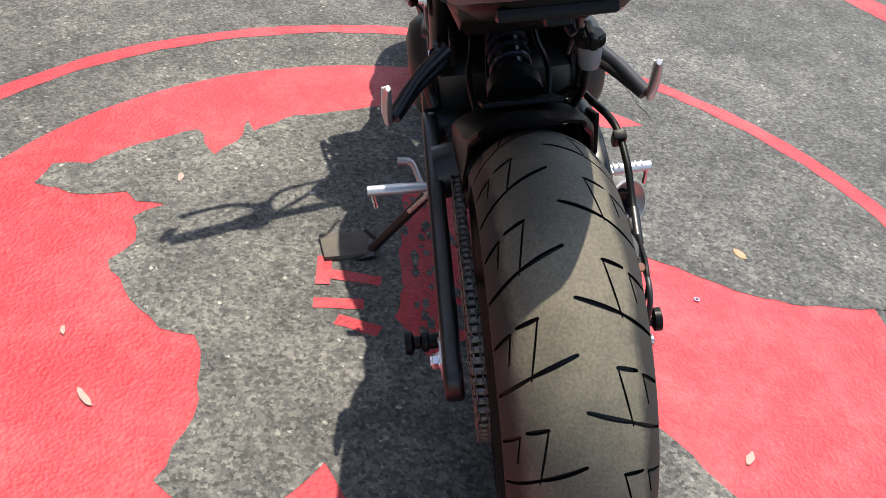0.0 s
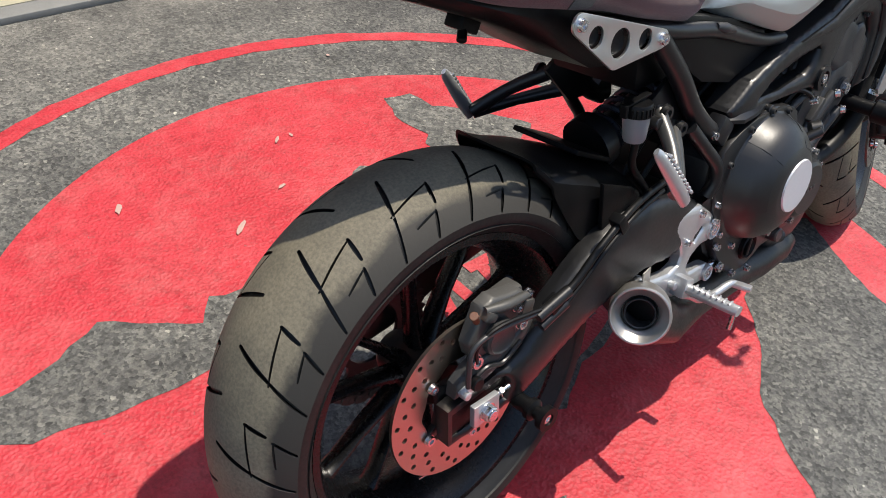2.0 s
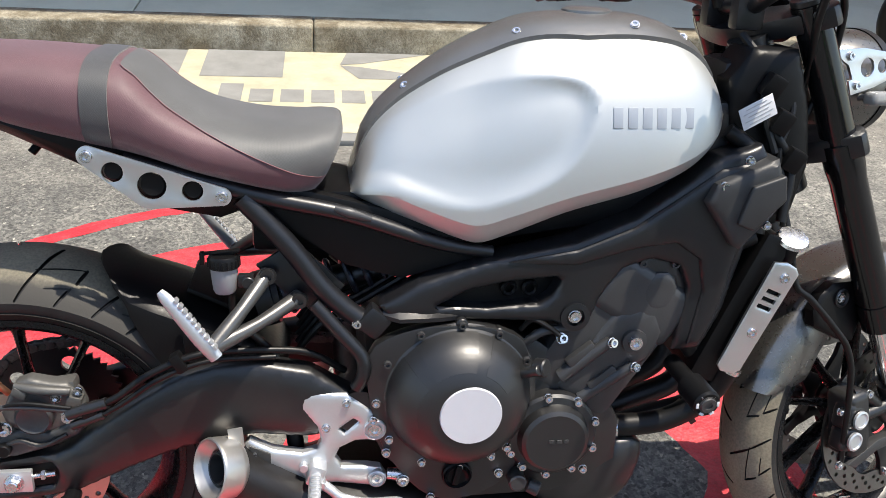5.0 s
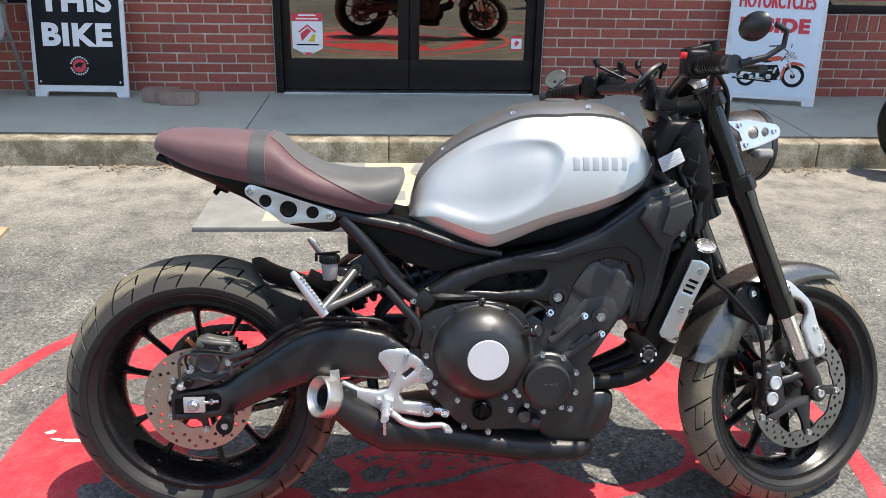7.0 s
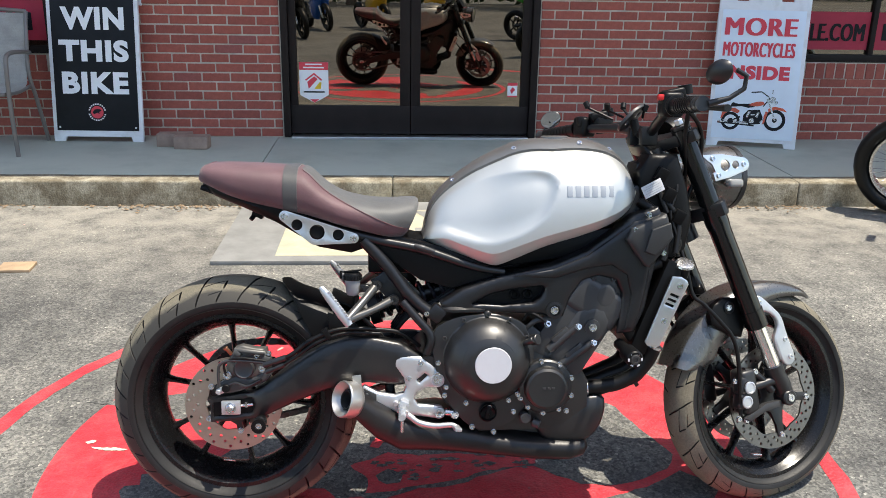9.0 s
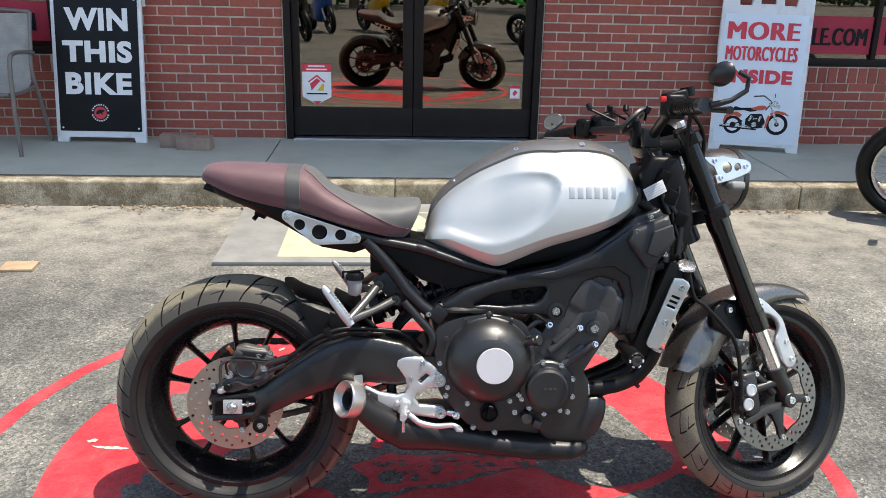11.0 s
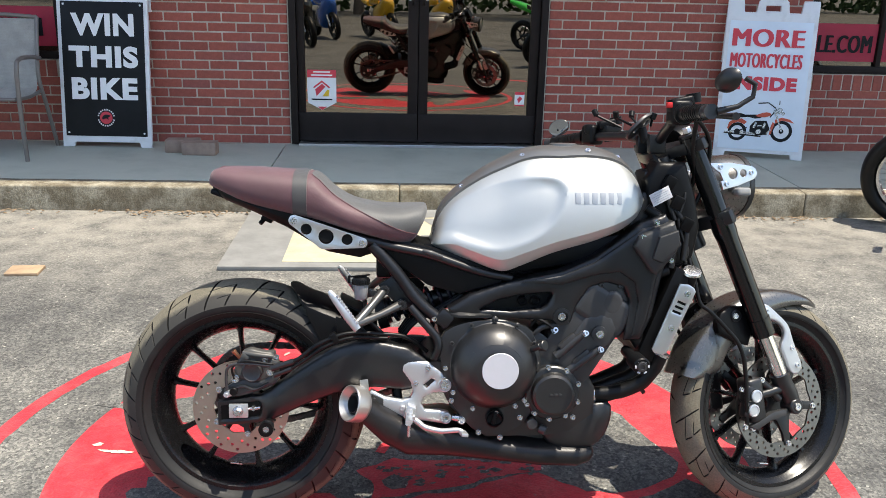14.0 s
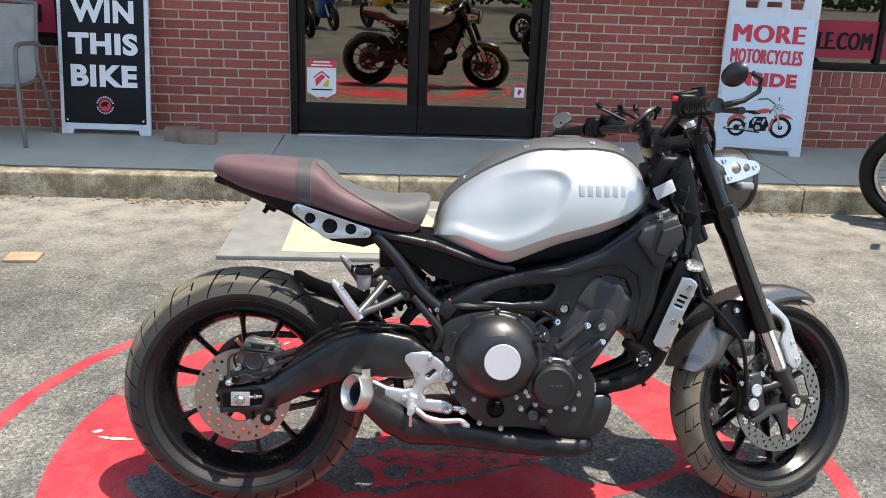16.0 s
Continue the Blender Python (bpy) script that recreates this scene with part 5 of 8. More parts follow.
    # side cover that fills the triangle below the seat
    part("side_cover", slab([(0.33, 0.748), (0.42, 0.742), (0.53, 0.715), (0.63, 0.675), (0.66, 0.64), (0.55, 0.61), (0.47, 0.632), (0.40, 0.68)], sg * 0.100, sg * 0.075, bevel=0.006), PLASTIC, motorcycle)
part("under_tank_tray", box((0.75, 0, 0.70), (0.46, 0.17, 0.06), 0.015, (0, -9, 0)), PLASTIC, motorcycle)
part("headstock", join(tube([pivot + axis_up * 0.48 + Vector((0.0, 0, 0)), pivot + axis_up * 0.74], 0.032, 20, 0), box((1.03, 0, 0.80), (0.10, 0.15, 0.14), 0.02), box((1.06, 0, 0.88), (0.08, 0.10, 0.09), 0.02)), FRAME_BLACK, motorcycle)
part("battery_box", box((0.46, 0, 0.69), (0.24, 0.15, 0.09), 0.01), PLASTIC, motorcycle)

# rear shock and linkage
sh0, sh1 = Vector((0.36, 0, 0.545)), Vector((0.56, 0, 0.60))
shock = part("rear_shock", join(tube([sh0, sh0.lerp(sh1, 0.5), sh1], 0.021, 16, 1), tube([sh0 - Vector((0.015, 0, 0.004)), sh0 + Vector((0.015, 0, 0.004))], 0.034, 20, 1)), MATT_BLACK, motorcycle)
d = (sh1 - sh0).normalized()
sd, up = Vector((0, 1, 0)), d.cross(Vector((0, 1, 0)))
part("spring", tube([sh0.lerp(sh1, 0.06 + 0.86 * k / 84) + 0.031 * (math.cos(k * 0.5236) * sd + math.sin(k * 0.5236) * up) for k in range(85)], 0.0052, 8, 1), BLUE_SPRING, shock)
part("spring_seat", tube([sh0 - d * 0.02, sh0 + d * 0.006], 0.044, 24, 1), MATT_BLACK, shock)
for k in range(5):
    y = -0.06 + 0.03 * k
    part("hose", tube([(0.40, y, 0.48), (0.44, y * 1.1, 0.53), (0.50, y * 0.9, 0.56), (0.56, y, 0.60)], 0.0055, 8), RUBBER, motorcycle)

# swingarm: banana-shaped right arm, straight left arm, cross tube
ARM = [(-0.052, 0.338), (0.0, 0.346), (0.052, 0.354), (0.079, 0.370), (0.112, 0.397), (0.146, 0.425), (0.19, 0.454), (0.24, 0.481), (0.29, 0.494), (0.345, 0.496), (0.42, 0.479), (0.49, 0.435), (0.50, 0.39), (0.42, 0.368), (0.336, 0.376),
       (0.251, 0.362), (0.223, 0.354), (0.167, 0.332), (0.111, 0.306), (0.075, 0.289), (0.0, 0.281), (-0.052, 0.279)]
SLOT = [(-0.045, 0.329), (0.05, 0.341), (0.056, 0.325), (0.05, 0.302), (-0.045, 0.292)]
swing = part("swingarm", join(puffed(ARM, -0.105, -0.134, 0.034, 0.022, [SLOT], 0, 0.006), puffed(ARM, -0.105, -0.088, 0.03, 0.01, (), 0, 0.008)), MATT_BLACK, motorcycle, "matt black curved swingarm", sharp=40)
part("slot_back", slab([(-0.05, 0.335), (0.06, 0.345), (0.06, 0.297), (-0.05, 0.288)], -0.116, -0.106), PLASTIC, swing)
LARM = [(-0.05, 0.345), (0.05, 0.352), (0.20, 0.40), (0.40, 0.445), (0.50, 0.435), (0.51, 0.37), (0.40, 0.36), (0.20, 0.325), (0.05, 0.283), (-0.05, 0.288)]
part("left_arm", slab(LARM, 0.124, 0.152, bevel=0.008, smooth=4, seg=3), MATT_BLACK, swing)
part("cross_tube", tube([(0.34, -0.11, 0.44), (0.34, 0, 0.44), (0.34, 0.13, 0.41)], 0.045, 20, 1), MATT_BLACK, swing)
part("pivot_tube", tube([(0.49, -0.13, 0.41), (0.49, 0.145, 0.41)], 0.035, 20, 0), MATT_BLACK, swing)
for sg in (-1, 1):
    part("axle_block", slab([(-0.022, 0.337), (0.024, 0.337), (0.024, 0.303), (-0.022, 0.303)], sg * (0.126 if sg < 0 else 0.144), sg * (0.135 if sg < 0 else 0.155), bevel=0.001), CAST, swing, "silver axle block")
    part("axle_washer", lathe([(0, 0.0), (0, 0.0138), (-0.003, 0.0138), (-0.003, 0)], 20, (0, 0, 0)), STEEL, swing).data.transform(Matrix.Translation((0, sg * (0.134 if sg < 0 else 0.154), 0.320)) @ Matrix.Rotation(0 if sg < 0 else math.pi, 4, "Z"))
    part("axle_nut", join(pin((0, sg * (0.136 if sg < 0 else 0.156), 0.320), 0.0115, 0.010, 6, (0, sg, 0)), pin((0, sg * (0.143 if sg < 0 else 0.163), 0.320), 0.0085, 0.006, 16, (0, sg, 0))), STEEL, swing)
    part("adjuster", join(pin((0.024, sg * (0.124 if sg < 0 else 0.150), 0.322), 0.004, 0.03, 10, (1, 0, 0.1)), pin((0.034, sg * (0.124 if sg < 0 else 0.150), 0.323), 0.0075, 0.007, 6, (1, 0, 0.1))), STEEL, swing)
    sp = part("paddock_spool", moved(lathe([(0.03, 0), (0.03, 0.012), (0.006, 0.012), (0.004, 0.016), (-0.004, 0.016), (-0.008, 0.010), (-0.016, 0.010), (-0.020, 0.018), (-0.03, 0.018), (-0.03, 0.009), (-0.025, 0.008), (-0.025, 0)], 28),
                                       Matrix.Translation((0.074, sg * (0.150 if sg < 0 else 0.176), 0.287)) @ Matrix.Rotation(0 if sg < 0 else math.pi, 4, "Z")), PLASTIC, swing, "black bobbin on the swingarm")
    part("bolt", ring_bolt((0.074, sg * (0.174 if sg < 0 else 0.2), 0.287), 0.008, 0.004, (0, sg, 0)), STEEL, sp)
part("brake_hose", tube([(0.10, -0.142, 0.435), (0.15, -0.145, 0.455), (0.20, -0.146, 0.492), (0.27, -0.14, 0.518), (0.36, -0.12, 0.512), (0.42, -0.11, 0.50), (0.47, -0.09, 0.46)], 0.0055, 10), RUBBER, swing)
part("hose_clip", box((0.24, -0.142, 0.508), (0.016, 0.02, 0.028), 0.003, (0, -30, 0)), PLASTIC, swing)
part("hose_clip", box((0.115, -0.14, 0.437), (0.024, 0.018, 0.018), 0.003, (0, -20, 0)), PLASTIC, swing)
part("brake_hose", tube([(0.09, -0.130, 0.412), (0.11, -0.145, 0.420), (0.16, -0.147, 0.448), (0.21, -0.148, 0.484), (0.28, -0.142, 0.508), (0.37, -0.122, 0.502)], 0.004, 10), RUBBER, swing)
part("hose_union", tube([(0.085, -0.140, 0.430), (0.14, -0.1445, 0.449)], 0.0082, 12, 0), MATT_BLACK, swing)
part("hose_union", tube([(0.09, -0.142, 0.4135), (0.135, -0.1455, 0.432)], 0.0068, 12, 0), MATT_BLACK, swing)
part("sensor_wire", tube([(-0.01, -0.125, 0.40), (-0.012, -0.13, 0.43), (0.02, -0.135, 0.447), (0.09, -0.14, 0.44)], 0.003, 8), RUBBER, swing)

# rear caliper on its carrier
CAL = [(0.012, 0.468), (0.030, 0.474), (0.055, 0.468), (0.080, 0.464), (0.096, 0.448), (0.102, 0.430), (0.100, 0.404), (0.076, 0.396), (0.058, 0.388), (0.018, 0.388), (-0.006, 0.398), (-0.012, 0.420), (0.0, 0.446)]
cal = part("rear_caliper", join(puffed(CAL, -0.094, -0.118, 0.012, 0.010, (), 0, 0.004), box((0.055, -0.095, 0.452), (0.07, 0.03, 0.018), 0.006, (0, -8, 0)), box((0.087, -0.112, 0.432), (0.022, 0.022, 0.03), 0.005, (0, 15, 0)),
                               tube([(0.012, -0.116, 0.464), (0.045, -0.122, 0.460), (0.085, -0.119, 0.455)], [0.006, 0.0075, 0.006], 10, 3), box((0.018, -0.116, 0.455), (0.02, 0.018, 0.014), 0.003, (0, 30, 0))), CALIPER_CAST, motorcycle, "grey cast rear brake caliper")
part("piston_cover", lathe([(-0.116, 0.0265), (-0.126, 0.0255), (-0.129, 0.022), (-0.127, 0.019), (-0.1275, 0.0)], 32, (0.034, 0, 0.417)), CALIPER_GREY, cal)
part("carrier_bracket", puffed([(-0.040, 0.352), (-0.036, 0.372), (-0.016, 0.386), (0.014, 0.396), (0.05, 0.390), (0.092, 0.412), (0.104, 0.404), (0.09, 0.384), (0.05, 0.366), (0.0, 0.352)], -0.100, -0.121, 0.009, 0.006, (), 0, 0.004), CALIPER_GREY, cal)
part("bracket_rib", tube([(-0.012, -0.122, 0.372), (0.012, -0.124, 0.381), (0.04, -0.1235, 0.372), (0.075, -0.122, 0.388)], 0.0035, 8), MATT_BLACK, cal)
for x, z, r, yb in ((-0.008, 0.399, 0.0095, -0.119), (0.078, 0.414, 0.0085, -0.116), (0.066, 0.447, 0.007, -0.119), (0.094, 0.452, 0.006, -0.112)):
    part("bolt", ring_bolt((x, yb, z), r, 0.008), STEEL, cal)
part("bleed_screw", join(pin((0.002, -0.112, 0.451), 0.0048, 0.02, 10, (-0.5, -0.3, 0.8)), pin((-0.008, -0.118, 0.466), 0.006, 0.006, 10, (-0.5, -0.3, 0.8))), BRASS, cal)
part("wheel_sensor", join(box((-0.022, -0.118, 0.362), (0.026, 0.018, 0.016), 0.004, (0, -25, 0)), pin((-0.03, -0.124, 0.360), 0.006, 0.008, 12)), CAST, cal, "pale wheel speed sensor")
part("sensor_plug", pin((-0.011, -0.116, 0.368), 0.010, 0.016, 18), PLASTIC, cal)
part("brake_line", tube([(-0.027, -0.128, 0.372), (-0.028, -0.130, 0.405), (-0.024, -0.131, 0.428), (-0.006, -0.132, 0.439), (0.03, -0.134, 0.440), (0.075, -0.138, 0.437), (0.112, -0.141, 0.435)], 0.0038, 10), ENGINE_GREY, cal)

# rear mudguard over the tyre
def hugger_ring(x, out):
    """One cross-section of the hugger at x: flat ridge, rolled shoulders and upright sides; out: how far the skin is moved outwards."""
    zt = float(np.interp(x, [0.118, 0.231, 0.341], [0.621, 0.578, 0.528])) + out
    zb = float(np.interp(x, [0.118, 0.135, 0.157, 0.187, 0.21, 0.235, 0.341], [0.619, 0.606, 0.574, 0.515, 0.478, 0.455, 0.45]))
    w = float(np.interp(x, [0.118, 0.15, 0.2, 0.341], [0.074, 0.085, 0.096, 0.104])) + out
    near = max(0.0, 1 - (x - 0.118) / 0.05)
    zs = zt - 0.036 + 0.012 * near
    zb = min(zb, zs - 0.002)
    half = [(w, zb), (w, (zb + zs) / 2)] + [(w * math.cos(q), zs + (zt - zs) * math.sin(q) ** 0.9) for q in (0.0, 0.2, 0.42, 0.66, 0.92, 1.2)]
    pts = [(-y, z) for y, z in half] + [(0.0, zt + 0.001)] + [(y, z) for y, z in half[::-1]]
    return [Vector((x + 0.026 * near * (y / w) ** 2, y, z)) for y, z in pts]


rings = []
for k in range(29):
    x = 0.118 + 0.223 * (k / 28) ** 1.2
    rings.append(hugger_ring(x, 0.0) + hugger_ring(x, -0.004)[::-1])
guard = part("rear_mudguard", skin(rings), PLASTIC, motorcycle, "black plastic hugger over the rear tyre", sharp=24)
part("guard_arm", slab([(0.24, 0.555), (0.31, 0.525), (0.33, 0.49), (0.30, 0.465), (0.245, 0.47)], -0.112, -0.104, bevel=0.003), PLASTIC, guard)
part("ridge_step", box((0.285, 0, 0.562), (0.09, 0.12, 0.008), 0.003, (0, 26, 0)), PLASTIC, guard)

# engine
case = part("crankcase", join(
    slab([(0.50, 0.50), (0.56, 0.53), (0.75, 0.52), (0.86, 0.44), (0.90, 0.37), (0.90, 0.30), (0.84, 0.245), (0.62, 0.24), (0.53, 0.32), (0.49, 0.40)], -0.118, 0.118, bevel=0.012),
    slab([(0.50, 0.50), (0.55, 0.54), (0.62, 0.55), (0.70, 0.54), (0.74, 0.50), (0.74, 0.36), (0.72, 0.29), (0.66, 0.255), (0.60, 0.26), (0.55, 0.31), (0.515, 0.38)], -0.135, -0.115, bevel=0.004, smooth=3)), ENGINE, motorcycle, "black engine crankcase")
part("cylinder_block", join(box((0.86, 0, 0.50), (0.15, 0.24, 0.20), 0.012, (0, 32, 0)), box((0.915, 0, 0.575), (0.15, 0.25, 0.10), 0.02, (0, 32, 0), 3)), ENGINE_GREY, case, "grey-black cylinder block")
for x0, z0, x1, z1 in ((0.795, 0.455, 0.864, 0.517), (0.828, 0.418, 0.904, 0.475)):
    part("rib", join(tube([(x0, -0.120, z0), (x1, -0.131, z1)], [0.012, 0.0085], 12, 1), box(((x0 + x1) / 2 - 0.006, -0.124, (z0 + z1) / 2 + 0.006), (0.05, 0.016, 0.02), 0.004, (0, -40, 0))), ENGINE_GREY, case)
    part("bolt", ring_bolt((x1, -0.136, z1), 0.0072, 0.008, (0.35, -0.9, 0.25)), STEEL, case)
part("bolt", ring_bolt((0.787, -0.128, 0.523), 0.0075, 0.012, (0.2, -0.9, 0.3)), STEEL, case)
part("sensor_wire", tube([(0.79, -0.13, 0.523), (0.77, -0.13, 0.54), (0.745, -0.12, 0.55), (0.73, -0.11, 0.53)], 0.004, 8), RUBBER, case)
part("block_face", puffed([(0.79, 0.44), (0.82, 0.41), (0.93, 0.48), (0.955, 0.53), (0.93, 0.57), (0.87, 0.56)], -0.105, -0.127, 0.02, 0.01), ENGINE_GREY, case)
part("head_cover", puffed([(0.845, 0.585), (0.862, 0.625), (0.90, 0.65), (0.945, 0.648), (0.978, 0.61), (0.982, 0.56), (0.955, 0.515), (0.915, 0.495), (0.885, 0.53)], -0.09, -0.118, 0.012, 0.008, (), 2), ENGINE, case)
part("cam_plate", puffed([(0.905, 0.585), (0.915, 0.615), (0.945, 0.622), (0.962, 0.60), (0.955, 0.565), (0.925, 0.56)], -0.110, -0.126, 0.010, 0.006, (), 2), ENGINE_GREY, case)
for x0, z0, x1, z1 in ((0.862, 0.60, 0.905, 0.548), (0.878, 0.624, 0.895, 0.60), (0.93, 0.545, 0.965, 0.555)):
    part("head_rib", tube([(x0, -0.118, z0), (x1, -0.120, z1)], 0.005, 8, 0), ENGINE, case)
for x, z in ((0.87, 0.59), (0.905, 0.637), (0.955, 0.635), (0.972, 0.575)):
    part("bolt", ring_bolt((x, -0.117, z), 0.0065, 0.007), ENGINE_GREY, case)
part("bolt", ring_bolt((0.902, -0.13, 0.515), 0.011, 0.010), STEEL, case)
part("boss_ring", lathe([(-0.12, 0.02), (-0.133, 0.019), (-0.134, 0.014), (-0.130, 0.0)], 24, (0.902, 0, 0.515)), ENGINE_GREY, case)
C = Vector((0.633, 0, 0.432))
dome = [(-0.118, 0.118), (-0.130, 0.118), (-0.134, 0.113), (-0.138, 0.108), (-0.160, 0.100), (-0.178, 0.086), (-0.190, 0.068), (-0.195, 0.052), (-0.196, 0.048), (-0.196, 0.0)]
clutch = part("clutch_cover", moved(lathe(dome, 72), Matrix.Translation(C) @ Matrix.Translation((0.004, 0, 0.002))), ENGINE, case, "domed black clutch cover", sharp=28)
part("cover_plate", lathe([(-0.1955, 0.0), (-0.1985, 0.0), (-0.1985, 0.0442), (-0.1955, 0.0455)], 56, (0.645, 0, 0.437)), WHITE_PLATE, clutch, "pale round plate on the clutch cover")
for k, a in enumerate((88, 118, 150, 182, 214, 246, 275, 300, 60, 30)):
    x, z = C.x + 0.119 * math.cos(radians(a)), C.z + 0.119 * math.sin(radians(a))
    part("cover_boss", pin((x, -0.118, z), 0.0085, 0.016, 14), ENGINE, clutch)
    part("bolt", ring_bolt((x, -0.133, z), 0.0058, 0.008), ENGINE_GREY if 20 < a < 160 else STEEL, clutch)
part("oil_filler", join(pin((0.715, -0.15, 0.475), 0.008, 0.045, 12, (0.6, -0.5, 0.4)), pin((0.745, -0.155, 0.49), 0.014, 0.02, 14, (0.6, -0.6, 0.2))), ENGINE, clutch)
# raised flat lands and a step that break up the dome
for a0, a1 in ((28, 66), (78, 128), (140, 196)):
    def on_dome(a, r, lift):
        y = float(np.interp(r, [q[1] for q in dome[::-1]], [q[0] for q in dome[::-1]]))
        return Vector((C.x + 0.004 + r * math.cos(radians(a)), y - lift, C.z + 0.002 + r * math.sin(radians(a))))
    land = [[on_dome(a0 + (a1 - a0) * k / 10, r, lift) for r, lift in ((0.066, -0.002), (0.068, 0.0004), (0.076, 0.0008), (0.090, 0.0012), (0.1, 0.0014), (0.106, 0.0010), (0.110, -0.001))] for k in range(11)]
    land = [[p + Vector((0, 0.003, 0)) for p in land[0]]] + land + [[p + Vector((0, 0.003, 0)) for p in land[-1]]]
    part("cover_land", skin(land, caps=False, closed=False), ENGINE, clutch, sharp=30)
part("drain_cap", lathe([(-0.128, 0.024), (-0.142, 0.023), (-0.144, 0.021), (-0.138, 0.018), (-0.136, 0.0)], 32, (0.640, 0, 0.300)), PLASTIC, clutch)
part("cap_grip", box((0.640, -0.140, 0.300), (0.010, 0.008, 0.034), 0.003, (0, 12, 0)), PLASTIC, clutch)
part("sight_glass", lathe([(-0.134, 0.0), (-0.137, 0.013), (-0.141, 0.018), (-0.136, 0.022), (-0.12, 0.022)], 28, (0.64, 0, 0.295)), PLASTIC, clutch)
pickup = part("pickup_cover", lathe([(-0.115, 0.070), (-0.138, 0.070), (-0.142, 0.066), (-0.144, 0.056), (-0.158, 0.052), (-0.162, 0.046), (-0.162, 0.0)], 48, (0.785, 0, 0.364)), ENGINE, case, "small round black engine cover", sharp=28)
part("embossed_mark", join(box((0.778, -0.1625, 0.366), (0.008, 0.002, 0.006), 0.0005), box((0.790, -0.1625, 0.366), (0.008, 0.002, 0.006), 0.0005), box((0.801, -0.1625, 0.366), (0.007, 0.002, 0.006), 0.0005)), ENGINE_GREY, pickup)
for a in (100, 60, 20, -20, -60, -95, -130, 140):
    x, z = 0.785 + 0.069 * math.cos(radians(a)), 0.364 + 0.067 * math.sin(radians(a))
    part("bolt", ring_bolt((x, -0.138, z), 0.0062, 0.010), STEEL, pickup)
part("water_joint", join(pin((0.735, -0.12, 0.285), 0.014, 0.03, 16), pin((0.755, -0.13, 0.27), 0.012, 0.02, 14, (0.8, -0.3, -0.3))), ENGINE_GREY, case)
for x, z in ((0.715, 0.345), (0.722, 0.335), (0.705, 0.30), (0.60, 0.262), (0.655, 0.248), (0.53, 0.345), (0.51, 0.40), (0.84, 0.30)):
    part("bolt", ring_bolt((x, -0.136, z), 0.0062, 0.008), STEEL, case)
left_cover = part("generator_cover", moved(lathe([(-0.115, 0.105), (-0.14, 0.102), (-0.16, 0.088), (-0.17, 0.06), (-0.172, 0.0)], 56), Matrix.Translation((0.72, 0, 0.41)) @ Matrix.Rotation(math.pi, 4, "Z")), ENGINE, case)
part("sprocket_cover", slab([(0.49, 0.47), (0.58, 0.49), (0.64, 0.45), (0.63, 0.36), (0.56, 0.32), (0.49, 0.35)], 0.118, 0.15, bevel=0.01), ENGINE, case)
part("sump", slab([(0.63, 0.25), (0.86, 0.25), (0.88, 0.22), (0.82, 0.185), (0.70, 0.185), (0.65, 0.21)], -0.08, 0.08, bevel=0.012), ENGINE, case)
part("oil_filter", puffed([(0.77, 0.30), (0.93, 0.33), (0.945, 0.27), (0.905, 0.21), (0.81, 0.205), (0.77, 0.24)], 0.06, -0.118, 0.045, 0.028, (), 3), ENGINE, case)
part("starter_pipe", tube([(0.735, -0.11, 0.505), (0.76, -0.12, 0.53), (0.80, -0.118, 0.535)], 0.007, 10), ENGINE_GREY, case)
part("crash_bobbin", join(pin((0.979, -0.10, 0.464), 0.014, 0.07, 18, (0.1, -0.98, -0.09)), pin((0.9835, -0.164, 0.4585), 0.0215, 0.055, 28, (0.1, -0.98, -0.09))), PLASTIC, motorcycle, "black plastic crash bobbin")
part("bobbin_bolt", ring_bolt((0.989, -0.2185, 0.4535), 0.0125, 0.004, (0.1, -0.98, -0.09)), ENGINE_GREY, motorcycle)
for k in range(6):
    a = 2 * math.pi * k / 6
    part("bobbin_mark", box((0.989 + 0.0165 * math.cos(a), -0.2188 + 0.0017 * math.cos(a), 0.4535 + 0.0165 * math.sin(a)), (0.004, 0.0016, 0.0075), 0.0004, (0, -math.degrees(a), 6)), WHITE_LABEL, motorcycle)

# exhaust: three headers, box under the engine, short stub muffler
heads = None
for k, y in enumerate((-0.09, 0.0, 0.09)):
    bm = tube([(0.955, y, 0.545), (1.005, y, 0.50), (1.045, y * 0.95, 0.43), (1.035, y * 0.85, 0.375), (0.97, y * 0.7, 0.345), (0.90, y * 0.6, 0.315), (0.82, y * 0.4, 0.25), (0.72, y * 0.3, 0.20)], 0.0195, 16)
    heads = part("exhaust_header", bm, PIPE, motorcycle) if heads is None else part("header_pipe", bm, PIPE, heads)
part("header_clamp", tube([(1.018, -0.088, 0.362), (1.026, -0.088, 0.368)], 0.0225, 16, 0), PIPE, heads)
rings = []
for x, yc, zc, w, h in ((0.305, -0.148, 0.335, 0.034, 0.036), (0.325, -0.138, 0.318, 0.040, 0.042), (0.36, -0.122, 0.285, 0.046, 0.048), (0.42, -0.08, 0.25, 0.085, 0.052), (0.52, -0.02, 0.232, 0.125, 0.048), (0.66, 0, 0.204, 0.13, 0.040), (0.76, 0, 0.190, 0.13, 0.038), (0.86, 0, 0.184, 0.125, 0.037), (0.893, 0, 0.188, 0.118, 0.030), (0.905, 0, 0.192, 0.105, 0.018)):
    rings.append([Vector((x, yc + w * math.copysign(abs(math.cos(t)) ** 0.7, math.cos(t)), zc + h * math.copysign(abs(math.sin(t)) ** 0.7, math.sin(t)))) for t in (2 * math.pi * q / 28 for q in range(28))])
muff = part("muffler", skin(rings), PIPE, motorcycle, "matt black under-engine muffler", sharp=60)
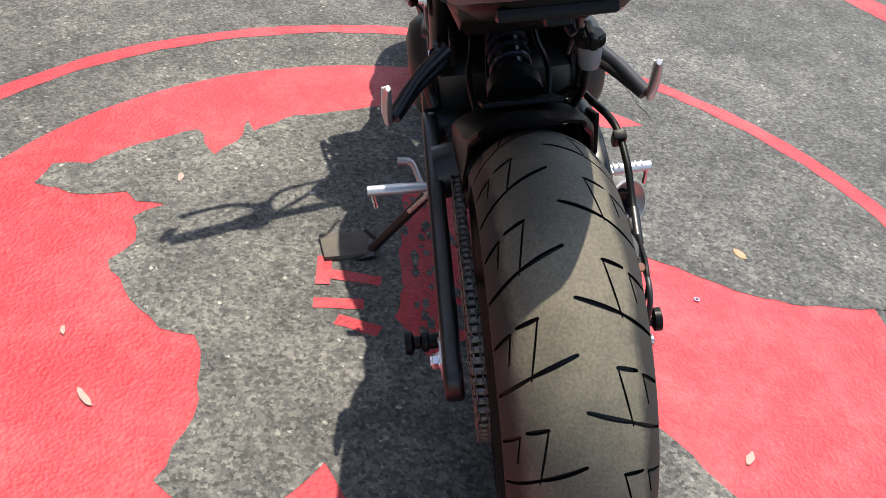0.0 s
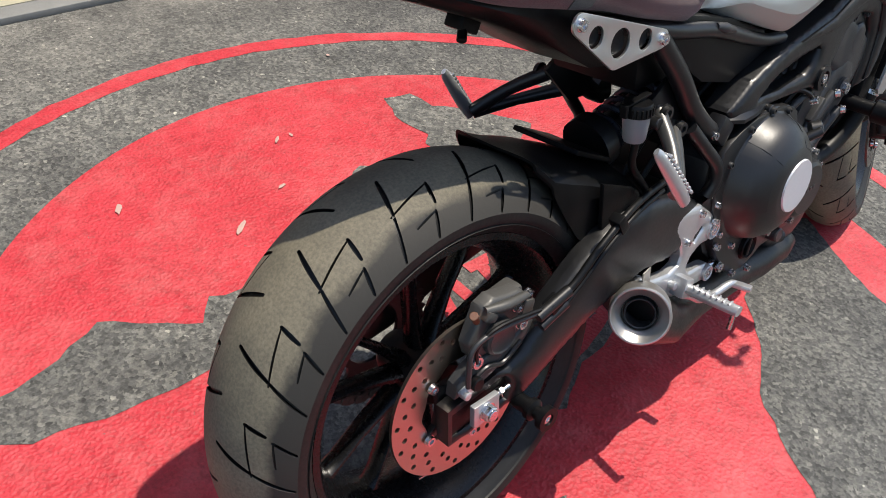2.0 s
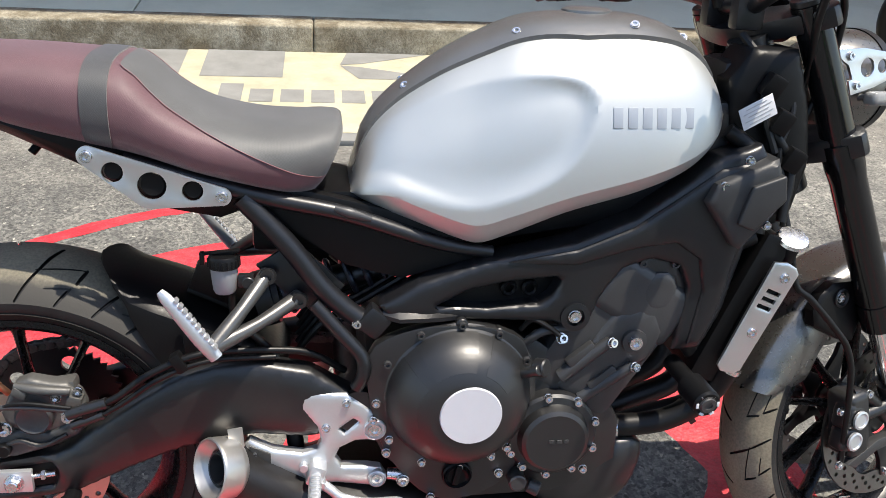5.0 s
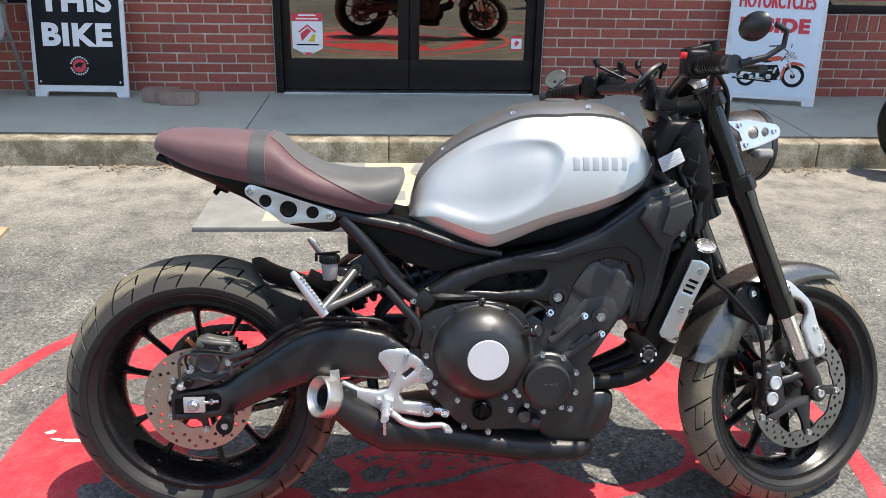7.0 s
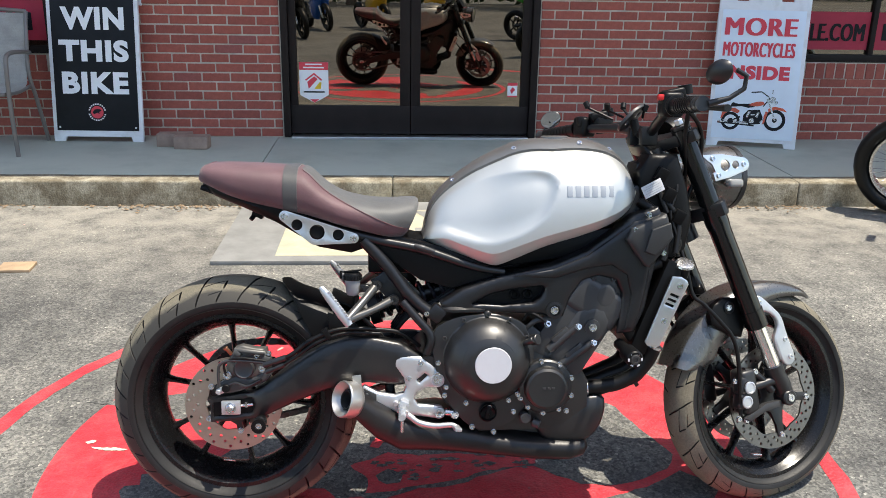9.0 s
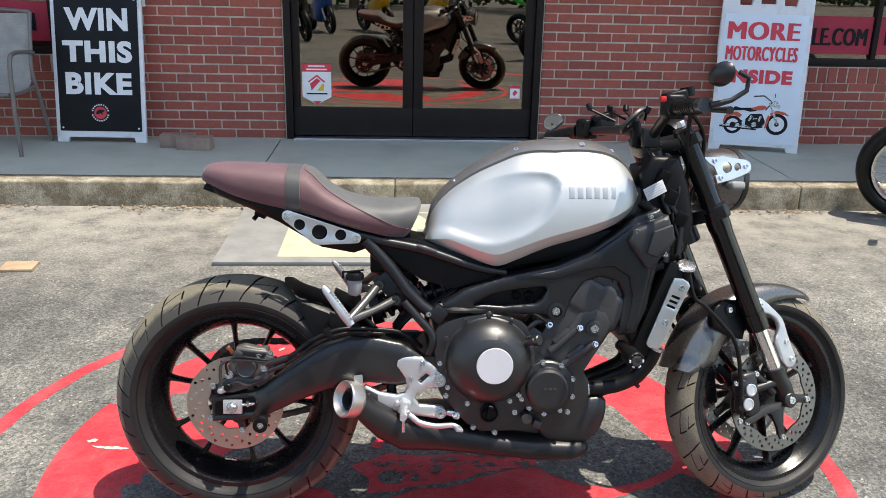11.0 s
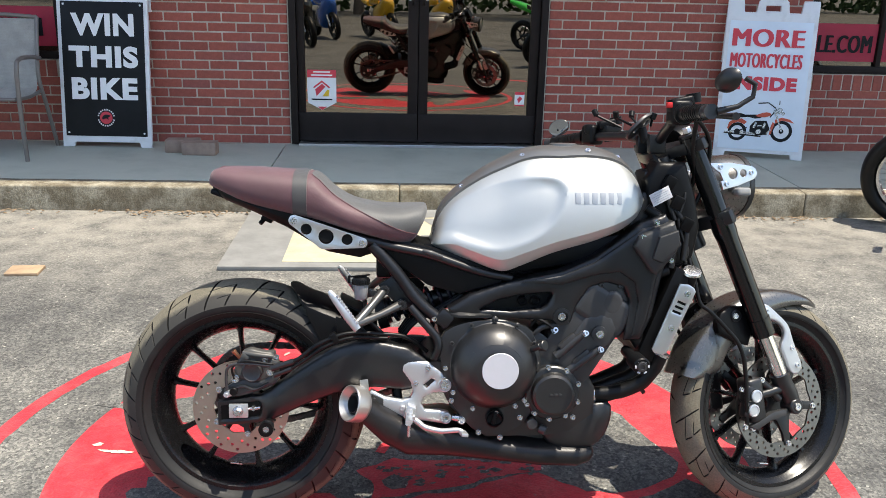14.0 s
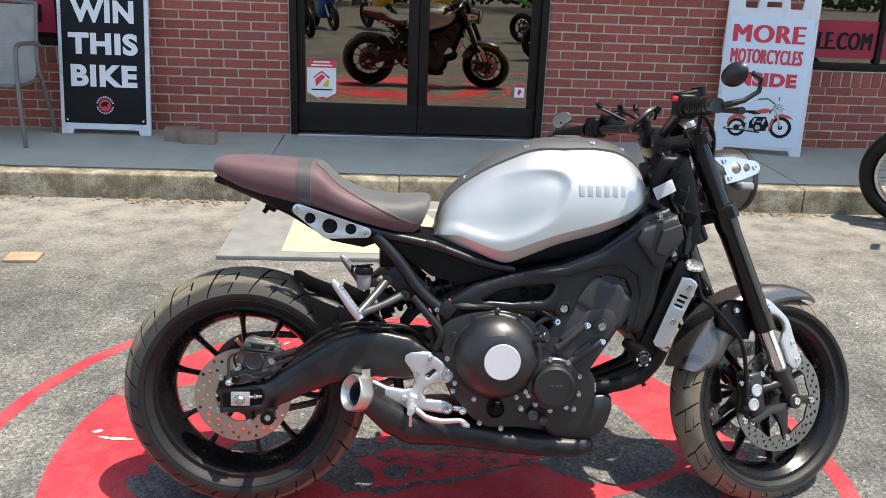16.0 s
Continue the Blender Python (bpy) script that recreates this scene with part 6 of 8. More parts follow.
ax = Vector((-0.80, -0.54, 0.26)).normalized()
tipm = Matrix.Translation((0.278, -0.170, 0.350)) @ Vector((0, -1, 0)).rotation_difference(ax).to_matrix().to_4x4() @ Matrix.Diagonal((0.9, 1.05, 0.9, 1))
part("muffler_tip", moved(lathe([(0.040, 0.038), (0.034, 0.0455), (0.029, 0.0490), (0.026, 0.0502), (0.001, 0.0505), (0.0, 0.0505), (-0.0025, 0.0495), (-0.0035, 0.0475), (-0.003, 0.0455), (-0.002, 0.0448), (0.003, 0.040), (0.010, 0.0325), (0.012, 0.0305), (0.020, 0.0300)], 64), tipm), MUFFLER_TIP, muff, "satin steel muffler end cap", sharp=24)
part("tip_tab", box((0.313, -0.150, 0.388), (0.021, 0.0025, 0.032), 0.001, (0, -5, 6)), MUFFLER_TIP, muff)
part("muffler_bore", moved(lathe([(0.018, 0.0302), (0.018, 0.027)], 36), tipm), PIPE, muff)
part("bore_tube", moved(lathe([(0.02, 0.0255), (0.009, 0.0255), (0.008, 0.0245), (0.009, 0.0232), (0.05, 0.0225), (0.05, 0)], 36), tipm), ENGINE_GREY, muff, sharp=30)

# rider's right foot rest, brake pedal and heel plate
HANGER = [(0.396, 0.428), (0.405, 0.440), (0.417, 0.449), (0.473, 0.445), (0.511, 0.415), (0.527, 0.402), (0.533, 0.386), (0.527, 0.371), (0.510, 0.366), (0.487, 0.366), (0.463, 0.354), (0.456, 0.338), (0.466, 0.322), (0.506, 0.319), (0.525, 0.315),
          (0.534, 0.300), (0.526, 0.286), (0.507, 0.286), (0.455, 0.294), (0.431, 0.288), (0.412, 0.300), (0.365, 0.322), (0.331, 0.346), (0.325, 0.366), (0.332, 0.373), (0.366, 0.355), (0.408, 0.347), (0.430, 0.353), (0.436, 0.368), (0.430, 0.392)]
hanger = part("foot_rest_hanger", puffed(HANGER, -0.129, -0.149, 0.012, 0.007, [[(0.462, 0.386), (0.483, 0.403), (0.491, 0.398), (0.470, 0.378)]], 0, 0.004), CAST, motorcycle, "cast aluminium foot rest hanger", sharp=30)
hanger.location = (-0.002, 0.014, -0.002)
part("hanger_boss", lathe([(-0.14, 0.0175), (-0.152, 0.0170), (-0.153, 0.0155), (-0.150, 0.0140), (-0.150, 0.0)], 28, (0.515, 0, 0.386)), CAST, hanger)
part("hanger_boss", lathe([(-0.14, 0.0145), (-0.153, 0.014), (-0.154, 0.0125), (-0.151, 0.011), (-0.151, 0.0)], 24, (0.519, 0, 0.301)), CAST, hanger)
part("heel_strip", slab([(0.332, 0.366), (0.362, 0.351), (0.362, 0.330), (0.334, 0.348)], -0.1505, -0.1465, bevel=0.0004), CALIPER_GREY, hanger)
part("peg_clevis", join(box((0.428, -0.158, 0.322), (0.024, 0.030, 0.034), 0.005, (0, 20, 0)), pin((0.41, -0.148, 0.329), 0.007, 0.012, 12), pin((0.436, -0.16, 0.312), 0.006, 0.02, 12)), CAST, hanger)
part("switch_rod", tube([(0.535, -0.135, 0.298), (0.562, -0.135, 0.295)], [0.009, 0.011], 14, 1), STEEL, hanger)
for x, z, r in ((0.515, 0.386, 0.0105), (0.519, 0.301, 0.0085), (0.559, 0.294, 0.009), (0.473, 0.431, 0.006), (0.443, 0.391, 0.006), (0.339, 0.352, 0.0035)):
    part("bolt", ring_bolt((x, -0.148, z), r, 0.006), STEEL, hanger)
part("foot_peg", tube([(0.428, -0.145, 0.322), (0.426, -0.20, 0.325), (0.424, -0.262, 0.328)], [0.0085, 0.0105, 0.0095], 12, 2, flat=0.7), CAST, hanger)
for k in range(7):
    part("peg_tooth", box((0.427, -0.185 - 0.010 * k, 0.3335), (0.013, 0.003, 0.0035), 0.0008), CAST, hanger)
part("peg_feeler", pin((0.424, -0.255, 0.325), 0.004, 0.035, 10, (0, 0.1, -1)), STEEL, hanger)
part("brake_pedal", tube([(0.43, -0.158, 0.306), (0.448, -0.168, 0.298), (0.467, -0.173, 0.285), (0.505, -0.176, 0.277), (0.547, -0.18, 0.280), (0.562, -0.184, 0.276)], [0.008, 0.0075, 0.007, 0.007, 0.0065, 0.005], 12), CAST, hanger, "forged brake pedal")
part("pedal_pad", box((0.560, -0.195, 0.277), (0.018, 0.034, 0.009), 0.003, (0, 10, 12)), CAST, hanger)
part("master_cylinder", tube([(0.41, -0.10, 0.40), (0.395, -0.105, 0.36), (0.40, -0.11, 0.325)], 0.013, 12, 1), PLASTIC, hanger)
lh = part("left_foot_rest", join(
    slab([(0.402, 0.436), (0.478, 0.446), (0.53, 0.388), (0.50, 0.366), (0.452, 0.352), (0.43, 0.30), (0.415, 0.31), (0.43, 0.392)], 0.128, 0.14, bevel=0.0015),
    tube([(0.428, 0.14, 0.322), (0.426, 0.20, 0.325), (0.424, 0.262, 0.328)], [0.0085, 0.0105, 0.0095], 12, 2, flat=0.7)), CAST, motorcycle, "cast aluminium left foot rest")
part("peg_feeler", pin((0.424, 0.255, 0.325), 0.004, 0.035, 10, (0, -0.1, -1)), STEEL, lh)
part("gear_lever", tube([(0.43, 0.15, 0.30), (0.50, 0.165, 0.28), (0.565, 0.18, 0.285), (0.57, 0.21, 0.29)], 0.008, 10), CAST, lh)
# pillion pegs on their hangers
for sg in (-1, 1):
    hm, lab = (FRAME_BLACK, "black pillion foot rest hanger") if sg > 0 else (HANGER_GREY, "grey pillion foot rest hanger")
    ph = part("pillion_hanger", join(
        tube([(0.362, sg * 0.10, 0.622), (0.33, sg * 0.15, 0.59), (0.292, sg * 0.19, 0.552)], [0.012, 0.010, 0.012], 12, 3),
        tube([(0.405, sg * 0.10, 0.585), (0.35, sg * 0.15, 0.567), (0.292, sg * 0.19, 0.552)], [0.012, 0.009, 0.012], 12, 3)), hm, motorcycle, lab)
    part("hanger_plate", slab([(0.345, 0.632), (0.362, 0.642), (0.40, 0.668), (0.47, 0.60), (0.44, 0.565), (0.405, 0.568)], sg * 0.096, sg * 0.088, bevel=0.002), FRAME_BLACK, ph)
    part("bolt", ring_bolt((0.362, sg * 0.112, 0.622), 0.0115, 0.008, (0, sg, 0)), MATT_BLACK, ph)
    part("bolt", ring_bolt((0.405, sg * 0.112, 0.585), 0.0115, 0.008, (0, sg, 0)), MATT_BLACK, ph)
    part("pillion_peg", tube([(0.298, sg * 0.20, 0.542), (0.28, sg * 0.199, 0.567), (0.258, sg * 0.196, 0.597), (0.237, sg * 0.192, 0.625), (0.230, sg * 0.19, 0.634)], [0.0095, 0.0115, 0.0105, 0.0085, 0.005], 12, 2, flat=0.7), CAST, ph, "folded metal foot peg")
    for k in range(10):
        part("peg_tooth", box((0.2975 - 0.0052 * k, sg * (0.203 - 0.0009 * k), 0.560 + 0.0070 * k), (0.006, 0.012, 0.0042), 0.0008, (0, 54, 0)), CAST, ph)
# rear brake fluid reservoir
resv = part("fluid_reservoir", lathe([(0.0, 0), (0.0, 0.014), (0.004, 0.016), (0.030, 0.0185), (0.038, 0.0185)], 28), CLEAR_PLASTIC, motorcycle, "frosted brake fluid reservoir")
RV = Matrix.Translation((0.303, -0.107, 0.598)) @ Matrix.Rotation(radians(90), 4, "X")
resv.data.transform(RV)
part("reservoir_cap", join(moved(lathe([(0.038, 0.0), (0.038, 0.0215), (0.052, 0.021), (0.055, 0.019), (0.055, 0)], 28), RV), box((0.303, -0.107, 0.655), (0.03, 0.006, 0.006), 0.001)), PLASTIC, resv)
for k in range(20):
    a = 2 * math.pi * k / 20
    part("cap_rib", box((0.303 + 0.0215 * math.cos(a), -0.107 + 0.0215 * math.sin(a), 0.643), (0.0026, 0.0026, 0.011), 0.0005), PLASTIC, resv)
part("cap_clip", join(box((0.298, -0.107, 0.657), (0.055, 0.010, 0.003), 0.001, (0, -6, 0)), box((0.274, -0.107, 0.648), (0.006, 0.010, 0.018), 0.001)), PLASTIC, resv)
part("reservoir_bracket", join(box((0.332, -0.108, 0.615), (0.022, 0.012, 0.020), 0.004), pin((0.336, -0.112, 0.616), 0.009, 0.012, 16)), MATT_BLACK, resv)
part("reservoir_hose", tube([(0.312, -0.105, 0.595), (0.318, -0.10, 0.55), (0.37, -0.095, 0.49), (0.405, -0.10, 0.42)], 0.006, 10), RUBBER, resv)
# side stand
stand = part("side_stand", join(tube([(0.56, 0.10, 0.27), (0.575, 0.19, 0.17), (0.585, 0.29, 0.065)], [0.013, 0.011, 0.010], 12, 3), box((0.588, 0.305, 0.062), (0.06, 0.045, 0.008), 0.003, (-10, 0, 0))), MATT_BLACK, motorcycle, "black side stand, folded out")
part("stand_spring", tube([(0.555, 0.13, 0.24), (0.57, 0.20, 0.165)], 0.006, 8, 0), STEEL, stand)
part("stand_tang", tube([(0.58, 0.27, 0.085), (0.62, 0.30, 0.09)], 0.005, 8, 0), MATT_BLACK, stand)

# radiator with aluminium side guards
WATER = [(0.895, -0.11, 0.350), (0.965, -0.118, 0.360), (1.017, -0.125, 0.388), (1.046, -0.132, 0.425), (1.062, -0.138, 0.465)]
rad = part("radiator", box((1.062, 0, 0.565), (0.045, 0.29, 0.25), 0.006, (0, 22, 0)), PLASTIC, motorcycle, "black radiator core")
for k in range(12):
    part("fin", box((1.085 + 0.035 - 0.0078 * k, 0, 0.655 - 0.0165 * k), (0.004, 0.26, 0.004), 0.0008, (0, 22, 0)), MATT_BLACK, rad)
for sg in (-1, 1):
    g = part("radiator_guard", puffed([(1.092, 0.650), (1.115, 0.648), (1.128, 0.640), (1.133, 0.630), (1.066, 0.474), (1.056, 0.468), (1.034, 0.474), (1.028, 0.484)], sg * 0.161, sg * 0.167, 0.004, 0.0015,
        [[(1.080 + dx, 0.588 + dz), (1.083 + dx, 0.594 + dz), (1.105 + dx, 0.585 + dz), (1.102 + dx, 0.579 + dz)] for dx, dz in ((0, 0.003), (-0.0058, -0.0088), (0.0058, 0.0148))], 0, 0.004), ALU, rad, "slotted aluminium radiator guard")
    # black plate added behind the slots so that they look shaded
    part("slot_shade_plate", slab([(1.09, 0.63), (1.12, 0.62), (1.07, 0.49), (1.04, 0.50)], sg * 0.158, sg * 0.148, bevel=0.001), PLASTIC, g)
    for x, z in ((1.111, 0.625), (1.074, 0.537)):
        part("bolt", ring_bolt((x, sg * 0.166, z), 0.0072, 0.005, (0, sg, 0)), STEEL, g)
part("radiator_cap", join(lathe([(0, 0), (0, 0.015), (-0.004, 0.021), (-0.009, 0.019), (-0.011, 0.0)], 28, (0, 0, 0))), STEEL, rad, "bare metal radiator cap").data.transform(Matrix.Translation((1.130, -0.136, 0.672)) @ Matrix.Rotation(radians(-62), 4, "X") @ Matrix.Diagonal((1.2, 1.0, 1.2, 1)))
part("filler_neck", tube([(1.126, -0.125, 0.640), (1.130, -0.135, 0.672)], 0.017, 14, 0), PLASTIC, rad)
for k, (y, dx) in enumerate(((-0.13, 0), (-0.10, 0.02), (0.1, 0))):
    part("coolant_hose", tube([(1.07 + dx, y, 0.68), (1.03 + dx, y, 0.66), (0.98, y * 0.9, 0.60), (0.95, y * 0.8, 0.56)], 0.014, 12), RUBBER, rad)
part("coolant_hose", tube(WATER, 0.0185, 16), RUBBER, rad)
for q in (0, 4):
    part("hose_clip", tube([Vector(WATER[q]) - (Vector(WATER[min(q + 1, 4)]) - Vector(WATER[max(q - 1, 0)])).normalized() * 0.004, Vector(WATER[q]) + (Vector(WATER[min(q + 1, 4)]) - Vector(WATER[max(q - 1, 0)])).normalized() * 0.004], 0.0205, 16, 0), STEEL, rad)
rad.location = (0.006, 0.021, -0.005)
# electrics box at the steering head
relay = part("relay_box", puffed([(0.975, 0.738), (0.988, 0.765), (1.03, 0.785), (1.074, 0.803), (1.094, 0.745), (1.072, 0.712), (1.035, 0.668), (1.022, 0.674)], -0.095, -0.158, 0.014, 0.012), RELAY_GREY, motorcycle, "grey-black plastic electrics box")
part("relay_panel", slab([(1.02, 0.71), (1.035, 0.765), (1.082, 0.782), (1.088, 0.745), (1.045, 0.70)], -0.165, -0.150, bevel=0.004, seg=3), RELAY_GREY, relay)
for x, z in ((0.998, 0.763), (1.030, 0.80), (1.055, 0.765), (1.07, 0.705)):
    part("bolt", join(ring_bolt((x, -0.148, z), 0.0062, 0.008)), STEEL, relay)
part("wire_loom", tube([(1.02, -0.09, 0.83), (1.06, -0.10, 0.80), (1.09, -0.10, 0.74), (1.08, -0.11, 0.68)], 0.012, 10), RUBBER, relay)
part("wire_loom", tube([(1.05, -0.05, 0.90), (1.08, -0.09, 0.84), (1.12, -0.10, 0.78), (1.11, -0.12, 0.70)], 0.008, 10), RUBBER, relay)
for k, pts in enumerate([[(1.09, -0.04, 0.93), (1.12, -0.08, 0.87), (1.10, -0.10, 0.80), (1.115, -0.11, 0.74), (1.12, -0.11, 0.69)], [(1.05, -0.03, 0.96), (1.07, -0.07, 0.92), (1.07, -0.09, 0.86), (1.09, -0.105, 0.80)]]):
    part("wire_loom", tube(pts, (0.0045, 0.006)[k], 8), RUBBER, relay)
# black backing, added to make the gaps at the steering head dark
part("dark_head_backing", puffed([(1.02, 0.90), (1.05, 0.945), (1.12, 0.945), (1.15, 0.86), (1.165, 0.78), (1.15, 0.70), (1.10, 0.66), (1.05, 0.68), (1.03, 0.78)], 0.0, -0.085, 0.03, 0.02), PLASTIC, relay)
for x, y, z in ((1.095, -0.10, 0.845), (1.075, -0.095, 0.895), (1.12, -0.105, 0.79)):
    part("plug", box((x, y, z), (0.028, 0.02, 0.034), 0.004, (10, 25, 0)), PLASTIC, relay)
part("horn", moved(lathe([(-0.01, 0.0), (-0.012, 0.018), (-0.006, 0.034), (0.0, 0.036), (0.012, 0.03), (0.012, 0)], 28), Matrix.Translation((1.10, -0.085, 0.72)) @ Matrix.Rotation(radians(-25), 4, "Z")), MATT_BLACK, relay)
part("hang_tag", box((1.047, -0.118, 0.862), (0.056, 0.0015, 0.032), 0.0004, (0, -26, 8)), WHITE_LABEL, motorcycle, "white paper tag with faint grey lines")
for k in range(5):
    part("tag_line", moved(box((0, -0.0012, 0.011 - 0.0055 * k), (0.046 if k % 2 else 0.034, 0.0004, 0.0012), 0), Matrix.Translation((1.047, -0.118, 0.862)) @ Euler((0, radians(-26), radians(8))).to_matrix().to_4x4()), DECAL_GREY, motorcycle, flat=True)

# ---- steered front end ----
def fork_at(z, y=0.0, f=0.0):
    return Vector((HUB.x - (z - HUB.z) * math.tan(radians(RAKE)) + f, y, z))


fork = None
for sg in (-1, 1):
    y = sg * 0.104
    outer = steered(join(tube([fork_at(1.0, y), fork_at(0.80, y)], 0.0265, 24, 0), tube([fork_at(0.80, y), fork_at(0.76, y), fork_at(0.74, y), fork_at(0.50, y)], [0.0305, 0.0305, 0.028, 0.0275], 24, 0), tube([fork_at(0.53, y), fork_at(0.485, y)], [0.0298, 0.0292], 24, 0)))
    if fork is None:
        fork = part("front_fork", outer, FORK_BLACK, motorcycle, "black upside-down front fork with chrome sliders")
    else:
        part("fork_leg", outer, FORK_BLACK, fork)
    part("slider", steered(tube([fork_at(0.49, y), fork_at(0.365, y)], 0.0205, 24, 0)), CHROME, fork, "chromed fork slider")
    part("axle_lug", steered(join(tube([fork_at(0.378, y), fork_at(0.35, y), fork_at(0.325, y, 0.006), fork_at(0.285, y, 0.004)], [0.026, 0.025, 0.024, 0.022], 20, 3), pin((HUB.x, y * 0.8, HUB.z), 0.021, 0.045, 22, (0, sg, 0)),
        tube([fork_at(0.34, y, -0.01), fork_at(0.33, y, -0.06), fork_at(0.325, y, -0.10)], [0.015, 0.012, 0.010], 12, 2))), MATT_BLACK, fork)
    part("axle_end", steered(join(ring_bolt((HUB.x, sg * 0.126, HUB.z), 0.0105, 0.006, (0, sg, 0)))), STEEL, fork)
    part("fork_cap", steered(pin(fork_at(1.0, y), 0.0255, 0.010, 24, axis_up)), FRAME_BLACK, fork)
    part("preload_nut", steered(pin(fork_at(1.01, y), 0.0115, 0.016, 6, axis_up)), ALU, fork, "bare aluminium adjuster nut")
    # caliper with two pale piston caps
    cq = part("front_caliper", steered(join(box((HUB.x - 0.117, sg * 0.088, HUB.z + 0.022), (0.05, 0.055, 0.12), 0.014, (0, -8, 0), 3), box((HUB.x - 0.130, sg * 0.098, HUB.z + 0.04), (0.045, 0.036, 0.05), 0.012, (0, 10, 0), 3), box((HUB.x - 0.132, sg * 0.098, HUB.z - 0.002), (0.045, 0.036, 0.045), 0.012, (0, 10, 0), 3), box((HUB.x - 0.10, sg * 0.08, HUB.z + 0.06), (0.05, 0.03, 0.03), 0.008, (0, 30, 0)))), MATT_BLACK, motorcycle, "black front brake caliper")
    for dz in (0.0, 0.040):
        part("piston_cap", steered(moved(lathe([(0, 0.0165), (-0.004, 0.0165), (-0.005, 0.013), (-0.003, 0.012), (-0.003, 0)], 24), Matrix.Translation((HUB.x - 0.135 + dz * 0.23, sg * 0.118, HUB.z - 0.001 + dz * 0.92)) @ Matrix.Rotation(0 if sg < 0 else math.pi, 4, "Z"))), CAST, cq, "pale round piston cap")
    for dx, dz in ((-0.155, -0.045), (-0.165, 0.055), (-0.10, 0.075)):
        part("bolt", steered(ring_bolt((HUB.x + dx, sg * 0.108, HUB.z + dz), 0.007, 0.006, (0, sg, 0))), STEEL, cq)
    part("caliper_arm", steered(slab([(HUB.x - 0.140, HUB.z - 0.045), (HUB.x - 0.07, HUB.z - 0.012), (HUB.x - 0.02, HUB.z - 0.006), (HUB.x - 0.015, HUB.z - 0.022), (HUB.x - 0.07, HUB.z - 0.032), (HUB.x - 0.12, HUB.z - 0.055)], sg * 0.116, sg * 0.098, bevel=0.003)), ENGINE_GREY, cq)
    part("upper_arm", steered(tube([(HUB.x - 0.13, sg * 0.098, HUB.z + 0.075), (HUB.x - 0.09, sg * 0.102, HUB.z + 0.065), (HUB.x - 0.04, sg * 0.102, HUB.z + 0.02)], [0.012, 0.010, 0.012], 12)), MATT_BLACK, cq)
    part("brake_hose", steered(tube([(HUB.x - 0.145, sg * 0.105, HUB.z - 0.04), (1.240, sg * 0.122, 0.401), (1.221, sg * 0.125, 0.462), (1.191, sg * 0.121, 0.501), (1.142, sg * 0.113, 0.552), (1.116, sg * 0.103, 0.577), (1.103, sg * 0.100, 0.634), (1.095, sg * 0.085, 0.699), (1.11, sg * 0.05, 0.76)], 0.0055, 10)), RUBBER, fork)
    # silver fork brace beside the mudguard
    STAY = [(1.302, 0.558), (1.312, 0.565), (1.325, 0.563), (1.355, 0.540), (1.390, 0.508), (1.406, 0.467), (1.420, 0.432), (1.433, 0.402), (1.430, 0.384), (1.412, 0.374), (1.393, 0.386), (1.379, 0.419), (1.368, 0.452), (1.378, 0.482), (1.370, 0.504), (1.348, 0.520), (1.318, 0.530)]
    part("guard_stay", steered(slab(STAY, sg * 0.114, sg * 0.098, bevel=0.005, smooth=3, seg=3)), CAST, fork, "cast silver mudguard stay")
    for x, z in ((1.317, 0.549), (1.400, 0.446), (1.417, 0.399)):
        part("bolt", steered(ring_bolt((x, sg * 0.114, z), 0.0062, 0.005, (0, sg, 0))), STEEL, fork)

# front mudguard
rings = []
for k in range(31):
    a = radians(58 + 104 * k / 30)
    w = 0.058 + 0.012 * math.sin(math.pi * k / 30) - 0.03 * max(0, 1 - k / 5) ** 2
    drop = 0.055 + 0.05 * max(0, (k - 15) / 15) - 0.045 * max(0, 1 - k / 11) - 0.075 * max(0, (k - 26) / 4) ** 2
    prof = []
    for j in range(17):
        u = -1 + 2 * j / 16
        y = w * math.copysign(min(1, abs(u) * 1.25), u)
        rr = 0.313 - drop * max(0.0, (abs(u) - 0.55) / 0.45) ** 1.3
        prof.append((y, rr))
    ring = [Vector((HUB.x + rr * math.cos(a), y, HUB.z + rr * math.sin(a))) for y, rr in prof]
    ring += [Vector((HUB.x + (rr - 0.0035) * math.cos(a), y * 0.955, HUB.z + (rr - 0.0035) * math.sin(a))) for y, rr in prof[::-1]]
    rings.append(ring)
fguard = part("front_mudguard", moved(steered(skin(rings)), LOWER), FENDER, motorcycle, "dark grey metallic front mudguard", sharp=55)
for sg in (-1, 1):
    part("guard_mount", steered(puffed([(1.186, 0.520), (1.200, 0.545), (1.228, 0.562), (1.290, 0.560), (1.300, 0.50), (1.285, 0.455), (1.25, 0.462), (1.215, 0.480), (1.192, 0.492)], sg * 0.062, sg * 0.084, 0.010, 0.006, (), 0, 0.006)), PLASTIC, fguard)
    part("mount_ring", steered(moved(lathe([(0, 0.016), (-0.004, 0.016), (-0.005, 0.013), (-0.001, 0.011)], 24), Matrix.Translation((1.243, sg * 0.083, 0.536)) @ Matrix.Rotation(0 if sg < 0 else math.pi, 4, "Z"))), MATT_BLACK, fguard)
    part("bolt", steered(ring_bolt((1.243, sg * 0.083, 0.536), 0.0075, 0.004, (0, sg, 0))), STEEL, fguard)

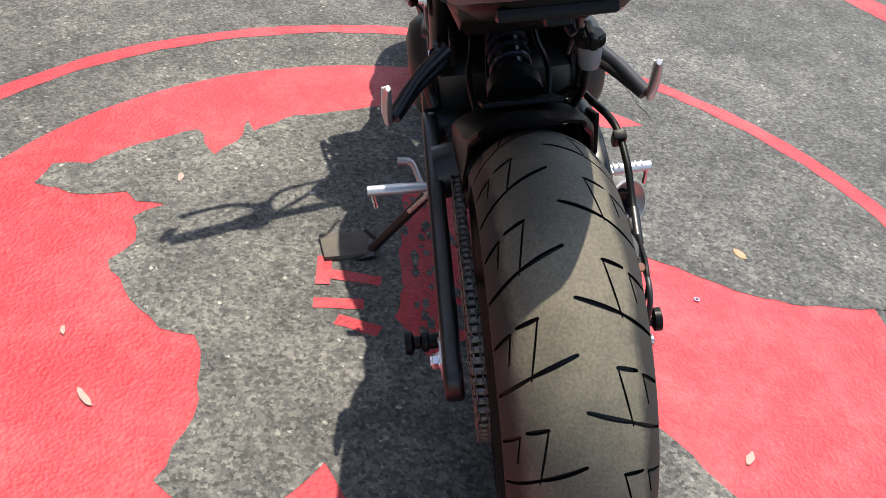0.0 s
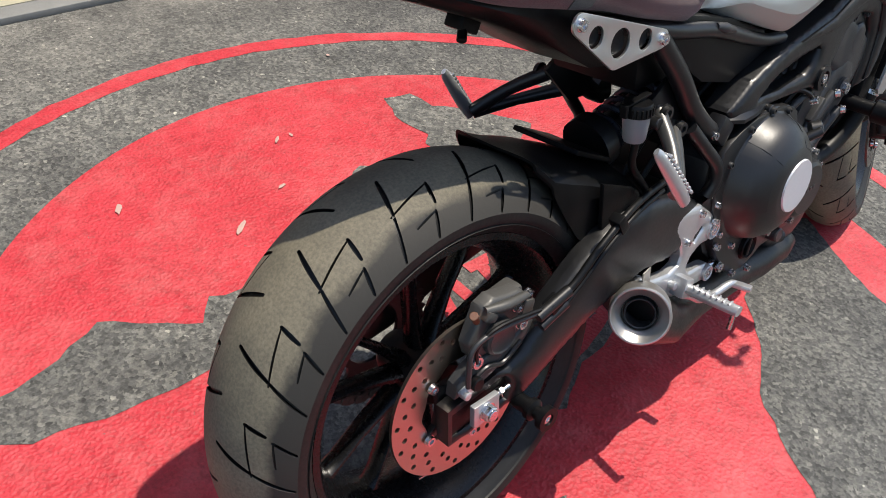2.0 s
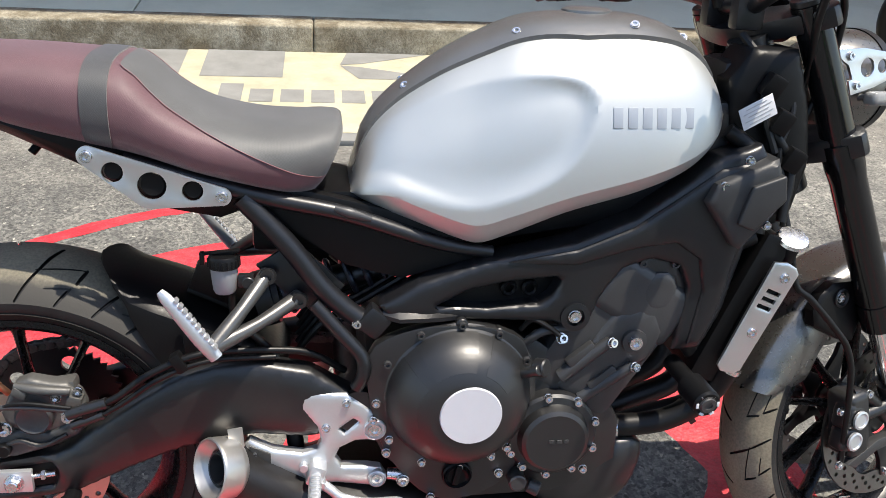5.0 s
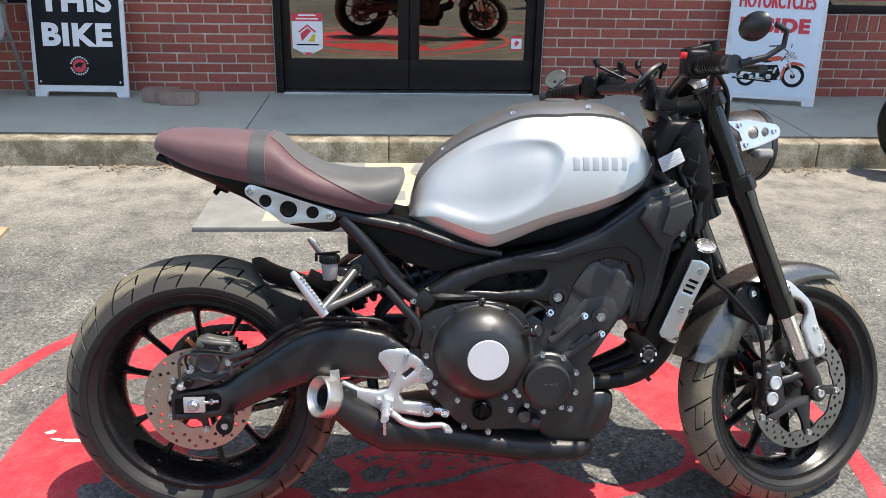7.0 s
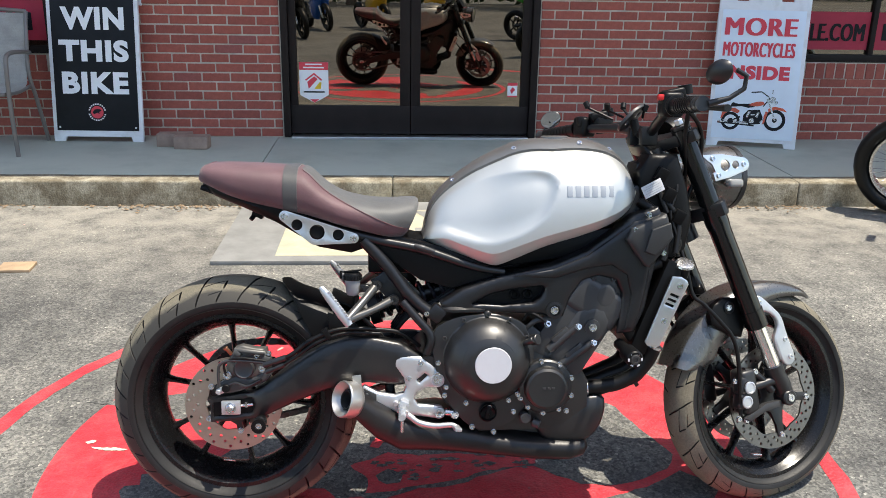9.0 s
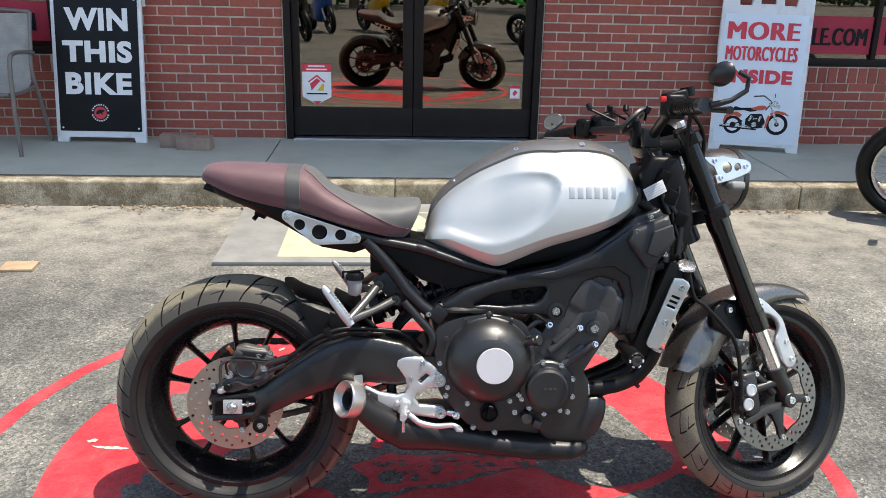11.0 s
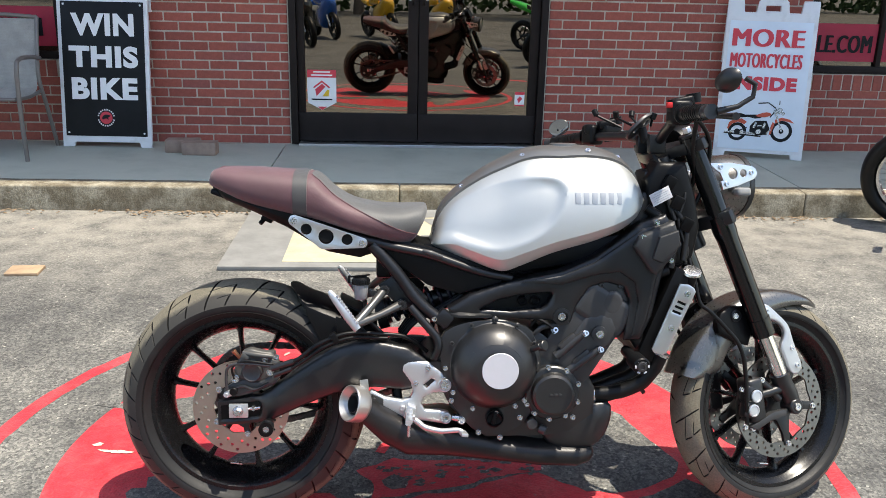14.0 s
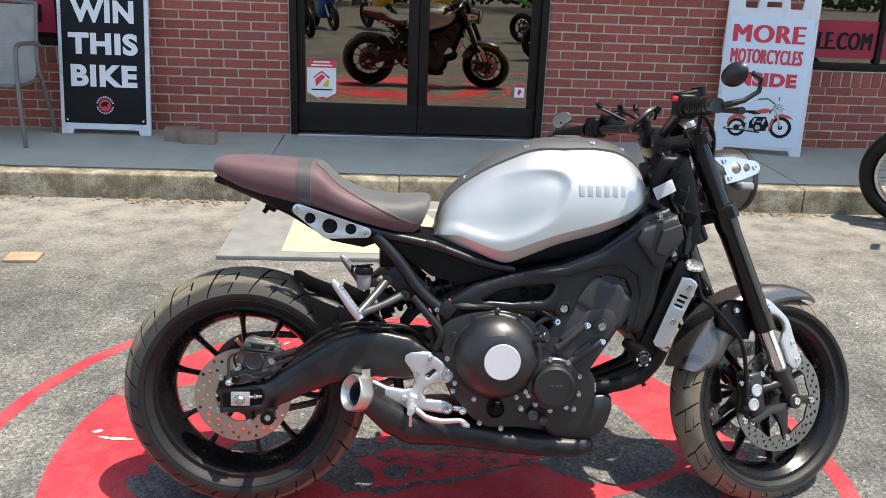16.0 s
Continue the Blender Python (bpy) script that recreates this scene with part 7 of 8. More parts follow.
# triple clamps
def clamp(z, t):
    pts = [(-0.05, -0.03), (-0.05, 0.03), (0.0, 0.135), (0.03, 0.14), (0.045, 0.10), (0.03, 0.0), (0.045, -0.10), (0.03, -0.14), (0.0, -0.135)]
    c = fork_at(z)
    bm = slab([(p[0], p[1]) for p in pts], -t / 2, t / 2, bevel=0.004, smooth=3)
    return moved(bm, Matrix.Translation(c + Vector((-0.012, 0, 0))) @ Matrix.Rotation(radians(-RAKE), 4, "Y") @ Matrix.Rotation(radians(90), 4, "X"))


part("triple_clamp", steered(join(clamp(0.975, 0.03), clamp(0.79, 0.036))), FRAME_BLACK, fork)
part("steering_nut", steered(pin(fork_at(0.985, 0, -0.03), 0.017, 0.018, 6, axis_up)), STEEL, fork)
# headlight
hl = Vector((1.264, 0, 0.885))
light = part("headlight", steered(moved(lathe([(0.085, 0.0), (0.082, 0.036), (0.065, 0.064), (0.03, 0.080), (-0.012, 0.085), (-0.03, 0.085), (-0.034, 0.081)], 48), Matrix.Translation(hl) @ Matrix.Rotation(radians(90), 4, "Z"))), FENDER, motorcycle, "round grey metallic headlight shell")
part("headlight_ring", steered(moved(lathe([(-0.030, 0.0868), (-0.045, 0.0868), (-0.047, 0.080), (-0.04, 0.076)], 48), Matrix.Translation(hl) @ Matrix.Rotation(radians(90), 4, "Z"))), MATT_BLACK, light)
part("headlight_lens", steered(moved(lathe([(-0.040, 0.078), (-0.052, 0.046), (-0.055, 0.0)], 40), Matrix.Translation(hl) @ Matrix.Rotation(radians(90), 4, "Z"))), LENS, light)
for sg in (-1, 1):
    BRACKET = [(1.150, 0.935), (1.214, 0.938), (1.284, 0.930), (1.296, 0.923), (1.300, 0.913), (1.298, 0.904), (1.290, 0.896), (1.242, 0.879), (1.192, 0.867), (1.185, 0.889), (1.193, 0.891), (1.182, 0.912), (1.170, 0.918)]
    br = part("headlight_bracket", steered(slab(BRACKET, sg * 0.104, sg * 0.099, [(1.223, 0.909, 0.0145), (1.256, 0.911, 0.0105)], 0.0008)), ALU, light, "drilled aluminium headlight bracket")
    for x, z in ((1.183, 0.926), (1.281, 0.913), (1.202, 0.882)):
        part("bolt", steered(ring_bolt((x, sg * 0.104, z), 0.0068, 0.005, (0, sg, 0))), STEEL, br)
    part("indicator", steered(join(pin((1.245, sg * 0.075, 0.862), 0.006, 0.03, 10, (0, sg, 0)), box((1.248, sg * 0.108, 0.862), (0.044, 0.026, 0.022), 0.009, None, 3))), LENS, light, "small clear indicator")
# handlebar with grips, switches, levers and bar-end mirrors, as it stands with the bars turned left
BAR_R = [(1.055, -0.05, 1.005), (1.05, -0.12, 1.03), (1.036, -0.25, 1.065), (1.037, -0.29, 1.068), (1.04, -0.42, 1.07)]
BAR_L = [(1.047, 0.05, 1.0), (1.02, 0.12, 1.012), (0.957, 0.25, 1.01), (0.935, 0.29, 1.007), (0.868, 0.41, 0.99)]
bar = part("handlebar", join(tube(BAR_R[::-1] + [(1.052, 0, 1.0)] + BAR_L, 0.0125, 14), box((1.05, -0.045, 0.995), (0.045, 0.03, 0.05), 0.008), box((1.045, 0.045, 0.992), (0.045, 0.03, 0.05), 0.008)), FRAME_BLACK, motorcycle, "black handlebar with bar-end mirrors")
bar.location = (0.013, 0.036, -0.006)
for sg, P, mc, stalk, face in ((-1, BAR_R, (1.068, -0.462, 1.135), [(0.012, -0.03, 0.0), (0.055, -0.035, 0.012), (0.085, -0.038, 0.032), (0.088, -0.04, 0.058), (0.066, -0.041, 0.07)], (0.8, 0.55, 0.2)),
                               (1, BAR_L, (0.885, 0.43, 1.036), [(-0.014, 0.028, -0.004), (0.0, 0.035, 0.01), (0.012, 0.03, 0.03), (0.017, 0.022, 0.042)], (-0.42, -0.9, -0.13))):
    g0, g1 = Vector(P[3]), Vector(P[4])
    d = (g1 - g0).normalized()
    fwd = Vector((0, 0, 1)).cross(d) * (1 if sg < 0 else -1)
    fwd = fwd if fwd.x > 0 else -fwd
    part("grip", tube([g0, g0.lerp(g1, 0.5), g1], [0.0178, 0.0168, 0.0175], 18, 5), RUBBER, bar)
    for k in range(7):
        c = g0.lerp(g1, 0.2 + 0.1 * k)
        part("grip_ridge", tube([c, c + d * 0.004], 0.0186, 18, 0), RUBBER, bar)
    part("grip_flange", tube([g0 - d * 0.006, g0], 0.024, 20, 0), RUBBER, bar)
    part("bar_end", tube([g1, g1 + d * 0.012, g1 + d * 0.030], [0.0165, 0.014, 0.0165], 18, 2), ENGINE_GREY, bar)
    sw = g0 - d * 0.035
    part("switch_box", join(box(sw + Vector((0, 0, 0.004)), (0.05, 0.05, 0.058), 0.012, (0, 0, math.degrees(math.atan2(d.y, d.x)) + 90), 3), box(sw - fwd * 0.012 + Vector((0, 0, 0.02)), (0.03, 0.04, 0.03), 0.008)), PLASTIC, bar)
    lv = g0 - d * 0.075 + fwd * 0.03
    part("lever", tube([lv, lv + d * 0.05 + fwd * 0.035, lv + d * 0.12 + fwd * 0.045 - Vector((0, 0, 0.005)), lv + d * 0.20 + fwd * 0.04 - Vector((0, 0, 0.008))], [0.011, 0.008, 0.0065, 0.0085], 10), MATT_BLACK, bar)
    part("master_cylinder", join(box(lv + Vector((0, 0, 0.012)), (0.06, 0.04, 0.03), 0.008, (0, 0, math.degrees(math.atan2(d.y, d.x)) + 90)), box(lv + Vector((-0.01, 0, 0.030)), (0.05, 0.042, 0.026), 0.008, (0, -12, 0), 3)), PLASTIC, bar)
    part("reservoir_cap", tube([lv + Vector((0.02, 0, 0.030)), lv + Vector((0.016, 0, 0.052))], 0.017, 18, 0), PLASTIC, bar)
    part("mirror_stalk", tube([g1 + Vector(q) for q in stalk], [0.008] + [0.0055] * (len(stalk) - 1), 10, 1), MATT_BLACK, bar)
    f = Vector(face).normalized()
    mm = Matrix.Translation(mc) @ f.to_track_quat("Y", "Z").to_matrix().to_4x4() @ Matrix.Rotation(radians(-24 * sg * -1), 4, "Y") @ Matrix.Diagonal((0.9, 0.9, 0.66, 1))
    mir = part("mirror", moved(lathe([(-0.018, 0.0), (-0.016, 0.020), (-0.008, 0.033), (0.002, 0.0375), (0.004, 0.0358)], 36), mm), MATT_BLACK, bar, "oval black bar-end mirror")
    part("mirror_glass", moved(lathe([(0.0025, 0.0), (0.0025, 0.0357)], 36), mm), MIRROR, mir)
    part("bar_cable", tube([lv, lv - d * 0.06 + fwd * 0.05, Vector((1.12, sg * 0.12, 0.99)), Vector((1.14, sg * 0.08, 0.90)), Vector((1.10, sg * 0.05, 0.82))], 0.006, 10), RUBBER, bar)
part("kill_switch", box((1.008, -0.268, 1.088), (0.016, 0.016, 0.014), 0.004), RED_SWITCH, bar, "red stop switch")
part("bar_cable", tube([(1.06, -0.22, 1.06), (1.12, -0.15, 1.055), (1.17, -0.10, 1.0), (1.17, -0.08, 0.90), (1.13, -0.08, 0.80)], 0.0055, 10), RUBBER, bar)
part("bar_cable", tube([(0.98, 0.22, 1.0), (1.05, 0.16, 1.01), (1.13, 0.10, 0.97), (1.14, 0.06, 0.85)], 0.0055, 10), RUBBER, bar)
gauge = part("instrument", steered(moved(lathe([(0.03, 0.0), (0.03, 0.045), (0.0, 0.052), (-0.016, 0.052), (-0.018, 0.046), (-0.012, 0.044), (-0.012, 0)], 36), Matrix.Translation((1.15, 0.02, 1.0)) @ Matrix.Rotation(radians(60), 4, "Y") @ Matrix.Rotation(radians(90), 4, "X"))), PLASTIC, motorcycle, "small round black instrument")
# phone clamp on the bar
clampm = Matrix.Translation((1.03, 0.03, 1.045)) @ Matrix.Rotation(radians(-35), 4, "Y")
holder = part("phone_holder", steered(moved(slab([(-0.045, -0.02), (0.0, -0.04), (0.045, -0.02), (0.045, 0.02), (0.0, 0.04), (-0.045, 0.02)], -0.004, 0.004, [(-0.02, 0, 0.010), (0.02, 0, 0.010)], 0.001, smooth=2), clampm @ Matrix.Rotation(radians(60), 4, "X"))), ENGINE_GREY, motorcycle, "grey sprung phone holder with four fingers")
part("holder_arm", steered(tube([(1.045, 0.03, 1.0), (1.035, 0.03, 1.04)], 0.012, 12, 0)), PLASTIC, holder)
for sx, sy in ((-1, -1), (-1, 1), (1, -1), (1, 1)):
    b0, b1 = Vector((1.03 + 0.03 * sx, 0.05 + 0.025 * sy, 1.045)), Vector((1.0 + 0.055 * sx, 0.06 + 0.05 * sy, 1.07 + 0.01 * sy))
    part("finger", steered(join(tube([b0, b1], 0.0035, 8, 0), pin(b1, 0.008, 0.018, 10, (0.3 * sx, 0.3 * sy, 0.9)))), PLASTIC, holder)


# ---- things on the walkway and the lot ----
def a_sign(m, label, w, h, panel_mat, handle):
    s = thing("sandwich_board", m, label, "sign")
    for back in (0, 1):
        B = Matrix.Rotation(radians(-8), 4, "X") if not back else Matrix.Translation((0, 2 * math.sin(radians(8)) * h, 0)) @ Matrix.Rotation(radians(8), 4, "X")
        notch = [(-w / 2, 0.0), (-w / 2 + 0.075, 0.0), (-w / 2 + 0.085, 0.035), (w / 2 - 0.085, 0.035), (w / 2 - 0.075, 0.0), (w / 2, 0.0)]
        if handle:
            top = [(w / 2, h), (0.20, h + 0.0), (0.19, h - 0.085), (0.11, h - 0.085), (0.10, h - 0.01), (0.085, h + 0.005), (-0.085, h + 0.005), (-0.10, h - 0.01), (-0.11, h - 0.085), (-0.19, h - 0.085), (-0.20, h), (-w / 2, h)]
            holes = [[(-0.05, h - 0.075), (-0.05, h - 0.035), (0.05, h - 0.035), (0.05, h - 0.075)]]
        else:
            top, holes = [(w / 2, h), (-w / 2, h)], []
        part("board", moved(slab(notch + top, -0.014, 0.014, holes, 0.004), B), SIGN_WHITE, s, "white plastic board")
    return s, Matrix.Rotation(radians(-8), 4, "X")


# black board by the door
s1, L1 = a_sign(pose(-1.652, 4.36, PAVE_Z, 0, 0, -2), "white sandwich board with a black panel and white words", 0.62, 1.27, SIGN_BLACK, False)
p1 = part("panel", moved(box((0, -0.0165, 0.535), (0.565, 0.005, 0.915), 0.001), L1), SIGN_BLACK, s1, "black panel")
for words, z, hgt, wid in (("WIN", 0.838, 0.152, 0.43), ("THIS", 0.622, 0.148, 0.475), ("BIKE", 0.405, 0.15, 0.455)):
    part("word", moved(text_bm(words, hgt, 0.002, 0.0165, wid), L1 @ Matrix.Translation((0.0, -0.0205, z))), LETTER_WHITE, p1, flat=True)
mark = part("round_mark", moved(lathe([(0, 0.0), (-0.002, 0.0), (-0.002, 0.043), (0, 0.043)], 40), L1 @ Matrix.Translation((0.0, -0.019, 0.205))), LETTER_RED, p1, "red disc with a dark shape")
part("dark_shape", moved(slab([(-0.03, -0.004), (-0.012, 0.018), (0.012, 0.02), (0.032, 0.012), (0.014, 0.0), (0.018, -0.016), (0.0, -0.006), (-0.018, -0.014)], -0.004, 0.0, smooth=3), L1 @ Matrix.Translation((0.0, -0.0195, 0.207))), SIGN_BLACK, mark)
for k in range(22):
    a = 2 * math.pi * k / 22
    if k not in (0, 11):
        part("ring_bar", moved(box((0.056 * math.cos(a), -0.001, 0.056 * math.sin(a)), (0.010, 0.002, 0.0085), 0, (0, -math.degrees(a), 0)), L1 @ Matrix.Translation((0.0, -0.019, 0.205))), LETTER_WHITE, p1, flat=True)
for x, z in ((-0.262, 0.10), (0.262, 0.10), (-0.262, 0.972), (0.262, 0.972)):
    part("rivet", moved(pin((x, -0.018, z), 0.007, 0.004, 12), L1), SIGN_WHITE, p1)
for k in range(4):
    part("word_bar", moved(box((-0.13 + 0.085 * k, -0.0155, 1.055), (0.065, 0.003, 0.085), 0), L1), LETTER_RED, s1, flat=True)
# white board beside the window
s2, L2 = a_sign(pose(2.985, 4.285, PAVE_Z, 0, 0, -16), "white sandwich board with red words and a motorcycle picture", 0.615, 1.105, SIGN_PAPER, True)
p2 = part("panel", moved(box((0, -0.0165, 0.51), (0.56, 0.005, 0.90), 0.001), L2), SIGN_PAPER, s2, "pale blue-white panel")
for words, z, hgt, wid in (("MORE", 0.845, 0.122, 0.47), ("MOTORCYCLES", 0.688, 0.10, 0.48), ("INSIDE", 0.528, 0.098, 0.45)):
    part("word", moved(text_bm(words, hgt, 0.002, (0.009 if "M" in words else 0.013) if len(words) < 8 else 0.0045, wid), L2 @ Matrix.Translation((-0.012, -0.0205, z))), LETTER_RED, p2, flat=True)


def flat_disc(x, z, r0, r1, y):
    return moved(lathe([(0, r0), (-0.0015, r0), (-0.0015, r1), (0, r1)], 32), Matrix.Translation((x, y, z)))


L2P = L2 @ Matrix.Translation((-0.01, 0, -0.035))
PY = -0.0195
def flat_bar(x0, z0, x1, z1, w, y):
    """A thin printed stroke."""
    d = Vector((x1 - x0, z1 - z0)).normalized() * w / 2
    return slab([(x0 - d.y, z0 + d.x), (x1 - d.y, z1 + d.x), (x1 + d.y, z1 - d.x), (x0 + d.y, z0 - d.x)], y - 0.0012, y)


pic = part("picture", moved(join(flat_disc(0.155, 0.235, 0.053, 0.075, PY), flat_disc(0.155, 0.235, 0.0, 0.016, PY - 0.002), flat_disc(-0.145, 0.218, 0.044, 0.064, PY), flat_disc(-0.145, 0.218, 0.0, 0.02, PY - 0.002),
    slab([(-0.06, 0.262), (-0.03, 0.30), (0.05, 0.305), (0.075, 0.25), (0.06, 0.205), (-0.01, 0.195), (-0.06, 0.21)], PY - 0.0015, PY),
    slab([(-0.15, 0.318), (-0.08, 0.325), (-0.03, 0.315), (0.02, 0.33), (-0.02, 0.345), (-0.10, 0.34), (-0.14, 0.35)], PY - 0.0015, PY, smooth=2),
    flat_bar(-0.235, 0.205, 0.02, 0.190, 0.009, PY), flat_bar(-0.02, 0.425, 0.05, 0.432, 0.008, PY), flat_bar(0.05, 0.432, 0.105, 0.395, 0.007, PY), flat_bar(0.125, 0.42, 0.125, 0.45, 0.005, PY), flat_bar(0.10, 0.36, 0.16, 0.37, 0.006, PY),
    flat_bar(-0.08, 0.25, -0.145, 0.218, 0.010, PY), flat_bar(0.07, 0.33, 0.11, 0.39, 0.008, PY)), L2P), SIGN_BLACK, p2, "dark printed motorcycle")
for x, z, r in ((0.155, 0.235, 0.050), (-0.145, 0.218, 0.042)):
    part("picture_rim", moved(flat_disc(x, z, 0.0, r, PY + 0.0006), L2P), SIGN_WHITE, p2)
part("picture_red", moved(slab([(-0.215, 0.235), (-0.205, 0.28), (-0.17, 0.308), (-0.12, 0.312), (-0.085, 0.29), (-0.10, 0.272), (-0.145, 0.288), (-0.185, 0.27), (-0.205, 0.235)], PY - 0.0022, PY), L2P), ORANGE, p2, "orange-red painted parts")
part("picture_red", moved(slab([(-0.03, 0.335), (0.02, 0.36), (0.065, 0.362), (0.075, 0.345), (0.03, 0.328)], PY - 0.0032, PY, smooth=2), L2P), ORANGE, p2)
part("picture_red", moved(slab([(0.105, 0.315), (0.15, 0.332), (0.205, 0.322), (0.238, 0.295), (0.2, 0.305), (0.15, 0.312), (0.11, 0.288)], PY - 0.0022, PY), L2P), ORANGE, p2)
part("picture_red", moved(slab([(0.075, 0.20), (0.088, 0.215), (0.105, 0.285), (0.092, 0.30), (0.08, 0.26)], PY - 0.0022, PY), L2P), ORANGE, p2)
part("picture_chrome", moved(join(flat_bar(0.095, 0.385, 0.158, 0.235, 0.012, PY - 0.003), flat_disc(0.13, 0.378, 0, 0.022, PY - 0.002), flat_disc(0.105, 0.365, 0, 0.012, PY - 0.002), flat_disc(0.155, 0.36, 0, 0.012, PY - 0.002), flat_bar(-0.235, 0.213, -0.02, 0.204, 0.008, PY - 0.002), flat_bar(-0.20, 0.222, -0.03, 0.213, 0.005, PY - 0.002),
    flat_disc(0.0, 0.225, 0, 0.018, PY - 0.002), flat_bar(-0.035, 0.25, -0.02, 0.29, 0.016, PY - 0.002), flat_bar(0.03, 0.25, 0.042, 0.288, 0.016, PY - 0.002), flat_bar(-0.01, 0.265, 0.02, 0.27, 0.008, PY - 0.002), flat_bar(0.055, 0.215, 0.085, 0.245, 0.007, PY - 0.002)), L2P), STEEL, p2)

# stickers on the door glass
GY = LEAF_Y + 0.0195
st = tagged(part("security_sticker", slab([(-0.27, 0.69), (-0.062, 0.69), (-0.062, 0.455), (-0.165, 0.40), (-0.27, 0.455)], GY - 0.002, GY - 0.0006), LETTER_WHITE), "white sticker with red bands on the door glass", "sticker")
part("red_band", slab([(-0.27, 0.69), (-0.062, 0.69), (-0.062, 0.635), (-0.27, 0.635)], GY - 0.003, GY - 0.002), LETTER_RED, st)
part("red_band", slab([(-0.20, 0.425), (-0.13, 0.425), (-0.165, 0.40)], GY - 0.003, GY - 0.002), LETTER_RED, st)
part("house_mark", slab([(-0.23, 0.565), (-0.165, 0.615), (-0.105, 0.565), (-0.115, 0.558), (-0.165, 0.60), (-0.222, 0.558)], GY - 0.003, GY - 0.002), LETTER_RED, st)
part("house_mark", slab([(-0.215, 0.55), (-0.165, 0.59), (-0.14, 0.57), (-0.205, 0.50)], GY - 0.003, GY - 0.002), LETTER_RED, st)
part("yellow_mark", slab([(-0.165, 0.50), (-0.125, 0.55), (-0.112, 0.545), (-0.118, 0.50)], GY - 0.003, GY - 0.002), YELLOW, st)
for z, w in ((0.675, 0.12), (0.652, 0.15), (0.478, 0.15)):
    part("text_bar", slab([(-0.166 - w / 2, z - 0.005), (-0.166 + w / 2, z - 0.005), (-0.166 + w / 2, z + 0.005), (-0.166 - w / 2, z + 0.005)], GY - 0.004, GY - 0.003), LETTER_WHITE if z > 0.6 else SIGN_BLACK, st)
st2 = tagged(part("security_sticker", slab([(1.243, 0.555), (1.315, 0.555), (1.315, 0.452), (1.243, 0.452)], GY - 0.002, GY - 0.0006), LETTER_WHITE), "small white and red sticker on the door glass", "sticker")
for z0, z1 in ((0.535, 0.555), (0.452, 0.462)):
    part("red_band", slab([(1.243, z0), (1.315, z0), (1.315, z1), (1.243, z1)], GY - 0.003, GY - 0.002), LETTER_RED, st2)
part("house_mark", slab([(1.262, 0.50), (1.28, 0.525), (1.30, 0.505), (1.285, 0.49), (1.275, 0.475)], GY - 0.003, GY - 0.002), LETTER_RED, st2)

# patio chair
ch = thing("patio_chair", pose(-2.30, 4.06, PAVE_Z), "metal patio chair with a taupe mesh sling", "chair")
for sg in (-1, 1):
    x = sg * 0.29
    part("leg_frame", tube([(x, -0.20, 0.0), (x, -0.215, 0.30), (x, -0.20, 0.58), (x, -0.14, 0.645), (x, 0.05, 0.64), (x * 0.97, 0.20, 0.62)], 0.0145, 10), CHAIR_METAL, ch)
    part("back_leg", tube([(x * 0.98, 0.34, 0.0), (x * 0.94, 0.25, 0.30), (x * 0.90, 0.20, 0.50), (x * 0.88, 0.26, 0.75), (x * 0.86, 0.31, 0.88)], 0.0135, 10), CHAIR_METAL, ch)
    part("seat_rail", tube([(x * 0.9, -0.22, 0.40), (x * 0.9, 0.0, 0.385), (x * 0.9, 0.21, 0.40)], 0.012, 10), CHAIR_METAL, ch)
part("top_rail", tube([(-0.25, 0.31, 0.88), (0, 0.315, 0.893), (0.25, 0.31, 0.88)], 0.0135, 10), CHAIR_METAL, ch)
part("front_rail", tube([(-0.27, -0.22, 0.40), (0.27, -0.22, 0.40)], 0.012, 10, 0), CHAIR_METAL, ch)
part("sling", skin([[Vector((x, y + dy, z)) for x in np.linspace(-0.25, 0.25, 9)] + [Vector((x, y + dy, z - 0.004)) for x in np.linspace(0.25, -0.25, 9)] for y, z, dy in ((-0.22, 0.405, 0), (-0.05, 0.385, 0), (0.10, 0.385, 0), (0.18, 0.42, 0), (0.205, 0.52, 0), (0.25, 0.70, 0), (0.305, 0.87, 0))]), SLING, ch, "taupe woven mesh sling")

# two loose pavers on the walkway
for x, y, a in ((-1.10, 4.24, 2), (-0.965, 4.16, -3)):
    bm = box((0, 0, 0.045), (0.23, 0.11, 0.09), 0.008, None, 2)
    for v in bm.verts:
        v.co += noise.noise_vector(v.co * 30 + Vector((x * 9, 0, 0))) * 0.003
    ob = part("paver", bm, PAVER)
    ob.matrix_basis = pose(x, y, PAVE_Z, 0, 0, a)
    tagged(ob, "rough grey-brown concrete paver lying on the walkway", "paver", "loose pavers")

# printed rubber mat on the lot
mat = tagged(part("rubber_mat", box((0.42, 2.78, 0.011), (1.78, 1.22, 0.022), 0.004), MAT_GREY), "large grey mat with a cream printed block", "mat")
part("cream_print", box((0.49, 2.79, 0.0235), (1.32, 1.10, 0.003), 0.001), MAT_CREAM, mat, "cream printed block")


def print_shape(pts):
    bm = bmesh.new()
    bm.faces.new([bm.verts.new((x, y, 0.0265)) for x, y in pts])
    return bm


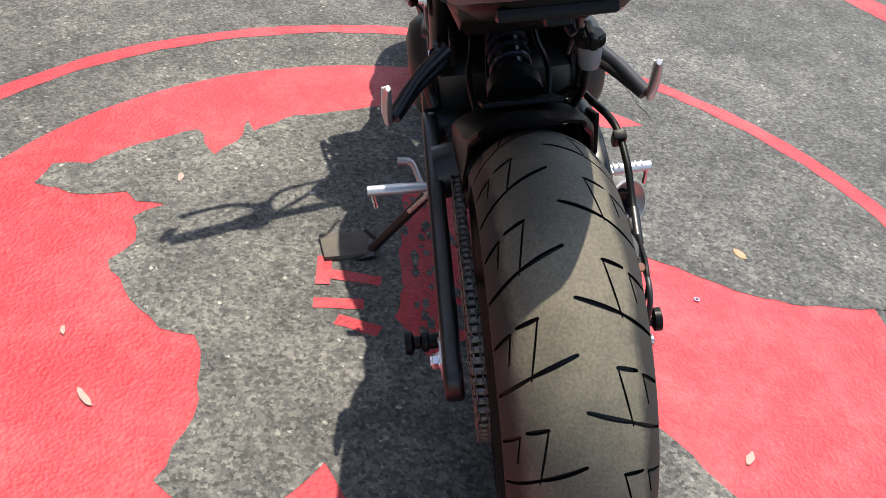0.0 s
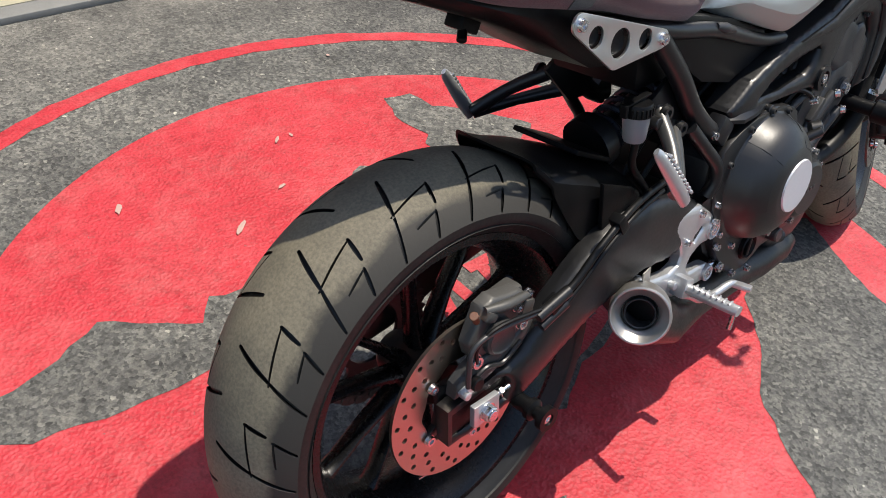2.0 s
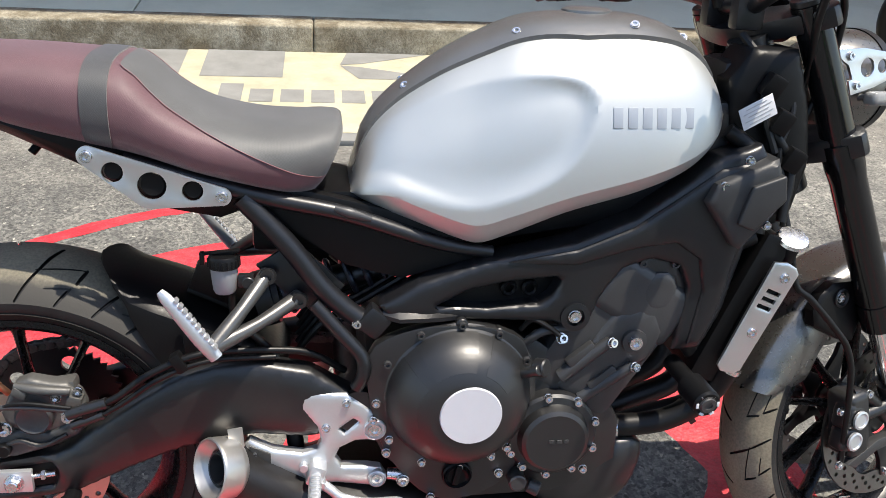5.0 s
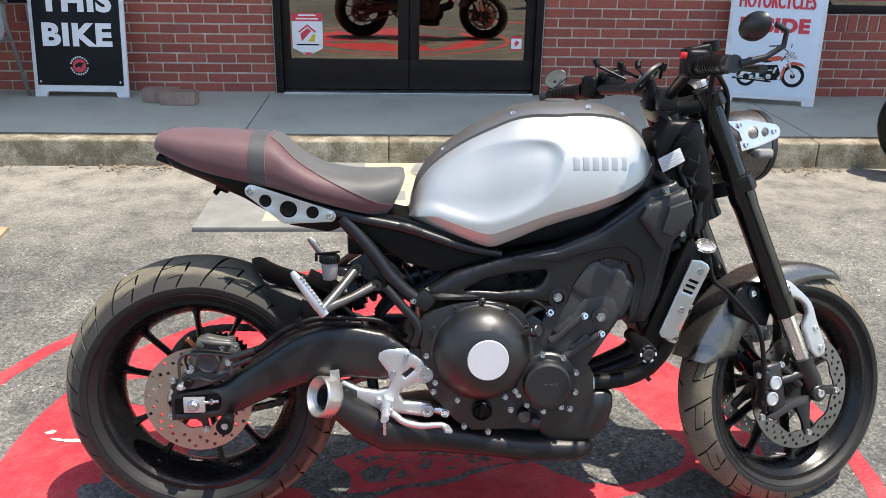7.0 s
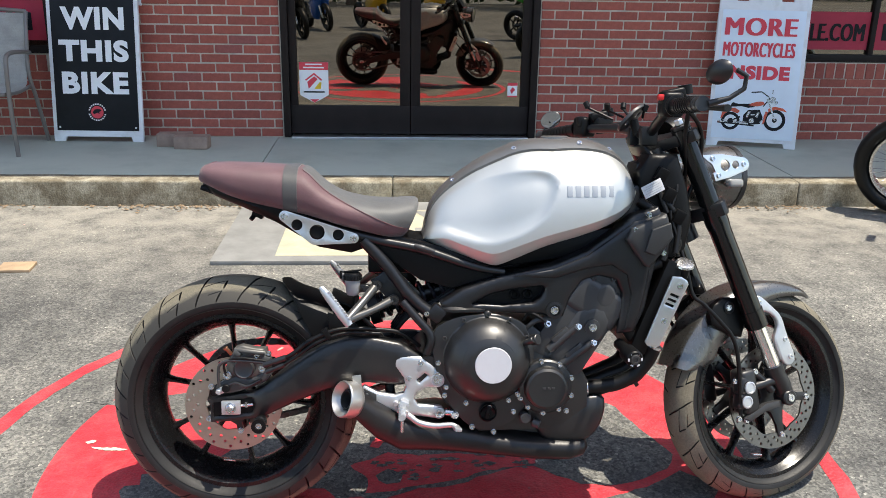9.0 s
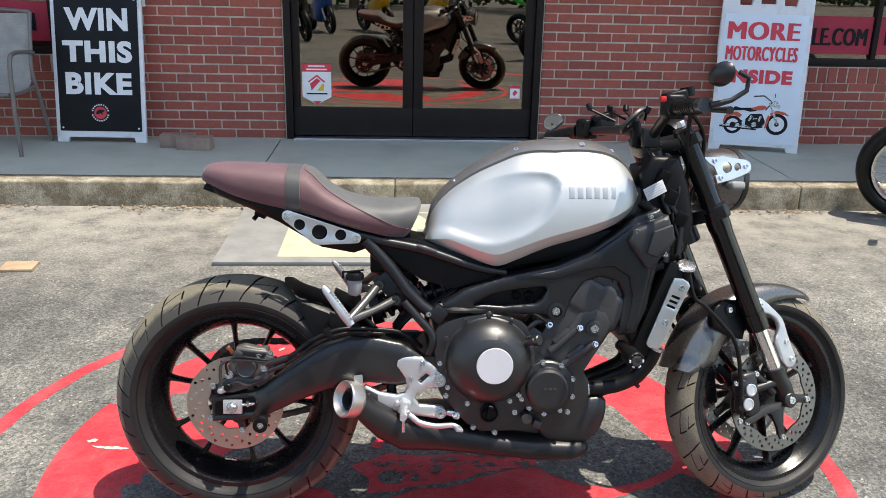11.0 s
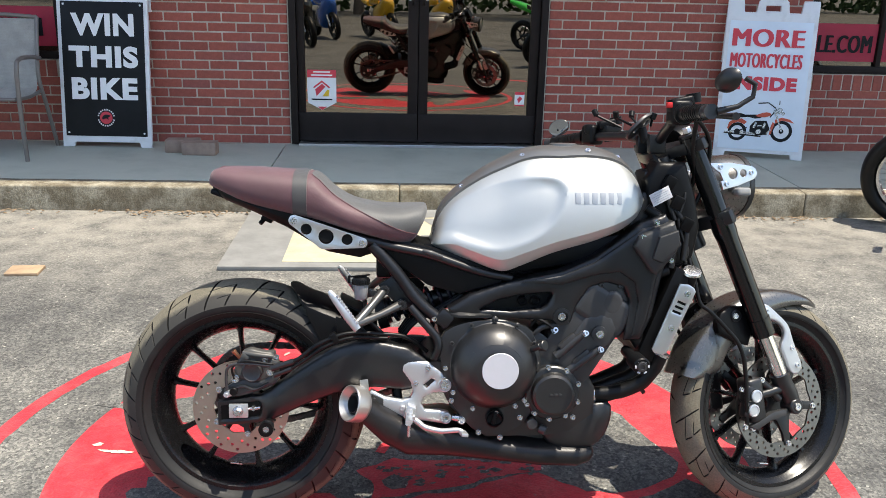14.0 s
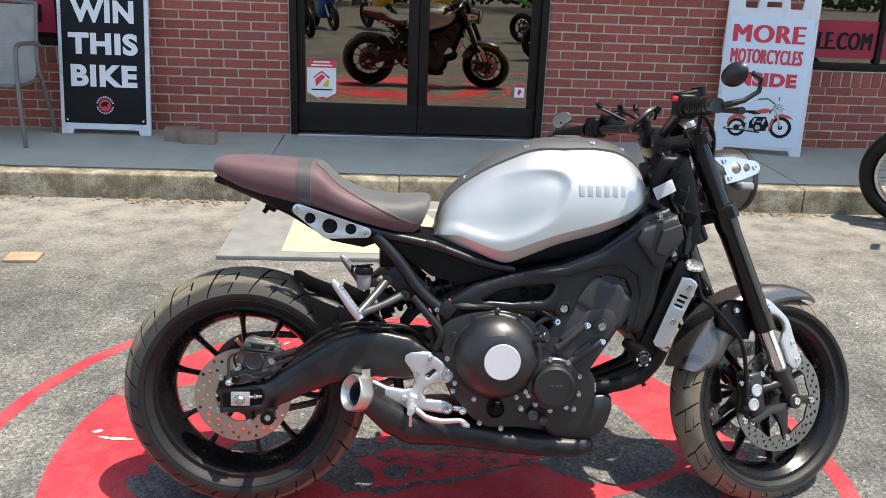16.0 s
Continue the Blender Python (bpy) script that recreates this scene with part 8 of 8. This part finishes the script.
for pts in ([(-0.08, 2.85), (0.27, 2.85), (0.27, 3.25), (-0.08, 3.25)], [(0.56, 3.25), (1.0, 3.25), (0.62, 3.06), (0.52, 3.04)], [(0.52, 3.03), (0.62, 3.01), (1.05, 2.85), (0.6, 2.85)]):
    part("print_mark", print_shape(pts), MAT_GREY, mat)
for k in range(8):
    x = 0.02 + 0.125 * k
    part("print_bar", print_shape([(x, 2.55), (x + 0.095, 2.55), (x + 0.095, 2.70 if k not in (0, 6) else 2.76), (x, 2.70 if k not in (0, 6) else 2.76)]), MAT_GREY, mat)

# scraps of wood and plastic
ob = part("wood_scrap", box((0, 0, 0.007), (0.15, 0.12, 0.014), 0.002), WOOD)
ob.matrix_basis = pose(-1.352, 2.135, 0, 0, 0, 4)
tagged(ob, "thin brown plywood scrap on the asphalt", "wood")
ob = part("stand_plate", box((0, 0, 0.006), (0.08, 0.12, 0.012), 0.003), GREY_WOOD)
ob.matrix_basis = pose(0.60, 0.585, 0.002, 0, 0, 12)
tagged(ob, "small greyed wooden plate under the side stand", "wood plate")


def litter(name, x, y, z, sx, sy, a, mat, label, cat, group, seed):
    rnd = random.Random(seed)
    pts = [(sx * (0.5 + 0.3 * rnd.random()) * math.cos(t), sy * (0.5 + 0.3 * rnd.random()) * math.sin(t)) for t in (2 * math.pi * k / 9 for k in range(9))]
    bm = bmesh.new()
    top = [bm.verts.new((u, v, 0.0008 + rnd.uniform(0, 0.001))) for u, v in pts]
    low = [bm.verts.new((u, v, 0.0)) for u, v in pts]
    bm.faces.new(top)
    bm.faces.new(low[::-1])
    for i in range(9):
        j = (i + 1) % 9
        bm.faces.new((low[i], low[j], top[j], top[i]))
    ob = part(name, bm, mat, flat=True)
    ob.matrix_basis = pose(x, y, z, 0, 0, a)
    tagged(ob, label, cat, group)


CHIP_AT = [(-0.472, 0.522, 0.055, 0.012, 5), (-0.50, 0.60, 0.02, 0.012, 30), (0.16, 1.02, 0.06, 0.02, 40), (0.03, 1.13, 0.05, 0.018, 20), (-0.02, 1.22, 0.05, 0.02, 60), (0.23, 0.90, 0.03, 0.015, 10), (0.06, -0.13, 0.04, 0.02, -30),
           (-0.05, 0.98, 0.05, 0.022, 80), (0.32, 1.10, 0.03, 0.015, 15), (0.98, 0.62, 0.03, 0.02, 0), (0.42, 1.27, 0.04, 0.012, 50), (1.42, 1.30, 0.05, 0.02, 10), (0.83, 0.98, 0.04, 0.02, 0), (1.9, 0.5, 0.05, 0.02, 20), (1.7, 0.9, 0.06, 0.015, 0), (0.8, 1.17, 0.05, 0.03, 0)]
for k, (x, y, sx, sy, a) in enumerate(CHIP_AT[2:14:2]):
    litter("stone_chip", x, y, 0.0035, sx * 0.6, sy * 0.5, a, CHIP, "pale flat chip lying on the painted asphalt", "chip", "chips on the lot", k)
rnd = random.Random(11)
for k in range(8):
    litter("stone_chip", rnd.uniform(-1.8, 3.2), rnd.uniform(-0.8, 2.9), 0.0025, rnd.uniform(0.006, 0.014), rnd.uniform(0.004, 0.009), rnd.uniform(0, 180), CHIP, "pale flat chip lying on the painted asphalt", "chip", "chips on the lot", k + 40)
litter("dry_leaf", 0.635, -0.30, 0.0025, 0.03, 0.016, 20, LEAF_DRY, "small dry orange leaf on the asphalt", "leaf", "", 77)
part_ob = part("washer", lathe([(0, 0.003), (-0.0015, 0.003), (-0.0015, 0.0065), (0, 0.0065)], 20), STEEL)
part_ob.matrix_basis = pose(0.473, -0.152, 0.0035, -90, 0, 0)
tagged(part_ob, "small steel washer lying on red paint", "washer")


# leaf crumbs and grit that gather at the foot of the kerb
verts, faces = [], []
rnd = random.Random(8)
for k in range(1500):
    x = rnd.uniform(-5.0, 7.0)
    if noise.noise(Vector((x * 1.7, 3.0, 0))) < rnd.uniform(-0.5, 0.25):
        continue
    y = KERB_Y - 0.008 - abs(rnd.gauss(0, 0.055))
    a, l, w = rnd.uniform(0, 6.28), rnd.uniform(0.006, 0.022), rnd.uniform(0.004, 0.010)
    u, v = Vector((math.cos(a), math.sin(a), rnd.uniform(-0.1, 0.4))) * l, Vector((-math.sin(a), math.cos(a), rnd.uniform(-0.3, 0.3))) * w
    c = Vector((x, y, 0.004 + l * 0.3))
    i = len(verts)
    verts += [c - u, c + v, c + u, c - v, c + Vector((0, 0, 0.004))]
    faces += [(i, i + 1, i + 4), (i + 1, i + 2, i + 4), (i + 2, i + 3, i + 4), (i + 3, i, i + 4)]
me = bpy.data.meshes.new("gutter_debris")
me.from_pydata(verts, [], faces)
me.materials.append(CRUMB)
tagged(new("gutter_debris", me), "brown leaf crumbs and grit along the kerb", "debris", kind="stuff")


# ---- other motorcycles ----
def parked_motorcycle(m, body_mat, label, sporty=True, wire=False):
    b = thing("parked_motorcycle", m @ pose(0, 0, 0, -9), label, "motorcycle", "parked motorcycles")
    R = 0.31
    for x, w in ((0.0, 0.075), (1.38, 0.055)):
        n = 48
        prof = [(w * math.cos(t), R - w * 0.8 + w * 0.8 * math.sin(t)) for t in (2 * math.pi * k / 16 for k in range(16))]
        tyre = part("tyre", lathe(prof, n, (x, 0, R), closed=True), RUBBER, b)
        part("rim", lathe([(-0.03, R - 0.09), (-0.025, R - 0.105), (0.025, R - 0.105), (0.03, R - 0.09), (0.0, R - 0.085)], n, (x, 0, R), closed=True), STEEL if wire else RIM_BLACK, tyre)
        if wire:
            for k in range(36):
                a = 2 * math.pi * k / 36
                sy = 0.03 if k % 2 else -0.03
                part("spoke", tube([(x + 0.025 * math.cos(a + 0.6 * (1 if k % 4 < 2 else -1)), sy, R + 0.025 * math.sin(a + 0.6 * (1 if k % 4 < 2 else -1))), (x + (R - 0.1) * math.cos(a), sy * 0.2, R + (R - 0.1) * math.sin(a))], 0.002, 5, 0), CHROME, tyre)
            part("hub", lathe([(-0.05, 0), (-0.05, 0.03), (0, 0.022), (0.05, 0.03), (0.05, 0)], 20, (x, 0, R)), CHROME, tyre)
            part("brake_disc", moved(perforated_disc(0.07, 0.125, 0.050, 0.055, (0.085, 0.10, 0.115), 14), Matrix.Translation((x, 0, R))), DISC_GREY, tyre)
        else:
            for k in range(5):
                a = 2 * math.pi * k / 5
                part("spoke", tube([(x, 0, R), (x + (R - 0.1) * math.cos(a), 0, R + (R - 0.1) * math.sin(a))], [0.02, 0.012], 8, 0), RIM_BLACK, tyre)
            part("brake_disc", lathe([(-0.04, 0.09), (-0.044, 0.09), (-0.044, 0.14), (-0.04, 0.14)], 32, (x, 0, R), closed=True), DISC_GREY, tyre)
    def loft(secs, mat, name):
        rings = [[Vector((x, w * math.copysign(abs(math.cos(t)) ** 0.7, math.cos(t)), zc + h * math.copysign(abs(math.sin(t)) ** 0.8, math.sin(t)))) for t in (2 * math.pi * k / 20 for k in range(20))] for x, zc, w, h in secs]
        return part(name, skin(rings), mat, b, sharp=60)
    if sporty:
        loft([(0.62, 0.50, 0.10, 0.20), (0.75, 0.50, 0.17, 0.27), (0.98, 0.54, 0.20, 0.30), (1.18, 0.66, 0.19, 0.26), (1.34, 0.80, 0.15, 0.16), (1.46, 0.82, 0.05, 0.06)], body_mat, "fairing")
        loft([(-0.28, 0.98, 0.04, 0.03), (-0.1, 0.93, 0.10, 0.06), (0.15, 0.85, 0.12, 0.07), (0.35, 0.80, 0.11, 0.06)], body_mat, "tail")
        part("windscreen", slab([(1.12, 0.92), (1.36, 0.94), (1.22, 1.10), (1.16, 1.10)], -0.10, 0.10, bevel=0.03), PLASTIC, b)
    else:
        loft([(-0.3, 0.72, 0.09, 0.05), (-0.05, 0.74, 0.12, 0.06), (0.3, 0.68, 0.14, 0.06), (0.6, 0.74, 0.12, 0.05)], RUBBER, "seat")
        for x0 in (0.0, 1.38):
            rings = []
            for k in range(15):
                a = radians(30 + 130 * k / 14) if x0 == 0.0 else radians(72 + 90 * k / 14)
                rings.append([Vector((x0 + (r * math.cos(a)), y, R + r * math.sin(a))) for y, r in ((-0.08, R + 0.0), (-0.075, R + 0.03), (0, R + 0.045), (0.075, R + 0.03), (0.08, R + 0.0), (0, R + 0.04))])
            part("mudguard", skin(rings), body_mat, b, sharp=60)
    loft([(0.42, 0.82, 0.08, 0.05), (0.55, 0.87, 0.13, 0.10), (0.8, 0.90, 0.15, 0.11), (0.98, 0.86, 0.09, 0.08)], body_mat, "fuel_tank")
    part("engine", join(box((0.70, 0, 0.42), (0.42, 0.28, 0.30), 0.04), box((0.82, 0, 0.58), (0.18, 0.24, 0.2), 0.02, (0, 20, 0))), ENGINE_GREY, b)
    for sg in (-1, 1):
        part("fork_leg", tube([(1.38, sg * 0.09, R), (1.10, sg * 0.09, 0.95)], 0.025, 10, 0), STEEL, b)
        part("swingarm", tube([(0, sg * 0.11, R), (0.5, sg * 0.11, 0.40)], 0.03, 8, 0), MATT_BLACK, b)
        part("mirror", box((1.15, sg * 0.33, 1.18), (0.03, 0.13, 0.08), 0.012), PLASTIC, b)
    bw, bh = (0.36, 1.0) if sporty else (0.46, 1.1)
    hb = part("handlebar", tube([(0.98, -bw, bh), (1.06, -0.15, bh), (1.08, 0, 0.98), (1.06, 0.15, bh), (0.98, bw, bh)], 0.013, 8), PLASTIC, b)
    for sg in (-1, 1):
        part("grip", tube([(1.0, sg * (bw - 0.1), bh), (0.97, sg * (bw + 0.02), bh)], 0.02, 10, 0), RUBBER, hb)
        part("lever", tube([(1.06, sg * (bw - 0.12), bh), (1.08, sg * (bw - 0.02), bh), (1.05, sg * (bw + 0.04), bh)], 0.008, 6), STEEL, hb)
    part("exhaust", tube([(0.95, -0.12, 0.35), (0.6, -0.15, 0.22), (0.2, -0.18, 0.30), (-0.15, -0.19, 0.42)], [0.02, 0.03, 0.05, 0.05], 12), STEEL, b)
    part("side_stand", tube([(0.55, 0.12, 0.26), (0.58, 0.30, 0.055)], 0.012, 8, 0), MATT_BLACK, b)
    return b


BLUE_PAINT = surface("blue_paint", (0.02, 0.12, 0.5), 0.25, 0.1, 0.05, coat=0.5)
WHITE_PAINT = surface("white_paint", (0.75, 0.75, 0.75), 0.3, 0, 0.03, coat=0.5)
YELLOW_PAINT = surface("yellow_paint", (0.75, 0.42, 0.02), 0.3, 0, 0.05, coat=0.5)
GREEN_PAINT = surface("green_paint", (0.03, 0.5, 0.04), 0.3, 0, 0.05, coat=0.5)
BLACK_PAINT = surface("black_paint", (0.012, 0.012, 0.012), 0.2, 0, 0.1, coat=0.5)
parked_motorcycle(pose(4.57, 2.24, 0, 0, 0, 145), BLACK_PAINT, "black cruiser motorcycle with wire-spoked wheels", False, True)
for x, y, a, mt, col in ((-2.5, -6.6, 66, WHITE_PAINT, "white"), (-1.75, -6.3, 66, BLACK_PAINT, "black"), (-1.5, -8.2, 66, BLUE_PAINT, "blue"), (-0.4, -8.4, 64, YELLOW_PAINT, "yellow"), (0.8, -8.7, 64, YELLOW_PAINT, "yellow"),
                         (2.5, -5.6, 40, GREEN_PAINT, "green"), (2.3, -2.75, -4, BLACK_PAINT, "black"), (4.4, -5.4, 50, WHITE_PAINT, "white")):
    parked_motorcycle(pose(x * 1.15, y * 1.3, 0, 0, 0, a), mt, col + " sport motorcycle parked in a row")


# ---- trees across the lot, seen only in the glass ----
def tree(x, y, h, seed):
    rnd = random.Random(seed)
    t = thing("tree", pose(x, y, 0), "leafy green tree beyond the parking lot", "tree", "trees across the lot")
    limbs = [tube([(0, 0, 0), (0.1, 0.05, h * 0.25), (0.0, 0.1, h * 0.5), (0.1, 0, h * 0.8)], [0.22, 0.17, 0.12, 0.04], 10, 4)]
    for k in range(7):
        a, z = rnd.uniform(0, 6.28), h * rnd.uniform(0.28, 0.6)
        limbs.append(tube([(0.05, 0.05, z), (math.cos(a) * h * 0.12, math.sin(a) * h * 0.12, z + h * 0.1), (math.cos(a) * h * 0.25, math.sin(a) * h * 0.25, z + h * 0.17)], [0.08, 0.05, 0.02], 6, 3))
    part("trunk", join(*limbs), BARK, t)
    verts, faces = [], []
    for k in range(1500):
        u = Vector((rnd.gauss(0, 1), rnd.gauss(0, 1), rnd.gauss(0, 1))).normalized() * rnd.random() ** 0.4
        c = Vector((u.x * h * 0.33, u.y * h * 0.33, h * 0.62 + u.z * h * 0.36))
        c += noise.noise_vector(c * 0.6) * 0.7
        d1 = Vector((rnd.gauss(0, 1), rnd.gauss(0, 1), rnd.gauss(0, 1))).normalized() * 0.16
        d2 = d1.orthogonal().normalized() * 0.10
        i = len(verts)
        verts += [c - d1, c + d2, c + d1, c - d2]
        faces.append((i, i + 1, i + 2, i + 3))
    me = bpy.data.meshes.new("crown")
    me.from_pydata(verts, [], faces)
    me.materials.append(LEAVES)
    cr = new("crown", me)
    cr.parent = t


for k, (x, y, h) in enumerate([(-9, -24, 8), (-5, -26, 7), (-1.5, -25, 9), (2.5, -26, 8), (6, -24, 9), (10, -26, 8), (14, -25, 9), (-13, -25, 9)]):
    tree(x, y, h, k)
hedge_v, hedge_f = [], []
rnd = random.Random(4)
for k in range(5000):
    c = Vector((rnd.uniform(-20, 22), -28 + rnd.uniform(-1, 1), rnd.uniform(0.1, 3.2)))
    d1 = Vector((rnd.gauss(0, 1), rnd.gauss(0, 1), rnd.gauss(0, 1))).normalized() * 0.2
    d2 = d1.orthogonal().normalized() * 0.13
    i = len(hedge_v)
    hedge_v += [c - d1, c + d2, c + d1, c - d2]
    hedge_f.append((i, i + 1, i + 2, i + 3))
me = bpy.data.meshes.new("hedge")
me.from_pydata(hedge_v, [], hedge_f)
me.materials.append(LEAVES)
tagged(new("hedge", me), "dense dark green shrubs along the far edge", "hedge", kind="stuff")

# ---- bricks, last ----
BL, BH, PX, PZ = 0.191, 0.0562, 0.2005, 0.0660
brick_cache = {}


def brick_mesh(length, height):
    key = (round(length, 3), round(height, 3))
    if key not in brick_cache:
        bm = box((0, 0.03, 0), (length, 0.06, height), 0.0035, None, 1)
        me = bpy.data.meshes.new("brick")
        bm.to_mesh(me)
        bm.free()
        me.materials.append(BRICK)
        brick_cache[key] = me
    return brick_cache[key]


rnd = random.Random(21)
rest = []


def lay(x0, x1, z0, height=BH):
    """One brick from x0 to x1 with its foot at z0."""
    jit = (rnd.uniform(-0.002, 0.002), rnd.uniform(-0.0012, 0.0012))
    near = -2.55 < x0 and x1 < 4.15 and z0 < 1.24
    if near:
        ob = new("brick", brick_mesh(x1 - x0, height))
        ob.location = ((x0 + x1) / 2, WALL_Y + jit[0], z0 + height / 2 + jit[1])
        ob.parent = wall
    else:
        rest.append(((x0 + x1) / 2, WALL_Y + jit[0], z0 + height / 2, x1 - x0, height))


def course(x0, x1, z, shift):
    x = x0 - (PX / 2 if shift else 0)
    while x < x1 - 0.02:
        a, b = max(x, x0), min(x + BL, x1)
        if b - a > 0.03:
            lay(a, b, z)
        x += PX


row = 0
z = PAVE_Z + 0.006
while z < WALL_TOP - 0.08:
    spans = []
    for a, b, lo, hi in ((-8.9, WIN_L[0], 0, 9), (WIN_L[0], WIN_L[1], WIN_TOP, SILL - 0.18), (WIN_L[1], DOOR_X0 - 0.004, 0, 9), (DOOR_X0, DOOR_X1, DOOR_TOP, 0), (DOOR_X1 + 0.004, WIN_R[0], 0, 9), (WIN_R[0], WIN_R[1], WIN_TOP, SILL - 0.18), (WIN_R[1], 11.9, 0, 9)):
        if hi == 9 or z + BH < hi or z > lo + 0.005 and lo > 0:
            spans.append((a + 0.005, b - 0.005))
    for a, b in spans:
        course(a, b, z, row % 2)
    row += 1
    z += PZ
# upright sill bricks under the windows
for x0, x1 in (WIN_L, WIN_R):
    x = x0 + 0.005
    while x < x1 - 0.07:
        lay(x, x + 0.0665, SILL - 0.178, 0.112)
        x += 0.0765
verts, faces = [], []
for x, y, zc, l, h in rest:
    i = len(verts)
    verts += [(x + sx * l / 2, y + sy, zc + sz * h / 2) for sy in (0.0, 0.05) for sz in (-1, 1) for sx in (-1, 1)]
    faces += [(i, i + 1, i + 3, i + 2), (i + 2, i + 3, i + 7, i + 6), (i, i + 4, i + 5, i + 1), (i, i + 2, i + 6, i + 4), (i + 1, i + 5, i + 7, i + 3)]
me = bpy.data.meshes.new("far_bricks")
me.from_pydata(verts, [], faces)
me.materials.append(BRICK)
fb = new("far_brickwork", me)
fb.parent = wall
tagged(fb, kind="stuff")
